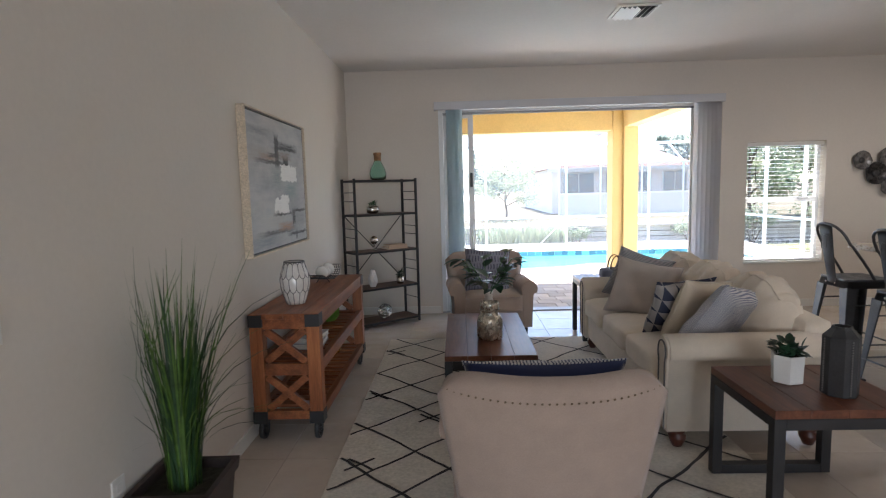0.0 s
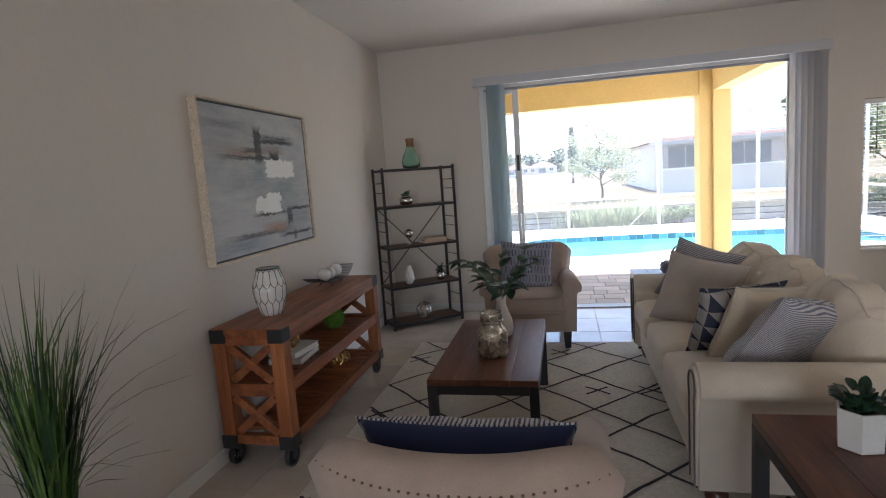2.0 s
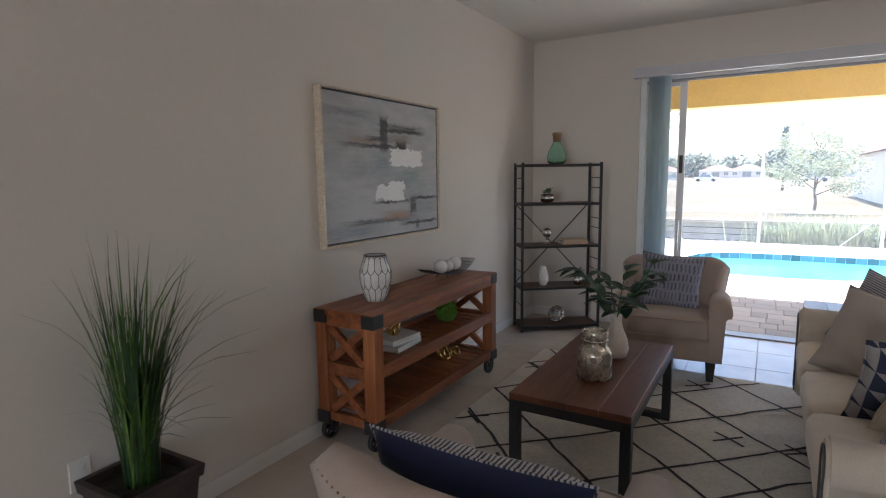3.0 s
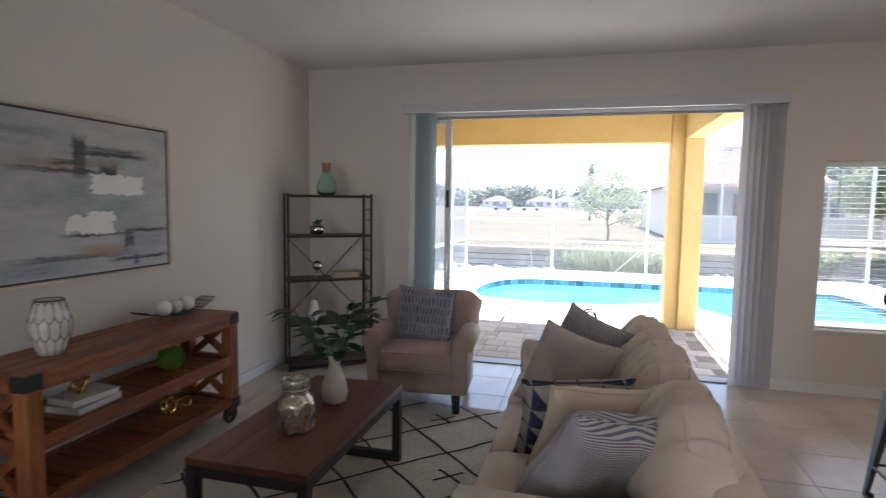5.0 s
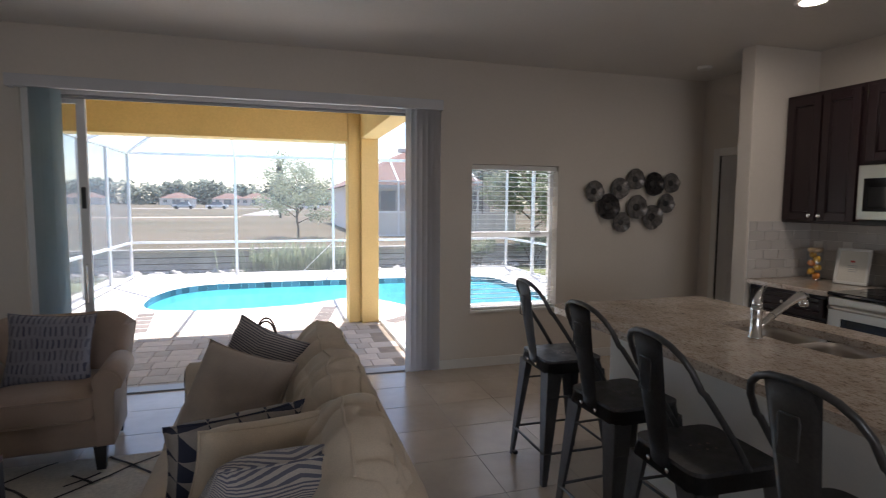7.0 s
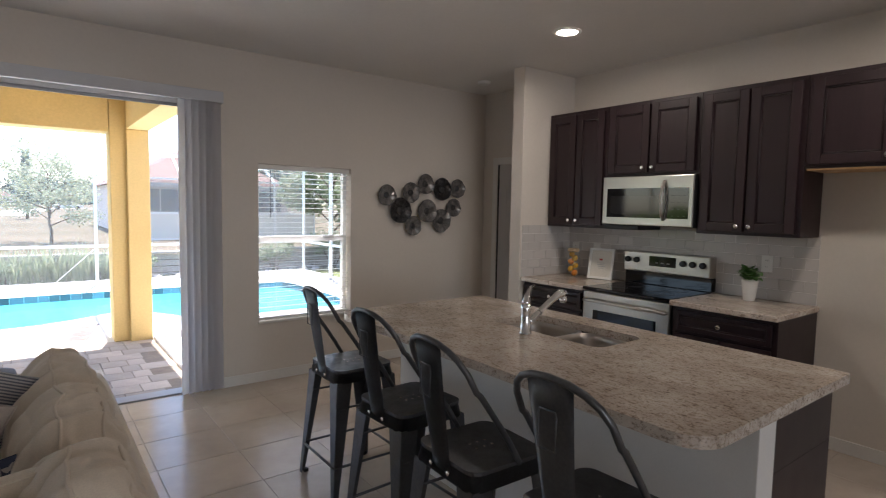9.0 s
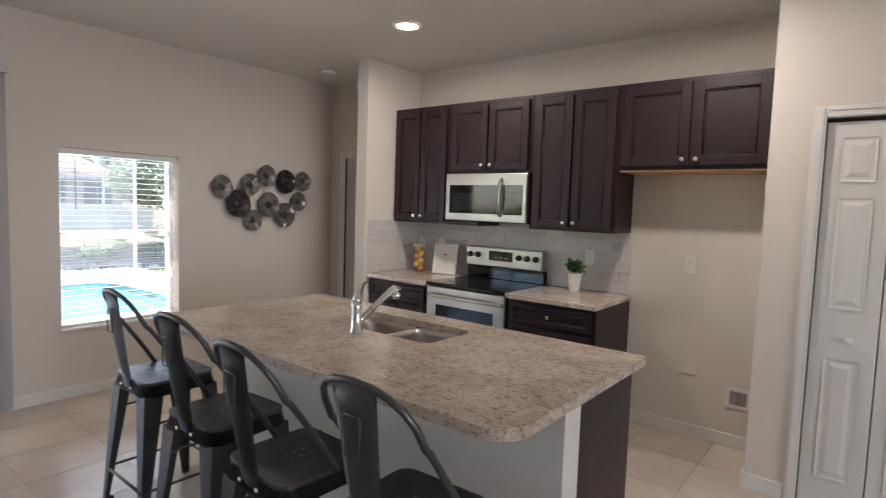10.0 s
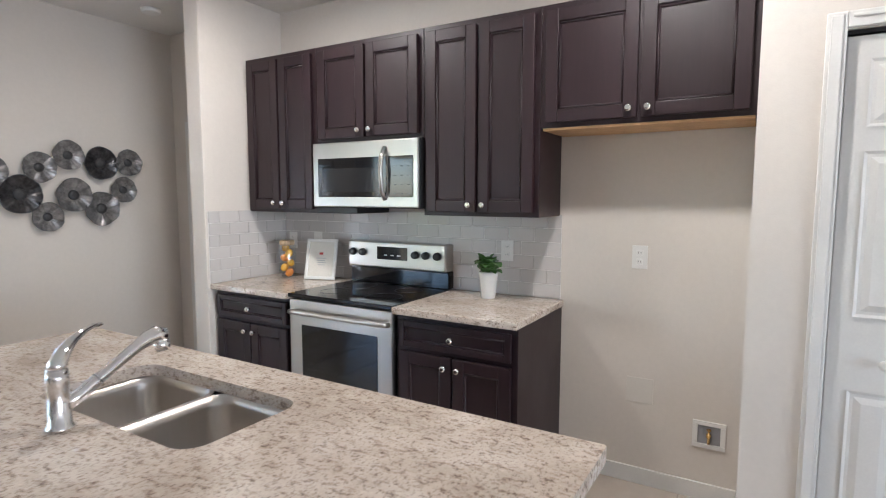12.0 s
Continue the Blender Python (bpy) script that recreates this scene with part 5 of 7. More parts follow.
# ceiling vent and recessed light
vt = thing("ceiling_vent", "white louvred ceiling air vent", "vent", pose(2.575, 5.86, CEIL))
part("frame", box((-0.16, -0.16, -0.012), (0.16, 0.16, -0.0005), 0.003), WHITE_PLASTIC, vt)
# no real opening: a black sheet gives the shade between the slats
part("duct", box((-0.135, -0.135, -0.0135), (0.135, 0.135, -0.0122)), BLACK_PLASTIC, vt, "black sheet standing in for the shade behind the louvres")
for k in range(7):
    part("slat", box((-0.019, -0.13, -0.001), (0.019, 0.13, 0.001), 0.0, pose(-0.114 + 0.038 * k, 0, -0.024, 0, 38 if k < 4 else -38, 0)), WHITE_PLASTIC, vt)
rl = thing("recessed_light", "lit round recessed ceiling downlight", "ceiling light", pose(5.88, 5.69, CEIL), "kitchen downlights")
part("trim_ring", lathe([(0.068, -0.001), (0.072, -0.009), (0.096, -0.006), (0.098, -0.001)], 40, cap=False), WHITE_PLASTIC, rl)
LAMP = bpy.data.materials.new("lamp_lens")
LAMP.use_nodes = True
e = LAMP.node_tree.nodes["Principled BSDF"]
e.inputs["Emission Color"].default_value = (1, 0.89, 0.75, 1)
e.inputs["Emission Strength"].default_value = 60.0
part("lens", lathe([(0.02, -0.0045), (0.069, -0.004)], 40), LAMP, rl, "glowing warm white lens")
copy_thing(rl, pose(5.88, 3.95, CEIL))
sd = solid("smoke_detector", lathe([(0.055, -0.028), (0.062, -0.02), (0.064, -0.001)], 32), WHITE_PLASTIC, "white round smoke detector on the ceiling", "detector", pose(6.45, 7.2, CEIL))
sw = thing("light_switch", "white wall switch plate beside the grass plant", "switch", pose(XL, 2.825, 1.095))
part("plate", box((0.0005, -0.04, -0.06), (0.006, 0.04, 0.06), 0.002), WHITE_PLASTIC, sw)
part("rocker", box((0.0062, -0.016, -0.032), (0.010, 0.016, 0.032), 0.002), WHITE_PLASTIC, sw)

ol = thing("wall_socket", "white double socket low on the wall behind the grass pot", "socket", pose(XL, 3.275, 0.375))
part("plate", box((0.0005, -0.037, -0.058), (0.006, 0.037, 0.058), 0.002), WHITE_PLASTIC, ol)
for dz in (-0.022, 0.022):
    part("receptacle", box((0.0062, -0.016, dz - 0.014), (0.0085, 0.016, dz + 0.014), 0.002), WHITE_PLASTIC, ol)

# folding pantry door
PD0, PD1, PDT = 2.42, 3.303, 2.010
dr = thing("door_pantry", "white six-panel folding pantry door with a round knob", "door", kind="structure")
for nm, lo, hi in (("casing", (PD1, 0), (PD1 + 0.058, 2.075)), ("casing", (PD0 - 0.058, 0), (PD0, 2.075)), ("casing_head", (PD0 + 0.0005, PDT + 0.012), (PD1 - 0.0005, 2.075))):
    part(nm, box((XP - 0.016, lo[0], lo[1]), (XP - 0.0005, hi[0], hi[1]), 0.004), TRIM, dr)
    part("casing_bead", box((XP - 0.022, lo[0] + 0.012, lo[1] + (0.0 if nm == "casing" else 0.03)), (XP - 0.0165, hi[0] - 0.012, hi[1] - 0.012), 0.003), TRIM, dr)
part("track", box((XP + 0.02, PD0, PDT - 0.004), (XP + 0.05, PD1, PDT + 0.0115)), BLACK_PLASTIC, dr, "dark head track")
mid = 3.02
for a, b in ((mid + 0.003, PD1 - 0.004), (PD1 - 2 * (PD1 - mid), mid - 0.003), (2.43, PD1 - 2 * (PD1 - mid) - 0.006)):
    lf = part("leaf", box((XP + 0.018, a, 0.012), (XP + 0.052, b, PDT - 0.012), 0.003), TRIM, dr)
    w_ = b - a
    for z0, z1 in ((0.17, 0.80), (1.06, 1.62), (1.70, 1.92)):
        ya, yb = a + w_ * 0.24, b - w_ * 0.24
        bm = bmesh.new()
        levels = [(0.0, 0.0178), (0.010, 0.0225), (0.020, 0.0225), (0.042, 0.0150)]
        rings = [[bm.verts.new((XP + xx, y, z)) for y, z in ((ya + i, z0 + i), (yb - i, z0 + i), (yb - i, z1 - i), (ya + i, z1 - i))] for i, xx in levels]
        for r0, r1 in zip(rings, rings[1:]):
            for q in range(4):
                bm.faces.new((r0[q], r0[(q + 1) % 4], r1[(q + 1) % 4], r1[q]))
        bm.faces.new(rings[-1])
        bmesh.ops.translate(bm, verts=bm.verts[:], vec=(-0.006, 0, 0))
        part("raised_panel", bm, TRIM, lf)
    if a > mid:
        part("knob", lathe([(0.008, 0), (0.008, 0.012), (0.017, 0.02), (0.017, 0.03), (0.008, 0.036)], 20, pose(XP + 0.0178, (a + b) / 2 - 0.025, 0.905, 0, -90, 0)), WHITE_PLASTIC, lf, "round white knob")
structure("pantry_back", box((XP + 0.3, 2.3, 0), (XP + 0.32, 3.4495, CEIL)), WALL, "plain wall behind the pantry door", "wall")


# ---- kitchen ----
KNOB = metal("satin_nickel", (0.75, 0.73, 0.70), 0.18)
KX = 6.36


def cab_door(parent, name, x, y0, y1, z0, z1, knob=None, flat=False):
    """A framed door or drawer front facing -x, its outer face at x."""
    fr = 0.058 if not flat else 0.03
    d = part(name, box((x + 0.0005, y0 + fr * 0.8, z0 + fr * 0.8), (x + 0.012, y1 - fr * 0.8, z1 - fr * 0.8), 0.002), WOOD_CAB, parent)
    for lo, hi in (((y0, z0), (y0 + fr, z1)), ((y1 - fr, z0), (y1, z1)), ((y0 + fr + 0.0003, z0), (y1 - fr - 0.0003, z0 + fr)), ((y0 + fr + 0.0003, z1 - fr), (y1 - fr - 0.0003, z1))):
        part("door_rail", box((x - 0.012, lo[0], lo[1]), (x + 0.010, hi[0], hi[1]), 0.003), WOOD_CAB, d)
    bm = bmesh.new()
    pts = [(y0 + fr + 0.006, z0 + fr + 0.006), (y1 - fr - 0.006, z0 + fr + 0.006), (y1 - fr - 0.006, z1 - fr - 0.006), (y0 + fr + 0.006, z1 - fr - 0.006)]
    for k in range(4):
        a, b = pts[k], pts[(k + 1) % 4]
        add_tube(bm, [(x - 0.001, a[0], a[1]), (x - 0.001, b[0], b[1])], 0.006, 6)
    part("bead", bm, WOOD_CAB, d)
    if knob:
        part("knob", lathe([(0.006, 0), (0.006, 0.012), (0.016, 0.018), (0.016, 0.026), (0.009, 0.032)], 20, pose(x - 0.012, knob[0], knob[1], 0, -90, 0)), KNOB, d, "round satin nickel knob")
    return d


def upper(y0, y1, z0, z1, label, doors=2, raw=False):
    c = thing("wall_cabinet", label, "cabinet", group="kitchen wall cabinets")
    part("body", box((6.655, y0 + 0.0006, z0), (XK - 0.001, y1 - 0.0006, z1), 0.002), WOOD_CAB, c)
    g = 0.016
    mid = (y0 + y1) / 2
    edge = 0.028
    cab_door(c, "door", 6.642, mid + g / 2, y1 - edge, z0 + 0.022, z1 - 0.03, (mid + g / 2 + 0.032, z0 + 0.06))
    cab_door(c, "door", 6.642, y0 + edge, mid - g / 2, z0 + 0.022, z1 - 0.03, (mid - g / 2 - 0.032, z0 + 0.06))
    if raw:
        part("underside", box((6.66, y0 + 0.01, z0 - 0.012), (XK - 0.002, y1 - 0.01, z0 - 0.0005)), WOOD_RAW, c, "pale unfinished plywood underside")
    return c


UT = 2.353
upper(5.885, 6.508, 1.365, UT, "dark espresso wall cabinet with two tall doors beside the wing wall")
upper(5.112, 5.884, 1.785, UT, "short dark espresso wall cabinet above the microwave")
upper(4.452, 5.111, 1.365, UT, "tall dark espresso wall cabinet with two doors")
upper(3.552, 4.451, 1.79, UT, "dark espresso cabinet over the empty fridge space", raw=True)


def base_cab(y0, y1, label):
    c = thing("base_cabinet", label, "cabinet", group="kitchen base cabinets")
    part("body", box((KX + 0.014, y0 + 0.001, 0.10), (XK - 0.002, y1 - 0.001, 0.878), 0.002), WOOD_CAB, c)
    part("toe_kick", box((KX + 0.08, y0 + 0.001, 0.0), (XK - 0.002, y1 - 0.001, 0.0995)), WOOD_CAB, c)
    mid = (y0 + y1) / 2
    cab_door(c, "drawer", KX, y0 + 0.028, y1 - 0.028, 0.72, 0.852, (mid, 0.786), True)
    cab_door(c, "door", KX, mid + 0.006, y1 - 0.028, 0.13, 0.695, (mid + 0.038, 0.645))
    cab_door(c, "door", KX, y0 + 0.028, mid - 0.006, 0.13, 0.695, (mid - 0.038, 0.645))
    return c


base_cab(5.84, 6.508, "dark espresso base cabinet with a drawer and two doors")
base_cab(4.43, 5.095, "dark espresso base cabinet at the end of the run")
for lab, a, b in (("polished beige granite counter beside the wing wall", 5.838, 6.508), ("polished beige granite counter with a free end", 4.42, 5.097)):
    solid("countertop", box((6.325, a, 0.879), (XK - 0.002, b, 0.915), 0.006), GRANITE, lab, "countertop", group="wall counters")


def cooker():
    r = thing("electric_range", "stainless electric range with a black glass cooktop", "oven")
    y0, y1 = 5.10, 5.835
    part("body", box((6.385, y0, 0.05), (XK - 0.004, y1, 0.895), 0.004), BLACK_PLASTIC, r)
    part("cooktop", box((6.335, y0, 0.8955), (6.90, y1, 0.918), 0.005), BLACK_GLASS, r, "black glass cooktop")
    for cx, cy, rad in ((6.52, 5.29, 0.105), (6.52, 5.65, 0.08), (6.76, 5.29, 0.08), (6.76, 5.65, 0.105)):
        part("burner_ring", tube([(cx + rad * math.cos(i * math.tau / 40), cy + rad * math.sin(i * math.tau / 40), 0.9183) for i in range(40)], 0.0012, 4, True), GUNMETAL, r)
    d = part("oven_door", box((6.345, y0 + 0.004, 0.26), (6.384, y1 - 0.004, 0.885), 0.006), STEEL, r, "brushed stainless oven door")
    part("window", box((6.3415, y0 + 0.10, 0.34), (6.3448, y1 - 0.10, 0.745), 0.001), BLACK_GLASS, d, "dark oven window")
    part("handle", tube([(6.345, y0 + 0.03, 0.815), (6.315, y0 + 0.035, 0.818), (6.308, y0 + 0.08, 0.82), (6.308, y1 - 0.08, 0.82), (6.315, y1 - 0.035, 0.818), (6.345, y1 - 0.03, 0.815)], 0.014, 12), STEEL, d)
    part("drawer", box((6.35, y0 + 0.004, 0.06), (6.384, y1 - 0.004, 0.25), 0.006), STEEL, r)
    part("back_riser", box((6.90, y0, 0.9185), (XK - 0.0045, y1, 1.02), 0.004), BLACK_GLASS, r)
    p = part("control_panel", box((6.868, y0, 1.0205), (XK - 0.0045, y1, 1.185), 0.010), STEEL, r, "brushed stainless control panel")
    part("display", box((6.8655, 5.37, 1.075), (6.8678, 5.60, 1.155), 0.001), BLACK_GLASS, p)
    for i in range(3):
        part("display_mark", box((6.8648, 5.42 + 0.05 * i, 1.10), (6.8653, 5.445 + 0.05 * i, 1.106)), WHITE_PLASTIC, p)
    for y in (5.79, 5.71, 5.31, 5.235, 5.155):
        part("knob", lathe([(0.024, 0), (0.024, 0.012), (0.019, 0.028), (0.014, 0.029)], 20, pose(6.8675, y, 1.115, 0, -90, 0)), BLACK_PLASTIC, p, "black control knob")
    return r


cooker()


def microwave():
    m = thing("microwave", "stainless over-the-range microwave with a dark window", "microwave")
    y0, y1, z0, z1, x = 5.114, 5.88, 1.40, 1.783, 6.605
    part("body", box((x + 0.02, y0, z0), (XK - 0.003, y1, z1), 0.003), BLACK_PLASTIC, m)
    d = part("door", box((x, y0 + 0.002, z0 + 0.004), (x + 0.0195, y1 - 0.002, z1 - 0.003), 0.006), STEEL, m)
    part("window", box((x - 0.0025, y0 + 0.215, z0 + 0.062), (x - 0.0002, y1 - 0.045, z1 - 0.095), 0.001), BLACK_GLASS, d)
    part("window_screen", box((x - 0.0032, y0 + 0.26, z0 + 0.09), (x - 0.0027, y1 - 0.08, z1 - 0.155), 0.0), Mat("window_mesh", (0.02, 0.02, 0.021), 0.07).m, d)
    part("keypad", box((x - 0.0025, y0 + 0.035, z0 + 0.062), (x - 0.0002, y0 + 0.20, z1 - 0.095), 0.001), BLACK_GLASS, d)
    for r in range(4):
        for c in range(3):
            part("key", box((x - 0.0030, y0 + 0.055 + 0.045 * c, z0 + 0.08 + 0.05 * r), (x - 0.0027, y0 + 0.072 + 0.045 * c, z0 + 0.084 + 0.05 * r)), GUNMETAL, d)
    part("handle", tube([(x, y0 + 0.225, z0 + 0.05), (x - 0.03, y0 + 0.225, z0 + 0.09), (x - 0.042, y0 + 0.225, z0 + 0.2), (x - 0.03, y0 + 0.225, z1 - 0.09), (x, y0 + 0.225, z1 - 0.045)], 0.013, 10), STEEL, d)
    part("vent_lip", box((x + 0.03, y0 + 0.45, z0 - 0.035), (XK - 0.02, y1 - 0.004, z0 - 0.0005), 0.003), BLACK_PLASTIC, m)
    return m


microwave()

# things on the wall counters
CT = 0.916
LEMON = Mat("lemon_skin", (0.75, 0.42, 0.03), 0.45).vary(10, 0.15, 150, 0.1).m
ORANGE = Mat("orange_skin", (0.72, 0.24, 0.02), 0.45).vary(10, 0.12, 150, 0.1).m
jr = thing("fruit_jar", "tall glass jar of lemons and oranges with a cork lid", "jar", pose(6.78, 6.30, CT))
part("glass", lathe([(0.052, 0), (0.056, 0.006), (0.056, 0.215), (0.048, 0.23)], 32, cap=False), CLEAR_GLASS, jr).visible_shadow = False
part("lid", lathe([(0.044, 0.22), (0.05, 0.228), (0.05, 0.25), (0.04, 0.254)], 28), WOOD_MAPLE, jr, "cork lid")
rnd = random.Random(4)
for k in range(6):
    bm = bmesh.new()
    bmesh.ops.create_uvsphere(bm, u_segments=16, v_segments=10, radius=0.025)
    for v in bm.verts:
        v.co.z *= 1.2
        if abs(v.co.z) > 0.031:
            v.co.z *= 1.06
    for f in bm.faces:
        f.smooth = True
    o = part("fruit", bm, ORANGE if k % 3 == 0 else LEMON, jr)
    o.matrix_basis = pose(0.008 * rnd.uniform(-1, 1), 0.022 * (1 if k % 2 else -1), 0.034 + 0.033 * k, rnd.uniform(0, 180), rnd.uniform(0, 90), 0)
fm = thing("picture_frame", "white framed card with a small red mark leaning on the backsplash", "picture frame", pose(6.80, 6.03, CT + 0.003, 0, 0, 16) @ pose(0, 0, 0, 0, 13, 0))
w_, h_ = 0.22, 0.27
for lo, hi in (((-w_ / 2, 0), (w_ / 2, 0.02)), ((-w_ / 2, h_ - 0.02), (w_ / 2, h_)), ((-w_ / 2, 0.0203), (-w_ / 2 + 0.02, h_ - 0.0203)), ((w_ / 2 - 0.02, 0.0203), (w_ / 2, h_ - 0.0203))):
    part("frame_rail", box((-0.006, lo[0], lo[1]), (0.010, hi[0], hi[1]), 0.002), WHITE_PLASTIC, fm)
part("card", box((0.001, -w_ / 2 + 0.015, 0.015), (0.004, w_ / 2 - 0.015, h_ - 0.015)), PAPER, fm)
part("red_mark", box((0.0, -0.012, 0.165), (0.0008, 0.016, 0.18)), paint("red_ink", (0.5, 0.06, 0.05), 0.7), fm)
for k, z in enumerate((0.14, 0.125, 0.11, 0.095)):
    part("text_line", box((0.0002, -0.035 + 0.006 * (k % 2), z), (0.0008, 0.035 - 0.005 * k, z + 0.0035)), ALU_GREY, fm)
potted("potted_plant", "small basil plant in a white embossed pot on the counter", [(0.036, 0), (0.038, 0.003), (0.051, 0.125), (0.053, 0.13), (0.053, 0.145), (0.047, 0.145), (0.046, 0.11)], WHITE_CERAMIC, pose(6.80, 4.79, CT), tuft(60, 1, 0.075, 0.06, 40, 0.14, 0.05), LEAF_BASIL, 0.13)


def wall_plate(label, x, y, z, kind):
    s = thing("wall_plate", label, "socket", pose(x, y, z))
    part("plate", box((-0.006, -0.037, -0.058), (-0.0005, 0.037, 0.058), 0.002), WHITE_PLASTIC, s)
    if kind == "outlet":
        for dz in (-0.022, 0.022):
            r = part("receptacle", box((-0.0085, -0.016, dz - 0.014), (-0.0062, 0.016, dz + 0.014), 0.002), WHITE_PLASTIC, s)
            for dy in (-0.006, 0.006):
                part("slot", box((-0.0092, dy - 0.001, dz - 0.004), (-0.0087, dy + 0.001, dz + 0.005)), BLACK_PLASTIC, r)
    else:
        part("rocker", box((-0.0095, -0.015, -0.03), (-0.0062, 0.015, 0.03), 0.002), WHITE_PLASTIC, s)
    return s


wall_plate("white double socket on the tiled backsplash", XK - 0.011, 4.75, 1.165, "outlet")
wall_plate("white double socket on the backsplash behind the fruit jar", XK - 0.011, 6.42, 1.155, "outlet")
wall_plate("white rocker switch on the backsplash behind the card", XK - 0.011, 6.18, 1.165, "switch")
wall_plate("white socket on the wall of the fridge space", XK, 4.037, 1.168, "outlet")
bp = thing("blank_plate", "square white blank cover plate low on the wall", "wall plate", pose(XK, 4.015, 0.49))
part("plate", box((-0.005, -0.065, -0.065), (-0.0005, 0.065, 0.065), 0.002), paint("cream_plate", (0.70, 0.66, 0.60), 0.5), bp)
vb = thing("water_valve_box", "white recessed icemaker box with a brass valve", "valve box", pose(XK, 3.69, 0.328) @ Matrix.Diagonal((1, 0.86, 0.78, 1)))
for lo, hi in (((-0.085, -0.085), (0.085, -0.058)), ((-0.085, 0.058), (0.085, 0.085)), ((-0.085, -0.0575), (-0.058, 0.0575)), ((0.058, -0.0575), (0.085, 0.0575))):
    part("box_rim", box((-0.010, lo[0], lo[1]), (-0.0005, hi[0], hi[1]), 0.002), WHITE_PLASTIC, vb)
# flat plate whose grey imitates shade inside the white box
part("recess", box((-0.0035, -0.0575, -0.0575), (-0.001, 0.0575, 0.0575)), paint("recess_shade_grey", (0.32, 0.32, 0.33), 0.6), vb, "grey plate with the recess's shade in its colour")
part("valve", lathe([(0.008, -0.05), (0.008, -0.01), (0.013, -0.008), (0.013, 0.012), (0.006, 0.014), (0.006, 0.035), (0.012, 0.036), (0.012, 0.042)], 12, pose(-0.018, 0.0, 0.0)), BRASS, vb, "brass valve")

# backsplash
bs = thing("backsplash", "glossy pale grey subway tile backsplash", "backsplash", kind="structure")
part("grout_bed", box((XK - 0.005, 4.44, 0.9155), (XK - 0.001, 6.508, 1.3645)), GROUT_WHITE, bs)
part("grout_bed", box((6.325, 6.504, 0.9155), (XK - 0.0055, 6.5085, 1.3645)), GROUT_WHITE, bs)
TW, TH, TG = 0.1524, 0.0762, 0.0034
tile_full = mesh_of("tile", box((-0.005, TG / 2, TG / 2), (0.0, TW - TG / 2, TH - TG / 2), 0.0015, None, 1), SUBWAY)
tile_side = mesh_of("tile", box((TG / 2, -0.005, TG / 2), (TW - TG / 2, 0.0, TH - TG / 2), 0.0015, None, 1), SUBWAY)
for r in range(6):
    z = 0.9155 + r * TH
    if z + TH > 1.375:
        continue
    off = (r % 2) * TW / 2
    y = 4.44 - off
    while y < 6.50:
        a, b = max(y, 4.44), min(y + TW, 6.503)
        if b - a > 0.02:
            o = new("tile", tile_full)
            o.parent = bs
            o.matrix_basis = Matrix.Translation((XK - 0.0052, a, z)) @ Matrix.Diagonal((1, (b - a) / TW, 1, 1))
        y += TW
    x = 6.325 - off
    while x < XK - 0.012:
        a, b = max(x, 6.325), min(x + TW, XK - 0.0105)
        if b - a > 0.02:
            o = new("tile", tile_side)
            o.parent = bs
            o.matrix_basis = Matrix.Translation((a, 6.5038, z)) @ Matrix.Diagonal(((b - a) / TW, 1, 1, 1))
        x += TW


# ---- island ----
IX0, IX1, IY0, IY1 = 4.25, 5.335, 3.778, 5.90
isl = thing("kitchen_island", "white-panelled kitchen island with dark cabinet side", "island")
IBX = 4.66
part("knee_wall", box((IBX, IY0 + 0.035, 0.0), (IBX + 0.12, IY1 - 0.035, 0.878), 0.003), paint("island_white_paint", (0.74, 0.72, 0.69), 0.5), isl, "white painted knee wall")
for lo, hi in (((IBX + 0.1205, IY0 + 0.04, 0.0), (IX1 - 0.045, IY1 - 0.04, 0.66)), ((IBX + 0.1205, IY0 + 0.04, 0.661), (IX1 - 0.045, 4.50, 0.878)),
               ((IBX + 0.1205, 5.28, 0.661), (IX1 - 0.045, IY1 - 0.04, 0.878)), ((IX1 - 0.075, 4.501, 0.661), (IX1 - 0.045, 5.279, 0.878))):
    part("cabinet_body", box(lo, hi, 0.0015), WOOD_CAB, isl, "dark espresso cabinet body")
part("baseboard", box((IBX - 0.013, IY0 + 0.033, 0.0), (IBX - 0.0005, IY1 - 0.033, 0.085), 0.003), TRIM, isl)
for k in range(4):
    a = IY0 + 0.06 + (IY1 - IY0 - 0.12) * k / 4
    b = IY0 + 0.06 + (IY1 - IY0 - 0.12) * (k + 1) / 4
    part("door", box((IX1 - 0.0445, a + 0.006, 0.12), (IX1 - 0.026, b - 0.006, 0.85), 0.003), WOOD_CAB, isl)


def rounded_rect(x0, y0, x1, y1, r, n=8):
    pts = []
    for cx, cy, a0 in ((x1 - r[1], y0 + r[1], -90), (x1 - r[2], y1 - r[2], 0), (x0 + r[3], y1 - r[3], 90), (x0 + r[0], y0 + r[0], 180)):
        rr = r[(1, 2, 3, 0)[len(pts) // (n + 1)]]
        for k in range(n + 1):
            a = math.radians(a0 + 90 * k / n)
            pts.append((cx + rr * math.cos(a), cy + rr * math.sin(a)))
    return pts


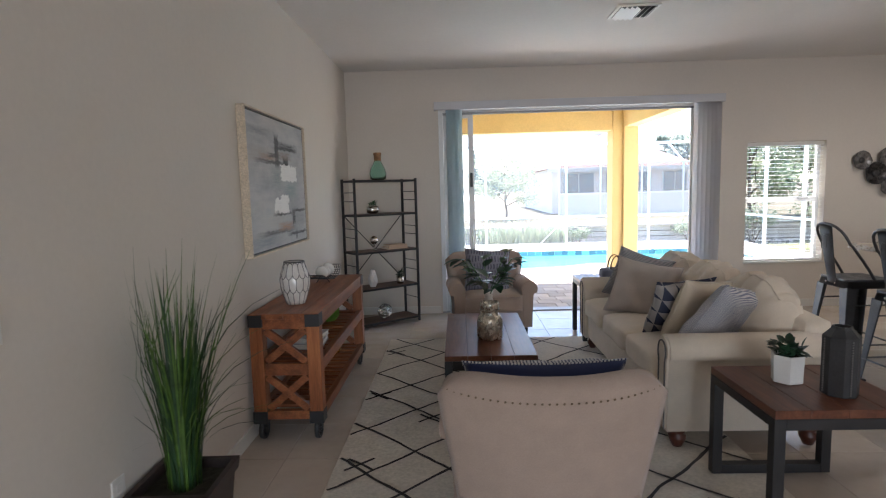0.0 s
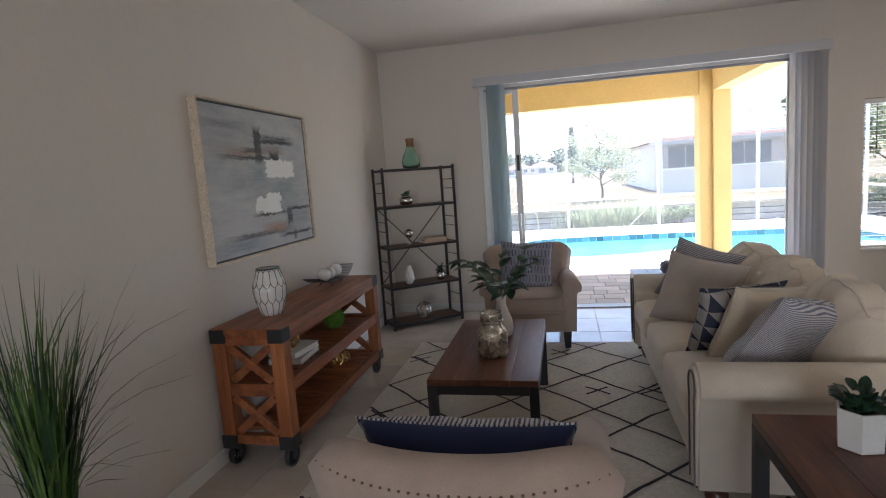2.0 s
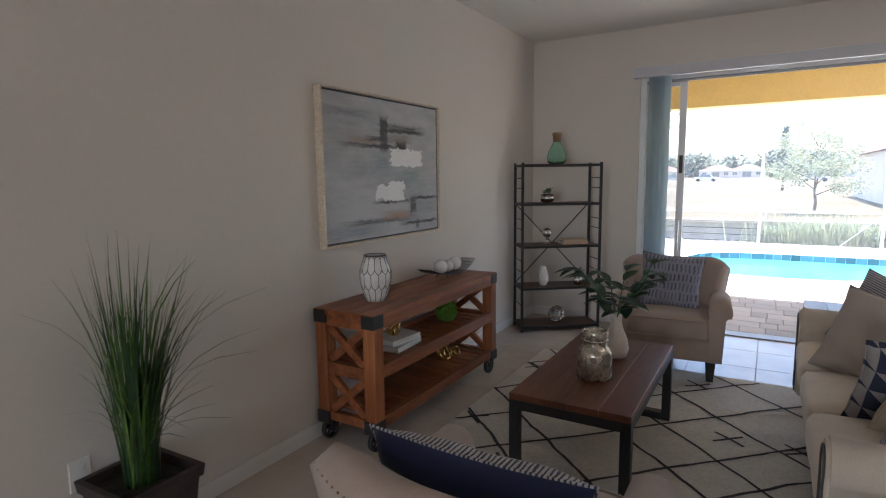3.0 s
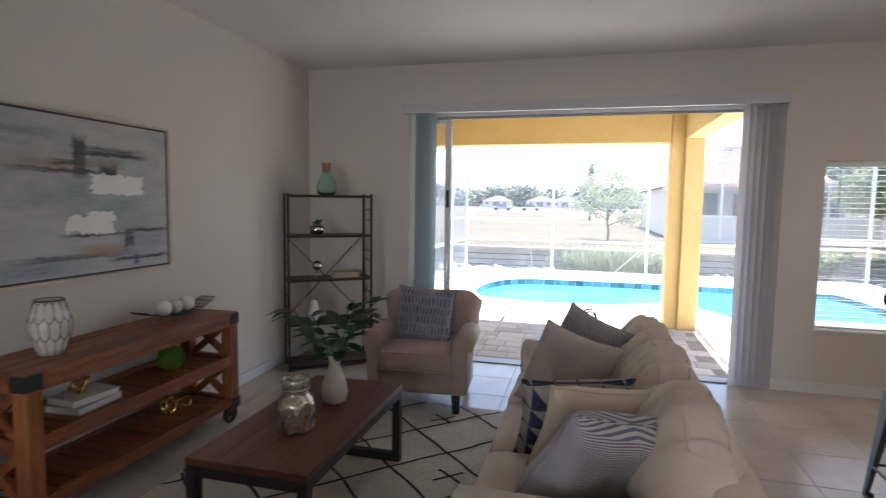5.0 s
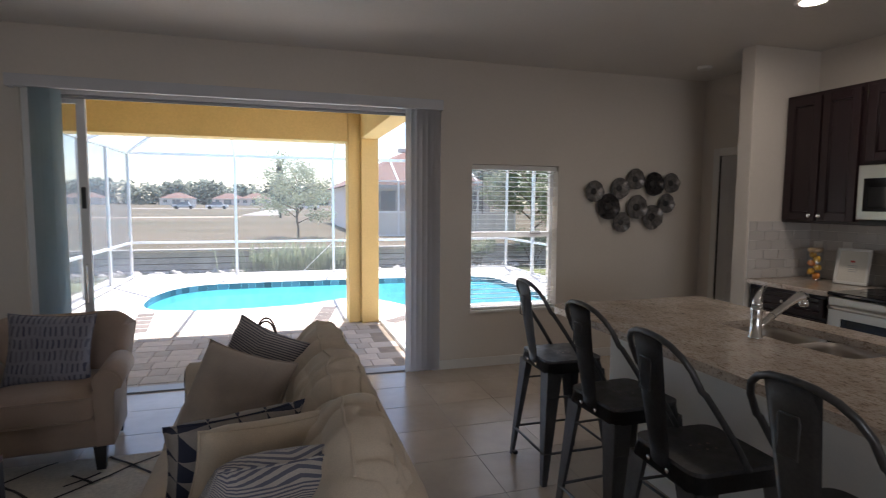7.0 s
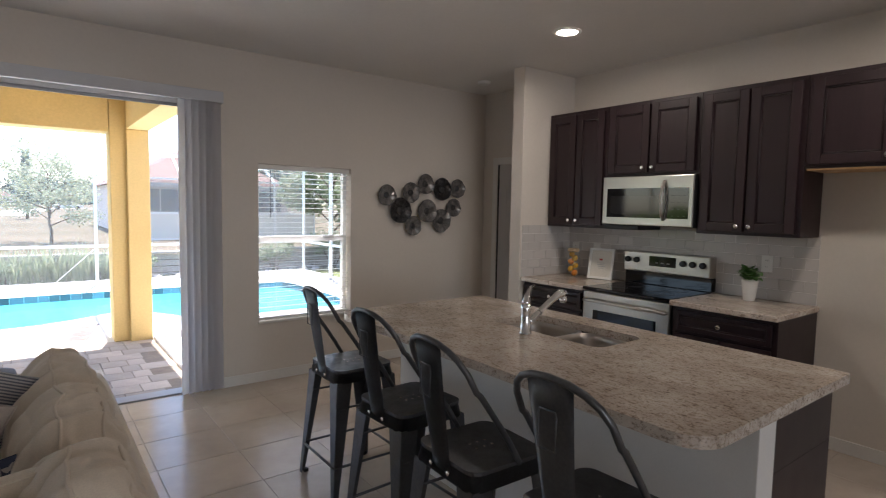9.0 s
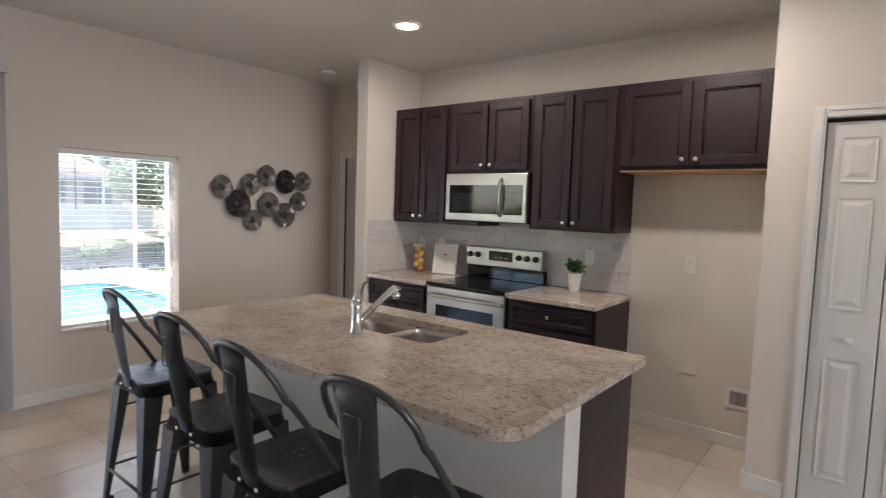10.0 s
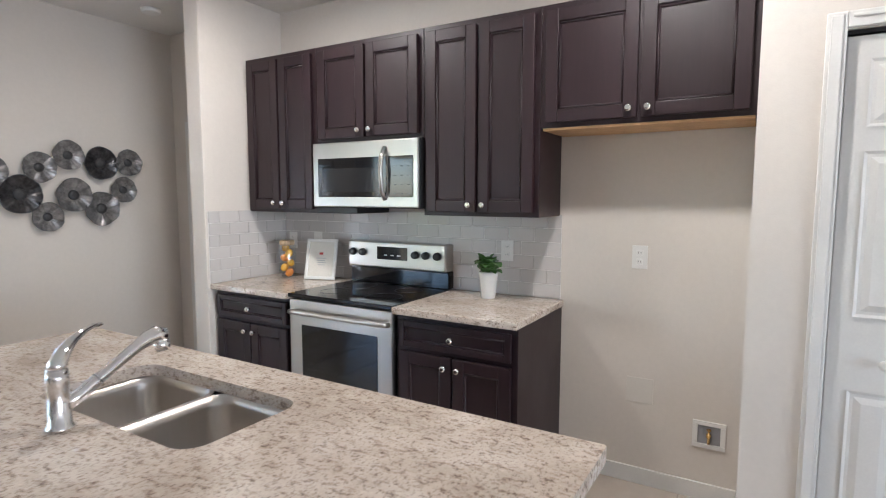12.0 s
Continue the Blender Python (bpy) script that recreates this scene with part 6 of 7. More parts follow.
SX0, SX1, SY0, SY1 = 4.825, 5.17, 4.545, 5.235
SM = (SY0 + SY1) / 2
bm = bmesh.new()
outer = rounded_rect(IX0, IY0, IX1, IY1, (0.11, 0.01, 0.01, 0.11))
inner = rounded_rect(SX0, SY0, SX1, SY1, (0.06, 0.06, 0.06, 0.06))
for z in (0.879, 0.916):
    for loop in (outer, inner):
        vs = [bm.verts.new((x, y, z)) for x, y in loop]
        for a, b in zip(vs, vs[1:] + vs[:1]):
            bm.edges.new((a, b))
    es = [e for e in bm.edges if all(abs(v.co.z - z) < 1e-5 for v in e.verts)]
    bmesh.ops.triangle_fill(bm, edges=es, use_beauty=True, normal=(0, 0, 1))
bm.verts.ensure_lookup_table()
nl = len(outer)
lo_o, lo_i, hi_o, hi_i = (bm.verts[k * nl:(k + 1) * nl] for k in range(4))
for a, b in ((lo_o, hi_o), (lo_i, hi_i)):
    for k in range(nl):
        bm.faces.new((a[k], a[(k + 1) % nl], b[(k + 1) % nl], b[k]))
bmesh.ops.bevel(bm, geom=[e for e in bm.edges if e.is_manifold and e.calc_face_angle(0) > 1.2 and abs(e.verts[0].co.z - e.verts[1].co.z) < 1e-5], offset=0.006, segments=2, affect="EDGES")
solid("island_countertop", bm, GRANITE, "polished beige speckled granite island top with rounded corners", "countertop")

sk = thing("kitchen_sink", "double-bowl stainless steel undermount sink", "sink")
for nm, a, b in (("bowl", SY0 - 0.004, SM - 0.012), ("bowl", SM + 0.012, SY1 + 0.004)):
    bm = bmesh.new()
    rings = []
    for inset, z, r in ((-0.012, 0.8785, 0.06), (0.0, 0.8785, 0.06), (0.004, 0.85, 0.06), (0.012, 0.72, 0.055), (0.035, 0.70, 0.05), (0.12, 0.695, 0.03)):
        rings.append([bm.verts.new((x, y, z)) for x, y in rounded_rect(SX0 + inset, a + inset, SX1 - inset, b - inset, (r,) * 4)])
    for p, q in zip(rings, rings[1:]):
        for k in range(len(p)):
            bm.faces.new((p[k], p[(k + 1) % len(p)], q[(k + 1) % len(p)], q[k])).smooth = True
    bm.faces.new(rings[-1])
    bo = part(nm, bm, STEEL_SINK, sk)
    part("drain", lathe([(0.02, 0.6955), (0.042, 0.6965), (0.045, 0.6955)], 24, Matrix.Translation(((SX0 + SX1) / 2, (a + b) / 2, 0))), GUNMETAL, bo)
part("divider", box((SX0 + 0.01, SM - 0.0125, 0.80), (SX1 - 0.01, SM + 0.0125, 0.876), 0.006), STEEL_SINK, sk)

fc = thing("faucet", "chrome single-lever kitchen faucet on the island", "faucet", pose(4.752, 4.915, 0.9165))
part("base", lathe([(0.030, 0), (0.031, 0.006), (0.025, 0.012), (0.023, 0.10), (0.025, 0.125), (0.022, 0.145)], 28), CHROME, fc)
arc = [(0.0, 0.0, 0.045), (0.045, 0.0, 0.068), (0.10, -0.002, 0.103), (0.15, -0.004, 0.134), (0.19, -0.006, 0.158), (0.215, -0.008, 0.171), (0.238, -0.009, 0.177), (0.262, -0.010, 0.171)]
part("spout", tube(arc, [0.0165, 0.0165, 0.0155, 0.015, 0.016, 0.020, 0.0235, 0.021], 20), CHROME, fc)
part("nozzle", lathe([(0.0165, -0.026), (0.0195, -0.020), (0.0205, 0.006)], 24, pose(0.252, -0.010, 0.158, 0, -10, 0)), CHROME, fc)
part("seam_ring", tube([(0.0875, -0.0012, 0.0952), (0.0905, -0.0014, 0.0971)], 0.0166, 20), GUNMETAL, fc)
part("lever", tube([(0.0, 0.0, 0.135), (0.004, 0.004, 0.155), (0.022, 0.014, 0.178), (0.052, 0.032, 0.198), (0.09, 0.054, 0.211), (0.125, 0.075, 0.214), (0.15, 0.09, 0.212)], [0.022, 0.0205, 0.017, 0.0125, 0.009, 0.0065, 0.005], 16), CHROME, fc)


# ---- stools ----
def stool(label, m):
    """A pressed-steel counter stool whose back is on the -x side."""
    s = thing("counter_stool", label, "stool", m, "stools along the island")
    zs = 0.650
    bm = bmesh.new()
    add_prism(bm, rounded_rect(-0.17, -0.17, 0.17, 0.17, (0.05,) * 4, 6), zs - 0.002, zs + 0.012)
    bmesh.ops.bevel(bm, geom=[e for e in bm.edges if e.calc_face_angle(0) > 1.2], offset=0.005, segments=2, affect="EDGES")
    st = part("seat", bm, GUNMETAL, s)
    bm = bmesh.new()
    a = [bm.verts.new((x, y, zs - 0.0025)) for x, y in rounded_rect(-0.168, -0.168, 0.168, 0.168, (0.05,) * 4, 6)]
    b = [bm.verts.new((x, y, zs - 0.055)) for x, y in rounded_rect(-0.178, -0.178, 0.178, 0.178, (0.05,) * 4, 6)]
    for k in range(len(a)):
        bm.faces.new((a[k], a[(k + 1) % len(a)], b[(k + 1) % len(a)], b[k])).smooth = True
    bmesh.ops.solidify(bm, geom=bm.faces[:], thickness=0.002)
    part("seat_skirt", bm, GUNMETAL, s)
    for sx in (-1, 1):
        for sy in (-1, 1):
            bm = bmesh.new()
            top, bot = (sx * 0.172, sy * 0.172, zs - 0.05), (sx * 0.212, sy * 0.212, 0.0)
            for ax in (0, 1):
                wt, wb = 0.085, 0.028
                dx, dy = (-sx, 0) if ax == 0 else (0, -sy)
                q = [(top[0], top[1], top[2]), (top[0] + dx * wt, top[1] + dy * wt, top[2]), (bot[0] + dx * wb, bot[1] + dy * wb, bot[2]), bot]
                vs = [bm.verts.new(p) for p in q]
                bm.faces.new(vs)
            bmesh.ops.remove_doubles(bm, verts=bm.verts[:], dist=0.0005)
            bmesh.ops.solidify(bm, geom=bm.faces[:], thickness=0.0025)
            lg = part("leg", bm, GUNMETAL, s)
            part("rubber_foot", box((bot[0] - sx * 0.024 - 0.013, bot[1] - sy * 0.024 - 0.013, 0.0), (bot[0] - sx * 0.024 + 0.013, bot[1] - sy * 0.024 + 0.013, 0.02), 0.003), BLACK_PLASTIC, lg)
    z = 0.17
    w = 0.198
    for p, q in (((-w, -w), (w, -w)), ((w, -w), (w, w)), ((w, w), (-w, w)), ((-w, w), (-w, -w))):
        part("foot_rung", tube([(p[0], p[1], z), (q[0], q[1], z)], 0.007, 6), GUNMETAL, s)
    z, w = 0.47, 0.178
    for p, q in (((-w, -w), (w, -w)), ((-w, w), (w, w))):
        part("upper_rung", tube([(p[0], p[1], z), (q[0], q[1], z)], 0.006, 6), GUNMETAL, s)
    def side(sg):
        return [(0.03 - 0.235 * f, sg * (0.172 - 0.012 * f * f), zs + 0.004 + 0.344 * f ** 0.92) for f in (0, 0.2, 0.4, 0.6, 0.74)]
    pts = side(-1)
    for k in range(11):
        t = math.pi * k / 10
        pts.append((-0.158 - 0.086 * math.sin(t) ** 0.8, -0.165 * math.copysign(abs(math.cos(t)) ** 0.85, math.cos(t)), zs + 0.276 + 0.156 * math.sin(t) ** 0.75))
    pts += side(1)[::-1]
    part("back_hoop", tube(pts, 0.0105, 10), GUNMETAL, s)
    bm = bmesh.new()
    rows = []
    for j in range(7):
        f = j / 6
        zc = zs - 0.03 + 0.454 * f
        xc = -0.172 - 0.075 * max(0, f - 0.06) ** 0.9
        hw = 0.050 + 0.028 * f
        rows.append([bm.verts.new((xc - 0.010 * (1 - (2 * i / 6 - 1) ** 2), hw * (2 * i / 6 - 1), zc)) for i in range(7)])
    for r0, r1 in zip(rows, rows[1:]):
        for i in range(6):
            bm.faces.new((r0[i], r0[i + 1], r1[i + 1], r1[i])).smooth = True
    bmesh.ops.solidify(bm, geom=bm.faces[:], thickness=0.003)
    sp = part("back_splat", bm, GUNMETAL, s)
    rr = [(-0.258, y, zz) for y, zz in ((-0.03, zs + 0.33), (-0.026, zs + 0.345), (0.026, zs + 0.345), (0.03, zs + 0.33), (0.028, zs + 0.24), (-0.028, zs + 0.24))]
    part("pressed_ridge", tube([(x + 0.012, y, zz) for x, y, zz in rr], 0.003, 5, True), GUNMETAL, sp)
    for x in (-0.035, 0.0, 0.035):
        for y in (-0.02, 0.02):
            part("drain_hole", lathe([(0.0055, zs + 0.0122), (0.0042, zs + 0.0132), (0.0025, zs + 0.0124)], 10, Matrix.Translation((x, y, 0))), KNOB, st, "bright rim of a drain hole")
    for y in (-0.05, 0.05):
        part("bolt", lathe([(0.010, 0), (0.008, 0.006), (0.003, 0.008)], 10, pose(-0.180, y, zs - 0.028, 0, -90, 0)), KNOB, s, "bright bolt head")
    return s


s0 = stool("dark gunmetal steel counter stool with a hooped back", pose(4.275, 5.77, 0))
for x, y, rz in ((4.21, 5.09, 3), (4.15, 4.54, -2), (4.17, 4.04, 2)):
    copy_thing(s0, pose(x, y, 0, 0, 0, rz))


# ---- flower plates on the far wall ----
fw = thing("wall_decor", "cluster of smoky ruffled metal flower plates on the wall", "wall decor", pose(0, YF, 0))
rnd = random.Random(15)
for k, (x, z, r, dark) in enumerate(((5.63, 1.62, 0.085, 0), (5.785, 1.475, 0.105, 1), (5.90, 1.653, 0.085, 0), (5.937, 1.325, 0.082, 0), (6.08, 1.743, 0.085, 0), (6.10, 1.472, 0.098, 0),
                                     (6.295, 1.699, 0.098, 1), (6.283, 1.376, 0.102, 0), (6.487, 1.712, 0.082, 0), (6.446, 1.51, 0.080, 0))):
    bm = bmesh.new()
    rings = []
    ph = rnd.uniform(0, 6)
    r *= 1.17
    for q in range(9):
        f = q / 8
        line = []
        for i in range(72):
            a = i * math.tau / 72
            ruff = f ** 3 * (0.009 * math.sin(4 * a + ph) + 0.005 * math.sin(7 * a + ph * 2)) + 0.0016 * f * math.sin(18 * a)
            rad = r * f * (1 + 0.03 * f * math.sin(5 * a + ph))
            line.append(bm.verts.new((x + rad * math.cos(a), -0.028 - 0.020 * f * f + ruff - 0.006 * (k % 3), z + rad * math.sin(a))) if q else None)
        if q == 0:
            c = bm.verts.new((x, -0.028 - 0.006 * (k % 3), z))
        rings.append(line)
    for i in range(72):
        bm.faces.new((c, rings[1][i], rings[1][(i + 1) % 72])).smooth = True
    for p, q in zip(rings[1:], rings[2:]):
        for i in range(72):
            bm.faces.new((p[i], p[(i + 1) % 72], q[(i + 1) % 72], q[i])).smooth = True
    rim = [v.co.copy() for v in rings[-1]]
    pl = part("flower_plate", bm, SMOKE_DARK if dark else SMOKE_GREY, fw)
    part("rim", tube(rim, 0.003 if dark else 0.0018, 5, True), GUNMETAL, pl)
    part("stem", tube([(x, -0.001, z), (x, -0.034 - 0.006 * (k % 3), z)], 0.006, 6), GUNMETAL, pl)
    part("centre", lathe([(r * 0.31, 0), (r * 0.29, 0.006), (r * 0.1, 0.010)], 20, pose(x, -0.031 - 0.006 * (k % 3), z, 90, 0, 0)), DARK_CERAMIC, pl, "dark flower centre")


# ---- outside: ground, lanai, pool ----
STUCCO = Mat("yellow_stucco", (0.70, 0.53, 0.25), 0.9, coords="World").vary(1.5, 0.05, 50, 0.05)
STUCCO.bump(STUCCO.noise(90, 3), 0.5, 0.004)
STUCCO = STUCCO.m
DECK = Mat("pale_pool_deck", (0.70, 0.67, 0.62), 0.85, coords="World").vary(2, 0.06, 60, 0.08).m
PAVER = Mat("tan_paver", (0.45, 0.395, 0.345), 0.85).vary(6, 0.1, 90, 0.08).per_piece(0.19).m
PAVER_DARK = Mat("brown_border_paver", (0.16, 0.14, 0.13), 0.85).vary(6, 0.12, 90, 0.1).per_piece(0.2).m
SAND = Mat("paver_joint_sand", (0.25, 0.21, 0.17), 1.0, coords="World").vary(8, 0.15).m
# aqua plaster; its tone blotches imitate light rippling through the water
PLASTER = Mat("aqua_pool_plaster", (0.40, 0.76, 0.83), 0.7, coords="World").vary(0.8, 0.14, 7, 0.10).m
WATERLINE = Mat("waterline_tile", (0.10, 0.17, 0.22), 0.25).per_piece(0.5).m
WATER = pane_glass("pool_water", (0.72, 0.97, 1.0), 0.09)
wt = WATER.node_tree
wb = wt.nodes.new("ShaderNodeBump")
wno = wt.nodes.new("ShaderNodeTexNoise")
wno.inputs["Scale"].default_value = 5.0
wno.inputs["Detail"].default_value = 3.0
wb.inputs["Strength"].default_value = 0.6
wb.inputs["Distance"].default_value = 0.05
wt.links.new(wno.outputs["Fac"], wb.inputs["Height"])
for n in wt.nodes:
    if n.bl_idname == "ShaderNodeBsdfGlossy":
        wt.links.new(wb.outputs[0], n.inputs["Normal"])
GROUND = Mat("dry_field", (0.34, 0.27, 0.16), 1.0, coords="World")
patch = GROUND.ramp(GROUND.noise(0.12, 5, 0.65, (0.4, 1, 1)), [(0.3, (0.066, 0.068, 0.034)), (0.45, (0.10, 0.083, 0.048)), (0.6, (0.132, 0.106, 0.068)), (0.72, (0.20, 0.17, 0.126))])
GROUND.base(GROUND.mix(0.7, patch, GROUND.ramp(GROUND.noise(3, 5, 0.7), [(0.3, (0.7,) * 3), (0.7, (1.2,) * 3)]), "MULTIPLY"))
GROUND = GROUND.m
LAWN = Mat("thin_lawn", (0.13, 0.15, 0.055), 1.0, coords="World").vary(1.2, 0.3, 25, 0.3).m
CANAL = Mat("green_canal_water", (0.10, 0.115, 0.05), 0.12, coords="World").vary(1.5, 0.25)
CANAL.bump(CANAL.noise(3, 3), 0.3, 0.03)
CANAL = CANAL.m
CONCRETE = Mat("weathered_concrete", (0.44, 0.42, 0.385), 0.9, coords="World").vary(1.2, 0.2, 25, 0.15).m
ROAD = Mat("pale_asphalt_road", (0.42, 0.41, 0.39), 0.9, coords="World").vary(0.6, 0.08, 12, 0.1).m
DZ = -0.05


def sheet(name, outline, z, mat, label, cat, hole=None):
    bm = bmesh.new()
    for loop in ([outline, hole] if hole else [outline]):
        vs = [bm.verts.new((x, y, z)) for x, y in loop]
        for a, b in zip(vs, vs[1:] + vs[:1]):
            bm.edges.new((a, b))
    bmesh.ops.triangle_fill(bm, edges=bm.edges[:], use_beauty=True, normal=(0, 0, 1))
    return structure(name, bm, mat, label, cat)


# near bank, canal bed and field as one ground with the canal cut into it
bm = bmesh.new()
prof = [(7.88, -0.30), (9.9, -0.30), (14.5, -0.30), (15.6, -0.30), (16.6, -0.42), (17.2, -0.9), (21.3, -0.9), (21.5, -0.9), (21.52, -0.12), (26, -0.10), (40, -0.10), (1400, -0.10)]
prof = [(-60, -0.30)] + prof
rows = []
for y, z in prof:
    rows.append([bm.verts.new((x, y, z)) for x in (-1200, -60, -8.5, 0.3, 7.5, 14, 60, 1200)])
for (a, b), (y, z) in zip(zip(rows, rows[1:]), prof):
    for k in range(7):
        if k == 3 and y == 9.9:
            continue
        bm.faces.new((a[k], a[k + 1], b[k + 1], b[k]))
structure("ground", bm, GROUND, "dry grassy field reaching the horizon", "ground")
sheet("lawn", [(-60, 15.25), (60, 15.25), (60, 16.55), (-60, 16.55)], -0.29, LAWN, "thin lawn strip behind the pool cage", "lawn").location.z = 0.0
sheet("water_canal", [(-80, 16.7), (80, 16.7), (80, 21.45), (-80, 21.45)], -0.68, CANAL, "still green canal water", "water")
sw_ = thing("seawall", "weathered grey layered concrete seawall on the far bank", "wall", kind="structure")
for k in range(4):
    part("course", box((-60, 21.36 + 0.03 * k, -0.80 + 0.19 * k), (60, 21.50, -0.80 + 0.19 * k + 0.165), 0.01), CONCRETE, sw_)
part("coping", box((-60, 21.30, -0.035), (60, 21.62, 0.02), 0.01), CONCRETE, sw_)
rnd = random.Random(5)
bm = bmesh.new()
for k in range(260):
    x, y = rnd.uniform(-14, 22), rnd.uniform(20.7, 21.3)
    bmesh.ops.create_icosphere(bm, subdivisions=1, radius=rnd.uniform(0.06, 0.16), matrix=Matrix.Translation((x, y, -0.70)) @ Euler((rnd.random(), rnd.random(), 0)).to_matrix().to_4x4() @ Matrix.Diagonal((1.3, 1, 0.6, 1)))
solid("shore_rocks", bm, CONCRETE, "pale riprap stones along the far bank", "rocks", kind="stuff")

# road across the field
sheet("road", [(-1.4, 70), (2.4, 70), (7.0, 128), (1.5, 128)], -0.085, ROAD, "pale road running across the field", "road")
sheet("road_cross", [(-80, 128.1), (80, 128.1), (80, 134), (-80, 134)], -0.084, ROAD, "pale road along the far houses", "road")
sheet("path_sand", [(-60, 52), (-1.0, 62), (-1.0, 65), (-60, 55)], -0.088, Mat("sandy_track", (0.55, 0.47, 0.36), 1.0, coords="World").vary(0.5, 0.1, 10, 0.1).m, "sandy track in the field", "road")


def smooth_loop(pts, n=6):
    out = []
    m = len(pts)
    for i in range(m):
        p0, p1, p2, p3 = (Vector(pts[(i + k - 1) % m]) for k in range(4))
        for q in range(n):
            t = q / n
            v = 0.5 * ((2 * p1) + (p2 - p0) * t + (2 * p0 - 5 * p1 + 4 * p2 - p3) * t * t + (3 * p1 - p0 - 3 * p2 + p3) * t ** 3)
            out.append((v.x, v.y))
    return out


POOL = smooth_loop([(0.80, 12.0), (1.2, 11.52), (2.2, 11.38), (3.2, 11.6), (3.8, 11.9), (4.3, 11.6), (4.8, 10.7), (5.6, 10.2), (6.5, 10.3), (7.0, 11.0), (7.05, 13.0), (6.8, 13.85), (5.2, 14.06), (2.6, 14.09), (1.3, 13.9), (0.82, 13.1)])
sheet("pool_deck", [(-0.5, 10.05), (4.0, 10.05), (4.0, 7.9), (8.1, 7.9), (8.1, 15.25), (-0.5, 15.25)], DZ, DECK, "bright pale pool deck", "deck", POOL)
structure("deck_edge", box((-0.5, 15.2505, -0.45), (8.1, 15.32, DZ), 0.004), DECK, "pale concrete deck edge", "deck")
pool = thing("swimming_pool", "freeform swimming pool with clear turquoise water", "pool", kind="structure")
bm = bmesh.new()
rings = [[bm.verts.new((x, y, z)) for x, y in POOL] for z in (DZ, -1.35)]
for k in range(len(POOL)):
    j = (k + 1) % len(POOL)
    bm.faces.new((rings[0][k], rings[0][j], rings[1][j], rings[1][k]))
bm.faces.new(rings[1])
part("basin", bm, PLASTER, pool, "aqua plaster basin")
bm = bmesh.new()
f = bm.faces.new([bm.verts.new((x, y, -0.165)) for x, y in POOL])
wv = part("water_surface", bm, WATER, pool, "clear turquoise water")
wv.visible_shadow = False
tile_m = mesh_of("waterline_tile", box((-0.073, -0.006, -0.055), (0.073, 0.006, 0.055), 0.002, None, 1), WATERLINE)
for k in range(len(POOL)):
    a, b = Vector(POOL[k]), Vector(POOL[(k + 1) % len(POOL)])
    L = (b - a).length
    n = max(1, round(L / 0.15))
    for q in range(n):
        p = a.lerp(b, (q + 0.5) / n)
        o = new("waterline_tile", tile_m)
        o.parent = pool
        o.matrix_basis = Matrix.Translation((p.x, p.y, -0.108)) @ Matrix.Rotation(math.atan2(b.y - a.y, b.x - a.x), 4, "Z") @ Matrix.Diagonal((L / n / 0.15, 1, 1, 1))

# lanai floor, roof, columns
structure("floor_lanai", box((-0.5, 7.88, -0.25), (3.995, 10.045, DZ - 0.006)), SAND, "sand bed under the lanai pavers", "floor")
lanai = thing("pavement_lanai", "tan brick pavers under the covered lanai", "pavement", kind="structure")
pv = {}
for w in (0.15, 0.22, 0.30):
    pv[w] = mesh_of("paver", box((0.003, 0.003, -0.03), (w - 0.003, 0.217, 0.0), 0.004, None, 1), PAVER)
rnd = random.Random(9)
y = 7.89
while y < 10.0:
    x = -0.5 + rnd.choice((0.0, -0.08))
    while x < 3.72:
        w = rnd.choice((0.15, 0.22, 0.30, 0.30))
        if x > -0.5 and x + w < 3.99:
            o = new("paver", pv[w])
            o.parent = lanai
            o.location = (x, y, DZ + rnd.uniform(-0.0015, 0.0015))
        x += w
    y += 0.22
bord = thing("pavement_border", "brown paver bands crossing the pool deck", "pavement", kind="structure")
pm = mesh_of("paver", box((-0.105, -0.105, -0.02), (0.105, 0.105, 0.004), 0.004, None, 1), PAVER_DARK)
for (x0, y0), (x1, y1) in (((1.12, 10.12), (0.98, 11.35)), ((3.22, 10.12), (3.46, 11.25)), ((4.10, 9.95), (4.6, 10.4))):
    L = math.hypot(x1 - x0, y1 - y0)
    n = int(L / 0.215)
    for k in range(n):
        f = (k + 0.5) / n
        o = new("paver", pm)
        o.parent = bord
        o.matrix_basis = Matrix.Translation((x0 + (x1 - x0) * f, y0 + (y1 - y0) * f, DZ)) @ Matrix.Rotation(math.atan2(y1 - y0, x1 - x0), 4, "Z")
structure("ceiling_lanai", box((-0.7, 7.89, 2.75), (4.05, 10.45, 2.85)), STUCCO, "yellow stucco lanai ceiling", "ceiling")
structure("beam_lanai", box((-0.7, 10.07, 2.26), (3.595, 10.37, 2.7495), 0.006), STUCCO, "yellow stucco lanai beam", "beam")
structure("beam_lanai_side", box((3.755, 7.885, 2.30), (3.975, 10.055, 2.7495), 0.006), STUCCO, "yellow stucco side beam", "beam")
structure("column_lanai", box((3.60, 10.06, DZ), (3.975, 10.38, 2.7495), 0.008), STUCCO, "yellow stucco lanai column", "column")
structure("column_face", box((3.755, 10.0, DZ), (3.975, 10.0595, 2.2995), 0.006), STUCCO, "yellow stucco pilaster on the column", "column")
structure("wall_outside", box((-9, 7.885, -0.3), (SL0 - 0.02, 7.95, 2.75)), STUCCO, "yellow stucco outer wall of the house", "wall")
structure("wall_outside_b", box((5.32, 7.885, -0.3), (14, 7.95, 2.75)), STUCCO, "yellow stucco outer wall of the house", "wall")
roof = thing("roof_house", "brown tiled roof above the lanai", "roof", kind="structure")
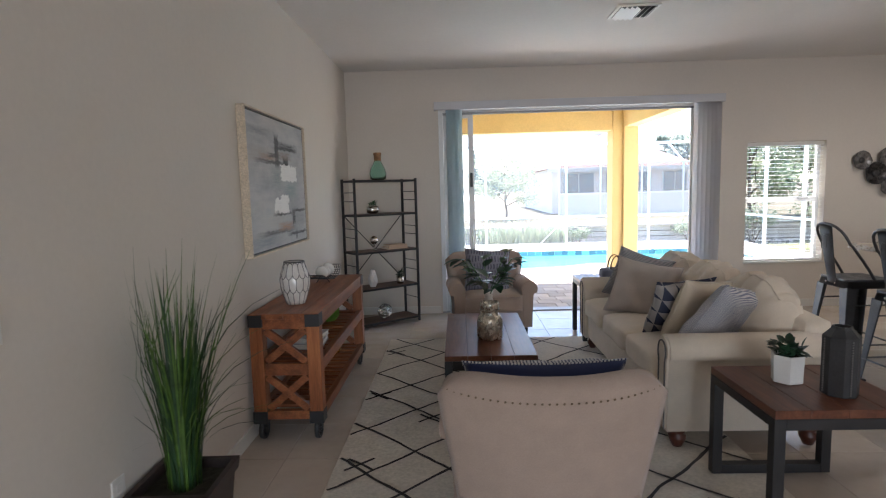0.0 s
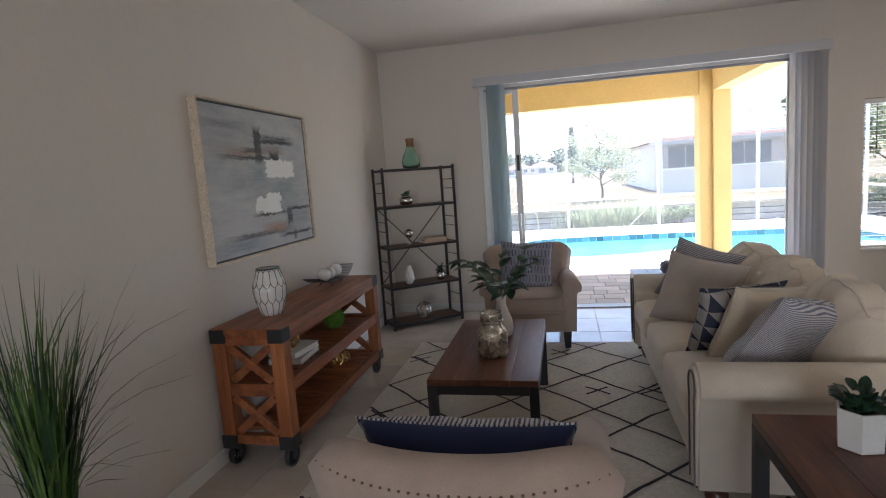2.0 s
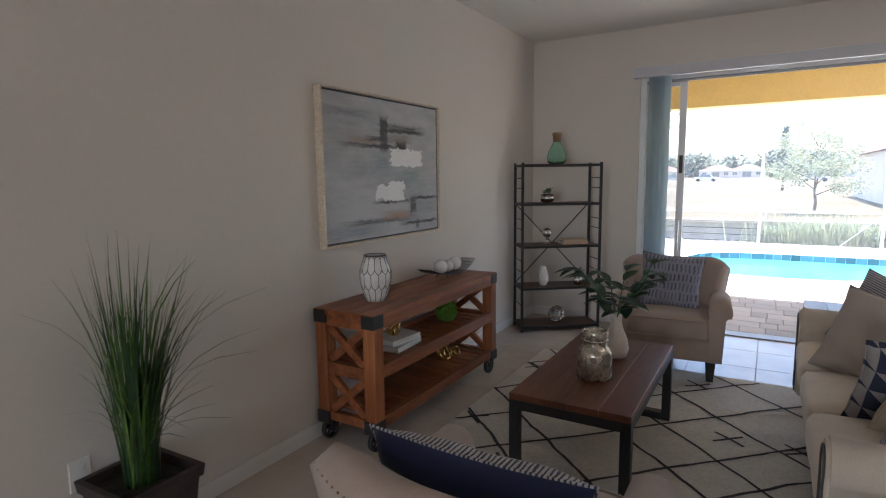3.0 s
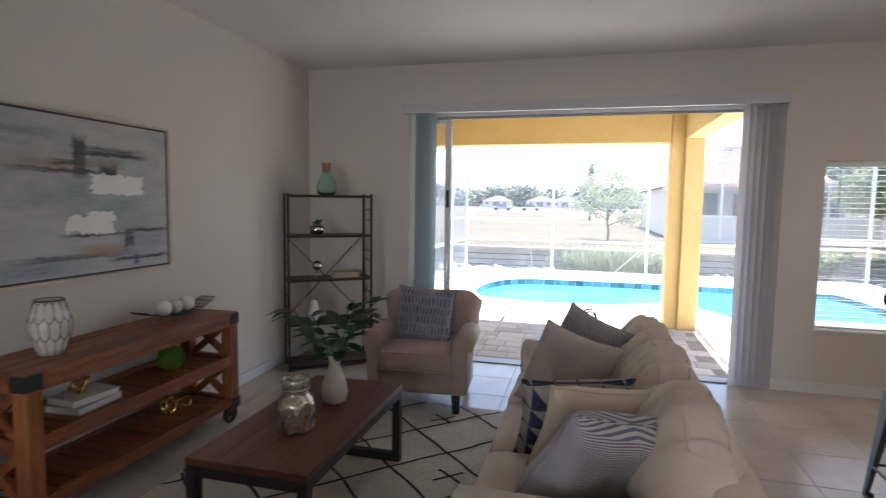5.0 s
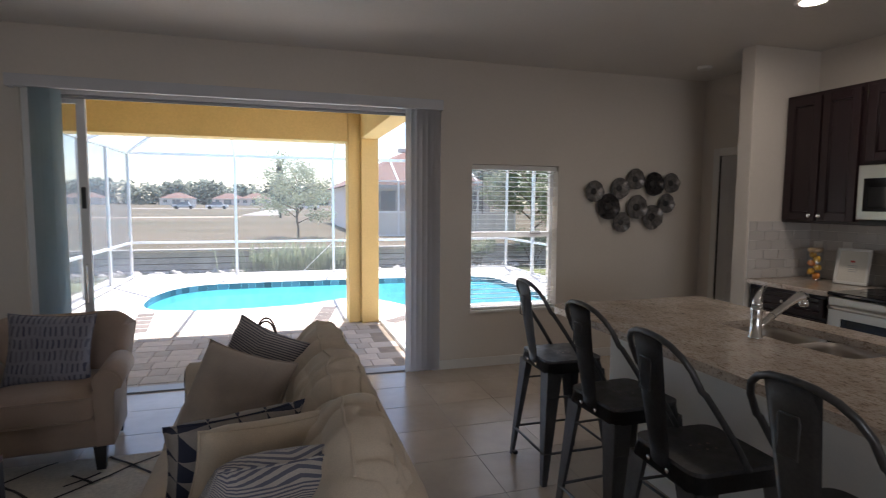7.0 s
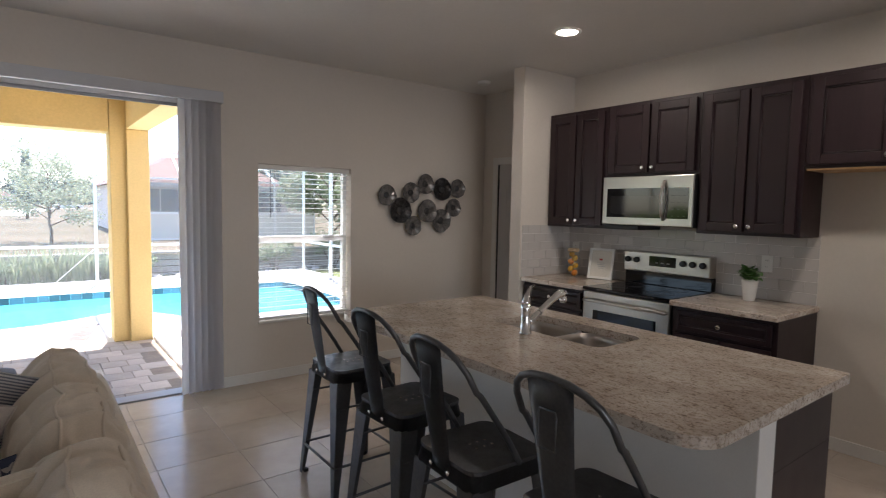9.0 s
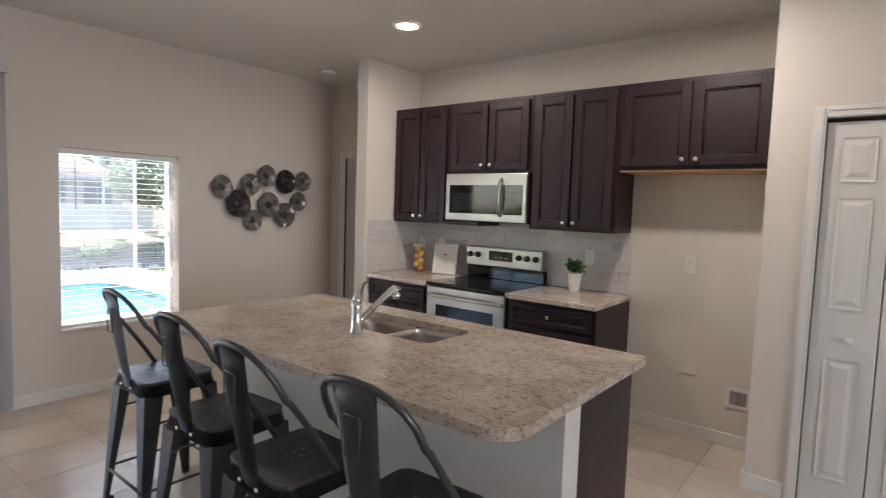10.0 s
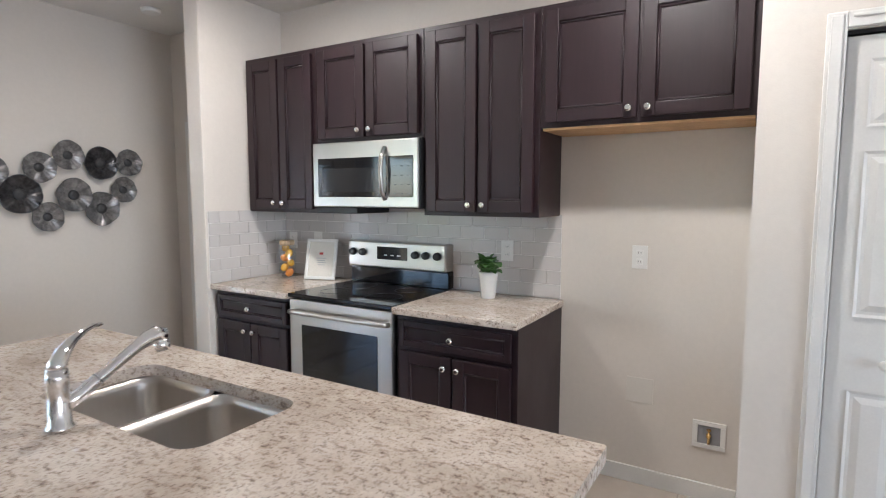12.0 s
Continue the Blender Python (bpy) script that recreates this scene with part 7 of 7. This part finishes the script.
part("roof_deck", box((-9, 7.3, 2.86), (4.2, 10.75, 2.98), 0.01), CONCRETE, roof)
part("fascia", box((-9, 10.7505, 2.74), (4.2, 10.78, 2.98), 0.004), WHITE_ALU, roof)

# ---- screen cage ----
def haze_screen(name, cover):
    """Fine mesh cloth: mostly holes, the threads pale in the sun."""
    m = Mat(name, (0.42, 0.43, 0.45), 0.8)
    tl = m.node("ShaderNodeBsdfTranslucent", Color=(0.42, 0.43, 0.45, 1))
    both = m.node("ShaderNodeMixShader", Fac=0.5)
    m.link(m.b.outputs[0], both.inputs[1])
    m.link(tl.outputs[0], both.inputs[2])
    holes = m.node("ShaderNodeBsdfTransparent")
    mx = m.node("ShaderNodeMixShader", Fac=cover)
    m.link(holes.outputs[0], mx.inputs[1])
    m.link(both.outputs[0], mx.inputs[2])
    m.link(mx.outputs[0], m.t.nodes["Material Output"].inputs[0])
    return m.m


SCREEN = haze_screen("insect_screen", 0.32)
cage = thing("pool_cage", "white aluminium screen cage around the pool", "pool cage")
CY, CZ, CX0, CX1 = 15.12, 2.43, -0.06, 7.95


def bar(nm, a, b, w=0.05):
    a, b = Vector(a), Vector(b)
    d = b - a
    q = d.to_track_quat("Z", "Y").to_matrix().to_4x4()
    part(nm, box((-w / 2, -w / 2, 0), (w / 2, w / 2, d.length), 0.003, Matrix.Translation(a) @ q), WHITE_ALU, cage)


xs = (CX0, 1.9, 3.88, 5.9, CX1)
for x in xs:
    bar("post", (x, CY, DZ), (x, CY, CZ))
    if x not in (CX0, CX1):
        bar("rafter", (x, CY, CZ), (x, 12.7, 3.35))
        bar("rafter", (x, 12.7, 3.35), (x, 10.5, 3.35))
for z in (0.0, 0.67, CZ):
    bar("rail", (CX0, CY - (0.0 if z else 0.0), z), (CX1, CY, z), 0.045 if z < 1 else 0.06)
for X in (CX0, CX1):
    for y in (13.7, 12.35, 11.0, 9.6) if X == CX0 else (13.7, 12.35, 11.0, 9.6, 8.2):
        bar("post", (X, y, DZ), (X, y, CZ), 0.05 if X == CX0 else 0.06)
    for z in (0.0, 0.67, CZ):
        bar("rail", (X, CY, z), (X, 10.4 if X == CX0 else 7.96, z), 0.045)
    s = 1 if X == CX0 else -1
    bar("hip", (X, CY, CZ), (X + s * 1.95, 12.7, 3.35))
    bar("rafter", (X, 12.7, CZ), (X + s * 1.95, 12.7, 3.35))
bar("purlin", (CX0 + 1.95, 12.7, 3.35), (CX1 - 1.95, 12.7, 3.35))
for x, s in ((1.9, 1), (5.9, -1), (3.88, 1)):
    bar("knee_brace", (x, CY - 0.02, CZ - 0.16), (x + 0.14 * s, CY - 0.02, CZ - 0.03), 0.014)
bar("door_brace", (3.25, CY, 0.03), (3.85, CY, 0.62), 0.012)
bar("track", (4.0, 10.0, DZ + 0.02), (4.0, 7.96, DZ + 0.02), 0.04)
for nm, lo, hi in (("screen", (CX0 - 0.002, 10.4, 0.0), (CX0 + 0.002, CY - 0.03, CZ)), ("screen", (CX0 + 0.03, CY - 0.002, 0.0), (CX1 - 0.03, CY + 0.002, CZ))):
    sc = part(nm, box(lo, hi), SCREEN if lo[0] < CX0 + 0.01 else haze_screen("fine_screen", 0.10), cage, "fine insect screen")
    sc.visible_shadow = False

# ---- neighbouring houses ----
H_WALL = Mat("pale_pink_stucco", (0.74, 0.66, 0.62), 0.9, coords="World").vary(0.6, 0.05, 12, 0.05).m
H_WHITE = Mat("white_stucco", (0.66, 0.64, 0.60), 0.9, coords="World").vary(0.6, 0.05, 12, 0.05).m
H_ROOF = Mat("reddish_shingle", (0.19, 0.12, 0.10), 0.9, coords="World").vary(1.0, 0.12, 14, 0.2, (1, 1, 6)).m
H_GLASS = Mat("dark_window_glass", (0.2, 0.215, 0.23), 0.1).m


def house(label, m, w, l, wall_h, rise, wall, windows, over=0.3):
    h = thing("house", label, "house", m)
    part("wall", box((0, 0, -0.3), (w, l, wall_h)), wall, h)
    bm = bmesh.new()
    o = over
    a = [bm.verts.new(p) for p in ((-o, -o, wall_h), (w + o, -o, wall_h), (w + o, l + o, wall_h), (-o, l + o, wall_h))]
    ins = min(w, l) / 2
    if w >= l:
        r = [bm.verts.new((ins, l / 2, wall_h + rise)), bm.verts.new((w - ins, l / 2, wall_h + rise))]
        bm.faces.new((a[0], a[1], r[1], r[0])), bm.faces.new((a[1], a[2], r[1])), bm.faces.new((a[2], a[3], r[0], r[1])), bm.faces.new((a[3], a[0], r[0]))
    else:
        r = [bm.verts.new((w / 2, ins, wall_h + rise)), bm.verts.new((w / 2, l - ins, wall_h + rise))]
        bm.faces.new((a[0], a[1], r[0])), bm.faces.new((a[1], a[2], r[1], r[0])), bm.faces.new((a[2], a[3], r[1])), bm.faces.new((a[3], a[0], r[0], r[1]))
    bm.faces.new(a[::-1])
    rf = part("roof", bm, H_ROOF, h)
    part("fascia", box((-o, -o - 0.03, wall_h - 0.2), (w + o, -o - 0.001, wall_h + 0.01)), H_WHITE, rf)
    for x, z0, ww, hh in windows:
        wn = part("window", box((x, -0.05, z0), (x + ww, -0.002, z0 + hh)), H_WHITE, h)
        part("pane", box((x + 0.06, -0.07, z0 + 0.06), (x + ww / 2 - 0.03, -0.0505, z0 + hh - 0.06)), H_GLASS, wn)
        part("pane", box((x + ww / 2 + 0.03, -0.07, z0 + 0.06), (x + ww - 0.06, -0.0505, z0 + hh - 0.06)), H_GLASS, wn)
    return h


nb = house("pale stucco house with a red-brown hip roof across the canal", pose(6.6, 33.0, 0), 8, 13, 2.45, 2.3, H_WALL, ((0.6, 1.0, 1.8, 1.2), (3.0, 0.5, 2.6, 1.7), (6.2, 1.0, 1.4, 1.2)))
part("roof_vent", box((3.5, 4.4, 4.68), (4.5, 4.8, 4.93), 0.02), H_WHITE, nb)
# its own screen cage
c2 = thing("pool_cage", "white screen cage on the neighbouring house", "pool cage", pose(6.2, 28.6, -0.1))
SCREEN_DIM = pane_glass("grey_screen", (0.78, 0.78, 0.78), 0.0)
for k in range(5):
    x = 2.0 * k
    part("post", box((x - 0.04, -0.04, 0), (x + 0.04, 0.04, 2.6)), WHITE_ALU, c2)
    part("rafter", box((-0.035, -0.035, 0), (0.035, 0.035, 2.33), 0, Matrix.Translation((x, 0, 2.6)) @ pose(0, 0, 0, -62, 0, 0)), WHITE_ALU, c2)
for z in (0.05, 1.15, 2.6):
    part("rail", box((0.041, -0.035, z - 0.035), (7.959, 0.035, z + 0.035)), WHITE_ALU, c2)
part("ridge", box((0, 2.02, 3.66), (8, 2.09, 3.73)), WHITE_ALU, c2)
part("kick_panel", box((0.05, -0.012, 0.05), (7.95, 0.012, 1.1)), H_WHITE, c2)
part("screen", box((0.05, -0.004, 1.2), (7.95, 0.004, 2.55)), SCREEN_DIM, c2).visible_shadow = False
for k, (x, y, w, wall, hh) in enumerate(((-24, 138, 12, H_WHITE, 2.6), (-13.5, 142, 13, H_WALL, 2.6), (-7.0, 137, 12, H_WALL, 2.7), (-44, 140, 14, H_WALL, 2.6), (14, 142, 14, H_WHITE, 2.6))):
    house("distant single-storey house with a brown hip roof", pose(x * 1.75, y * 1.75, 0), w, 10, hh, 2.3, wall, ((1.2, 0.9, 1.6, 1.2), (4.5, 0.2, 3.0, 2.0), (9.0, 0.9, 1.6, 1.2)))


def car(label, m, color):
    c = thing("parked_car", label, "car", m, "cars by the far houses")
    pm_ = paint("car_paint", color, 0.25)
    bm = box((-2.2, -0.85, 0.30), (2.2, 0.85, 0.85), 0.12)
    part("body", bm, pm_, c)
    bm = box((-1.3, -0.75, 0.85), (1.2, 0.75, 1.45), 0.02)
    for v in bm.verts:
        if v.co.z > 1.2:
            v.co.x *= 0.72
            v.co.y *= 0.88
    part("cabin", bm, H_GLASS, c)
    for x in (-1.4, 1.4):
        for y in (-0.8, 0.8):
            part("wheel", lathe([(0.18, -0.1), (0.33, -0.1), (0.33, 0.1), (0.18, 0.1)], 20, pose(x, y, 0.33, 90, 0, 0)), BLACK_PLASTIC, c)
    return c


car("white car parked by the far houses", pose(-9.5, 126, -0.085), (0.8, 0.8, 0.8))
car("white car parked beside the far road", pose(8.5, 118, -0.10), (0.75, 0.75, 0.76))
car("silver car parked by the far houses", pose(-16, 127, -0.10), (0.5, 0.52, 0.54))


# ---- trees ----
BARK = Mat("grey_bark", (0.16, 0.125, 0.095), 0.95).vary(12, 0.25, 60, 0.2, (1, 1, 0.2)).m
LEAF_TREE = vinyl("tree_leaf", (0.25, 0.31, 0.18), 0.5)
LEAF_TREE2 = vinyl("tree_leaf_light", (0.34, 0.39, 0.26), 0.5)
LEAF_FAR = leaf("far_foliage", (0.18, 0.22, 0.17), 0.8, 0.35)


def clump(bm, c, r, n, size, rnd):
    for k in range(n):
        d = Vector((rnd.gauss(0, 1), rnd.gauss(0, 1), rnd.gauss(0, 1))).normalized() * r * rnd.random() ** 0.4
        p = c + Vector((d.x, d.y, d.z * 0.8))
        u = Vector((rnd.uniform(-1, 1), rnd.uniform(-1, 1), rnd.uniform(-0.6, 0.6))).normalized() * size * rnd.uniform(0.6, 1.3)
        v = u.orthogonal().normalized() * size * 0.45
        q = [bm.verts.new(p - u * 0.5), bm.verts.new(p + v), bm.verts.new(p + u * 0.6), bm.verts.new(p - v)]
        bm.faces.new(q)


def tree(label, m, height, spread, seed, leaf_size, n_limb=9, leaves=90, trunk=0.09, mat=None, clear=0.35):
    rnd = random.Random(seed)
    t = thing("tree", label, "tree", m)
    bm, lf = bmesh.new(), bmesh.new()
    top = Vector((rnd.uniform(-0.1, 0.1), rnd.uniform(-0.1, 0.1), height * 0.8))
    pts = [Vector((0, 0, -0.2)), Vector((0.03, 0.02, height * clear * 0.6)), Vector((-0.03, 0.03, height * clear)), top * 0.8, top]
    add_tube(bm, pts, [trunk, trunk * 0.85, trunk * 0.7, trunk * 0.35, trunk * 0.12], 8)
    for k in range(n_limb):
        f = clear + (0.95 - clear) * (k + rnd.random()) / n_limb
        a = k * 2.4 + rnd.uniform(-0.4, 0.4)
        base = Vector((0, 0, height * 0.8 * f))
        reach = spread * (0.55 + 0.45 * math.sin(math.pi * min(1, (f - clear) / (1 - clear) * 0.8 + 0.25))) * rnd.uniform(0.75, 1.1)
        tip = base + Vector((math.cos(a) * reach, math.sin(a) * reach, height * rnd.uniform(0.10, 0.26)))
        mid_ = base.lerp(tip, 0.5) + Vector((0, 0, height * 0.04))
        add_tube(bm, [base, mid_, tip], [trunk * 0.4, trunk * 0.22, trunk * 0.06], 6)
        for c in (mid_, mid_.lerp(tip, 0.5), tip, tip + Vector((rnd.uniform(-1, 1), rnd.uniform(-1, 1), rnd.uniform(-0.3, 0.6))) * spread * 0.3):
            clump(lf, c, spread * rnd.uniform(0.22, 0.36), leaves, leaf_size, rnd)
    clump(lf, top, spread * 0.4, leaves * 2, leaf_size, rnd)
    part("trunk", bm, BARK, t)
    part("crown", lf, mat or LEAF_TREE, t)
    return t


tree("young leafy tree on the far canal bank", pose(3.55, 28.2, -0.12), 3.5, 1.6, 3, 0.09, 13, 95, 0.06, LEAF_TREE2, 0.22)
tree("leafy tree to the side of the pool cage", pose(12.3, 22.6, -0.1), 4.8, 1.9, 8, 0.13, 13, 170, 0.1, LEAF_TREE, 0.14)
tree("leafy tree to the side of the pool cage", pose(16.2, 25.5, -0.1), 6.0, 2.6, 18, 0.17, 13, 170, 0.12, LEAF_TREE2, 0.16)
tree("dark tree behind the neighbouring house", pose(21.0, 50.0, -0.1), 6.0, 2.3, 28, 0.3, 12, 130, 0.2, LEAF_FAR)
# a slim conifer behind the young tree
cn = thing("tree", "slim dark conifer behind the young tree", "tree", pose(2.9, 60, -0.1))
part("trunk", tube([(0, 0, -0.2), (0, 0, 5.6)], [0.12, 0.02], 8), BARK, cn)
bm = bmesh.new()
rnd = random.Random(6)
for k in range(12):
    z = 1.5 + 0.36 * k
    clump(bm, Vector((0, 0, z)), 0.85 * (1 - k / 13) + 0.1, 70, 0.25, rnd)
part("crown", bm, LEAF_FAR, cn)
# reeds and shrubs on the far bank
rnd = random.Random(11)
bm = bmesh.new()
for k in range(520):
    x, y = rnd.gauss(3.4, 0.8), rnd.uniform(20.4, 21.25)
    h = rnd.uniform(0.5, 1.25)
    b = rnd.uniform(0, math.tau)
    d = Vector((math.cos(b), math.sin(b), 0))
    s = Vector((-d.y, d.x, 0)) * rnd.uniform(0.008, 0.018)
    p = Vector((x, y, -0.72))
    q = p + d * h * 0.12 + Vector((0, 0, h * 0.6))
    r = p + d * h * rnd.uniform(0.2, 0.5) + Vector((0, 0, h))
    v = [bm.verts.new(p - s), bm.verts.new(p + s), bm.verts.new(q + s), bm.verts.new(q - s), bm.verts.new(r)]
    bm.faces.new((v[0], v[1], v[2], v[3])), bm.faces.new((v[3], v[2], v[4]))
solid("reeds", bm, LEAF_TREE2, "tall green reeds on the far bank", "reeds", kind="stuff")
for k, (x, y, r) in enumerate(((4.6, 20.9, 0.5), (5.4, 21.0, 0.42), (2.3, 21.0, 0.40), (9.5, 21.2, 0.6), (11.5, 20.9, 0.8), (14.0, 20.8, 1.0), (16.5, 21.2, 1.0))):
    s = thing("shrub", "low green shrub on the canal bank", "shrub", pose(x, y, -0.75), "shrubs on the bank")
    lf, st = bmesh.new(), bmesh.new()
    for q in range(7):
        a = q * 0.9
        tip = Vector((math.cos(a) * r * 0.7, math.sin(a) * r * 0.4, r * (0.9 + 0.5 * rnd.random())))
        add_tube(st, [(0, 0, -0.1), tip * 0.5, tip], [0.02, 0.012, 0.005], 5)
        clump(lf, tip, r * 0.5, 90, 0.09, rnd)
    part("stems", st, BARK, s)
    part("leaves", lf, LEAF_TREE if k % 2 else LEAF_TREE2, s)
# a bright bush beside the cage
bush = thing("shrub", "bright green bush beside the pool cage", "shrub", pose(-3.6, 11.6, -0.30))
lf, st = bmesh.new(), bmesh.new()
for q in range(22):
    a = q * 2.4
    tip = Vector((math.cos(a) * 1.1 * rnd.random(), math.sin(a) * 1.1 * rnd.random(), rnd.uniform(0.5, 1.7)))
    add_tube(st, [(0, 0, -0.1), tip * 0.5, tip], [0.03, 0.018, 0.006], 5)
    clump(lf, tip, 0.42, 110, 0.13, rnd)
part("stems", st, BARK, bush)
part("leaves", lf, vinyl("bright_bush_leaf", (0.20, 0.33, 0.06), 0.5), bush)
# far woods
rnd = random.Random(2)
bm = bmesh.new()
for k in range(330):
    x = rnd.uniform(-190, 120)
    y = rnd.uniform(262, 285)
    h = rnd.uniform(6.0, 9.5) + 2.2 * noise.noise(Vector((x * 0.05, 0, 0)))
    for q in range(4):
        clump(bm, Vector((x + rnd.uniform(-1.5, 1.5), y, h * (0.2 + 0.25 * q))), rnd.uniform(2.0, 3.4), 26, 1.5, rnd)
solid("far_woods", bm, LEAF_FAR, "low dark line of distant trees", "trees", kind="stuff")


# ---- floor tiles ----
fl = thing("floor_tiling", "large beige porcelain floor tiles with grey grout", "floor", kind="structure")
PX, PYT, GX = 0.452, 0.437, 0.0045
tile = mesh_of("floor_tile", box((GX / 2, GX / 2, -0.010), (PX - GX / 2, PYT - GX / 2, 0.0), 0.0012, None, 1), FLOOR_TILE)
rest = []
for i in range(-10, 12):
    for j in range(-29, 4):
        x, y = 3.858 + i * PX, 6.872 + j * PYT
        if x + PX < XL or x > 8.55 or y + PYT < YB or y > YF + 0.03:
            continue
        if y > 2.0 and x < 7.0:
            o = new("floor_tile", tile)
            o.parent = fl
            o.matrix_basis = Matrix.Translation((x, y, 0)) if y + PYT < YF + 0.03 else Matrix.Translation((x, y, 0)) @ Matrix.Diagonal((1, (YF + 0.03 - y) / PYT, 1, 1))
        else:
            rest.append((x, y))
bm = bmesh.new()
for x, y in rest:
    vs = [bm.verts.new(p) for p in ((x + GX / 2, y + GX / 2, 0), (x + PX - GX / 2, y + GX / 2, 0), (x + PX - GX / 2, y + PYT - GX / 2, 0), (x + GX / 2, y + PYT - GX / 2, 0))]
    bm.faces.new(vs)
o = part("floor_tiles_behind", bm, FLOOR_TILE, fl)
tagged(o, kind="stuff")
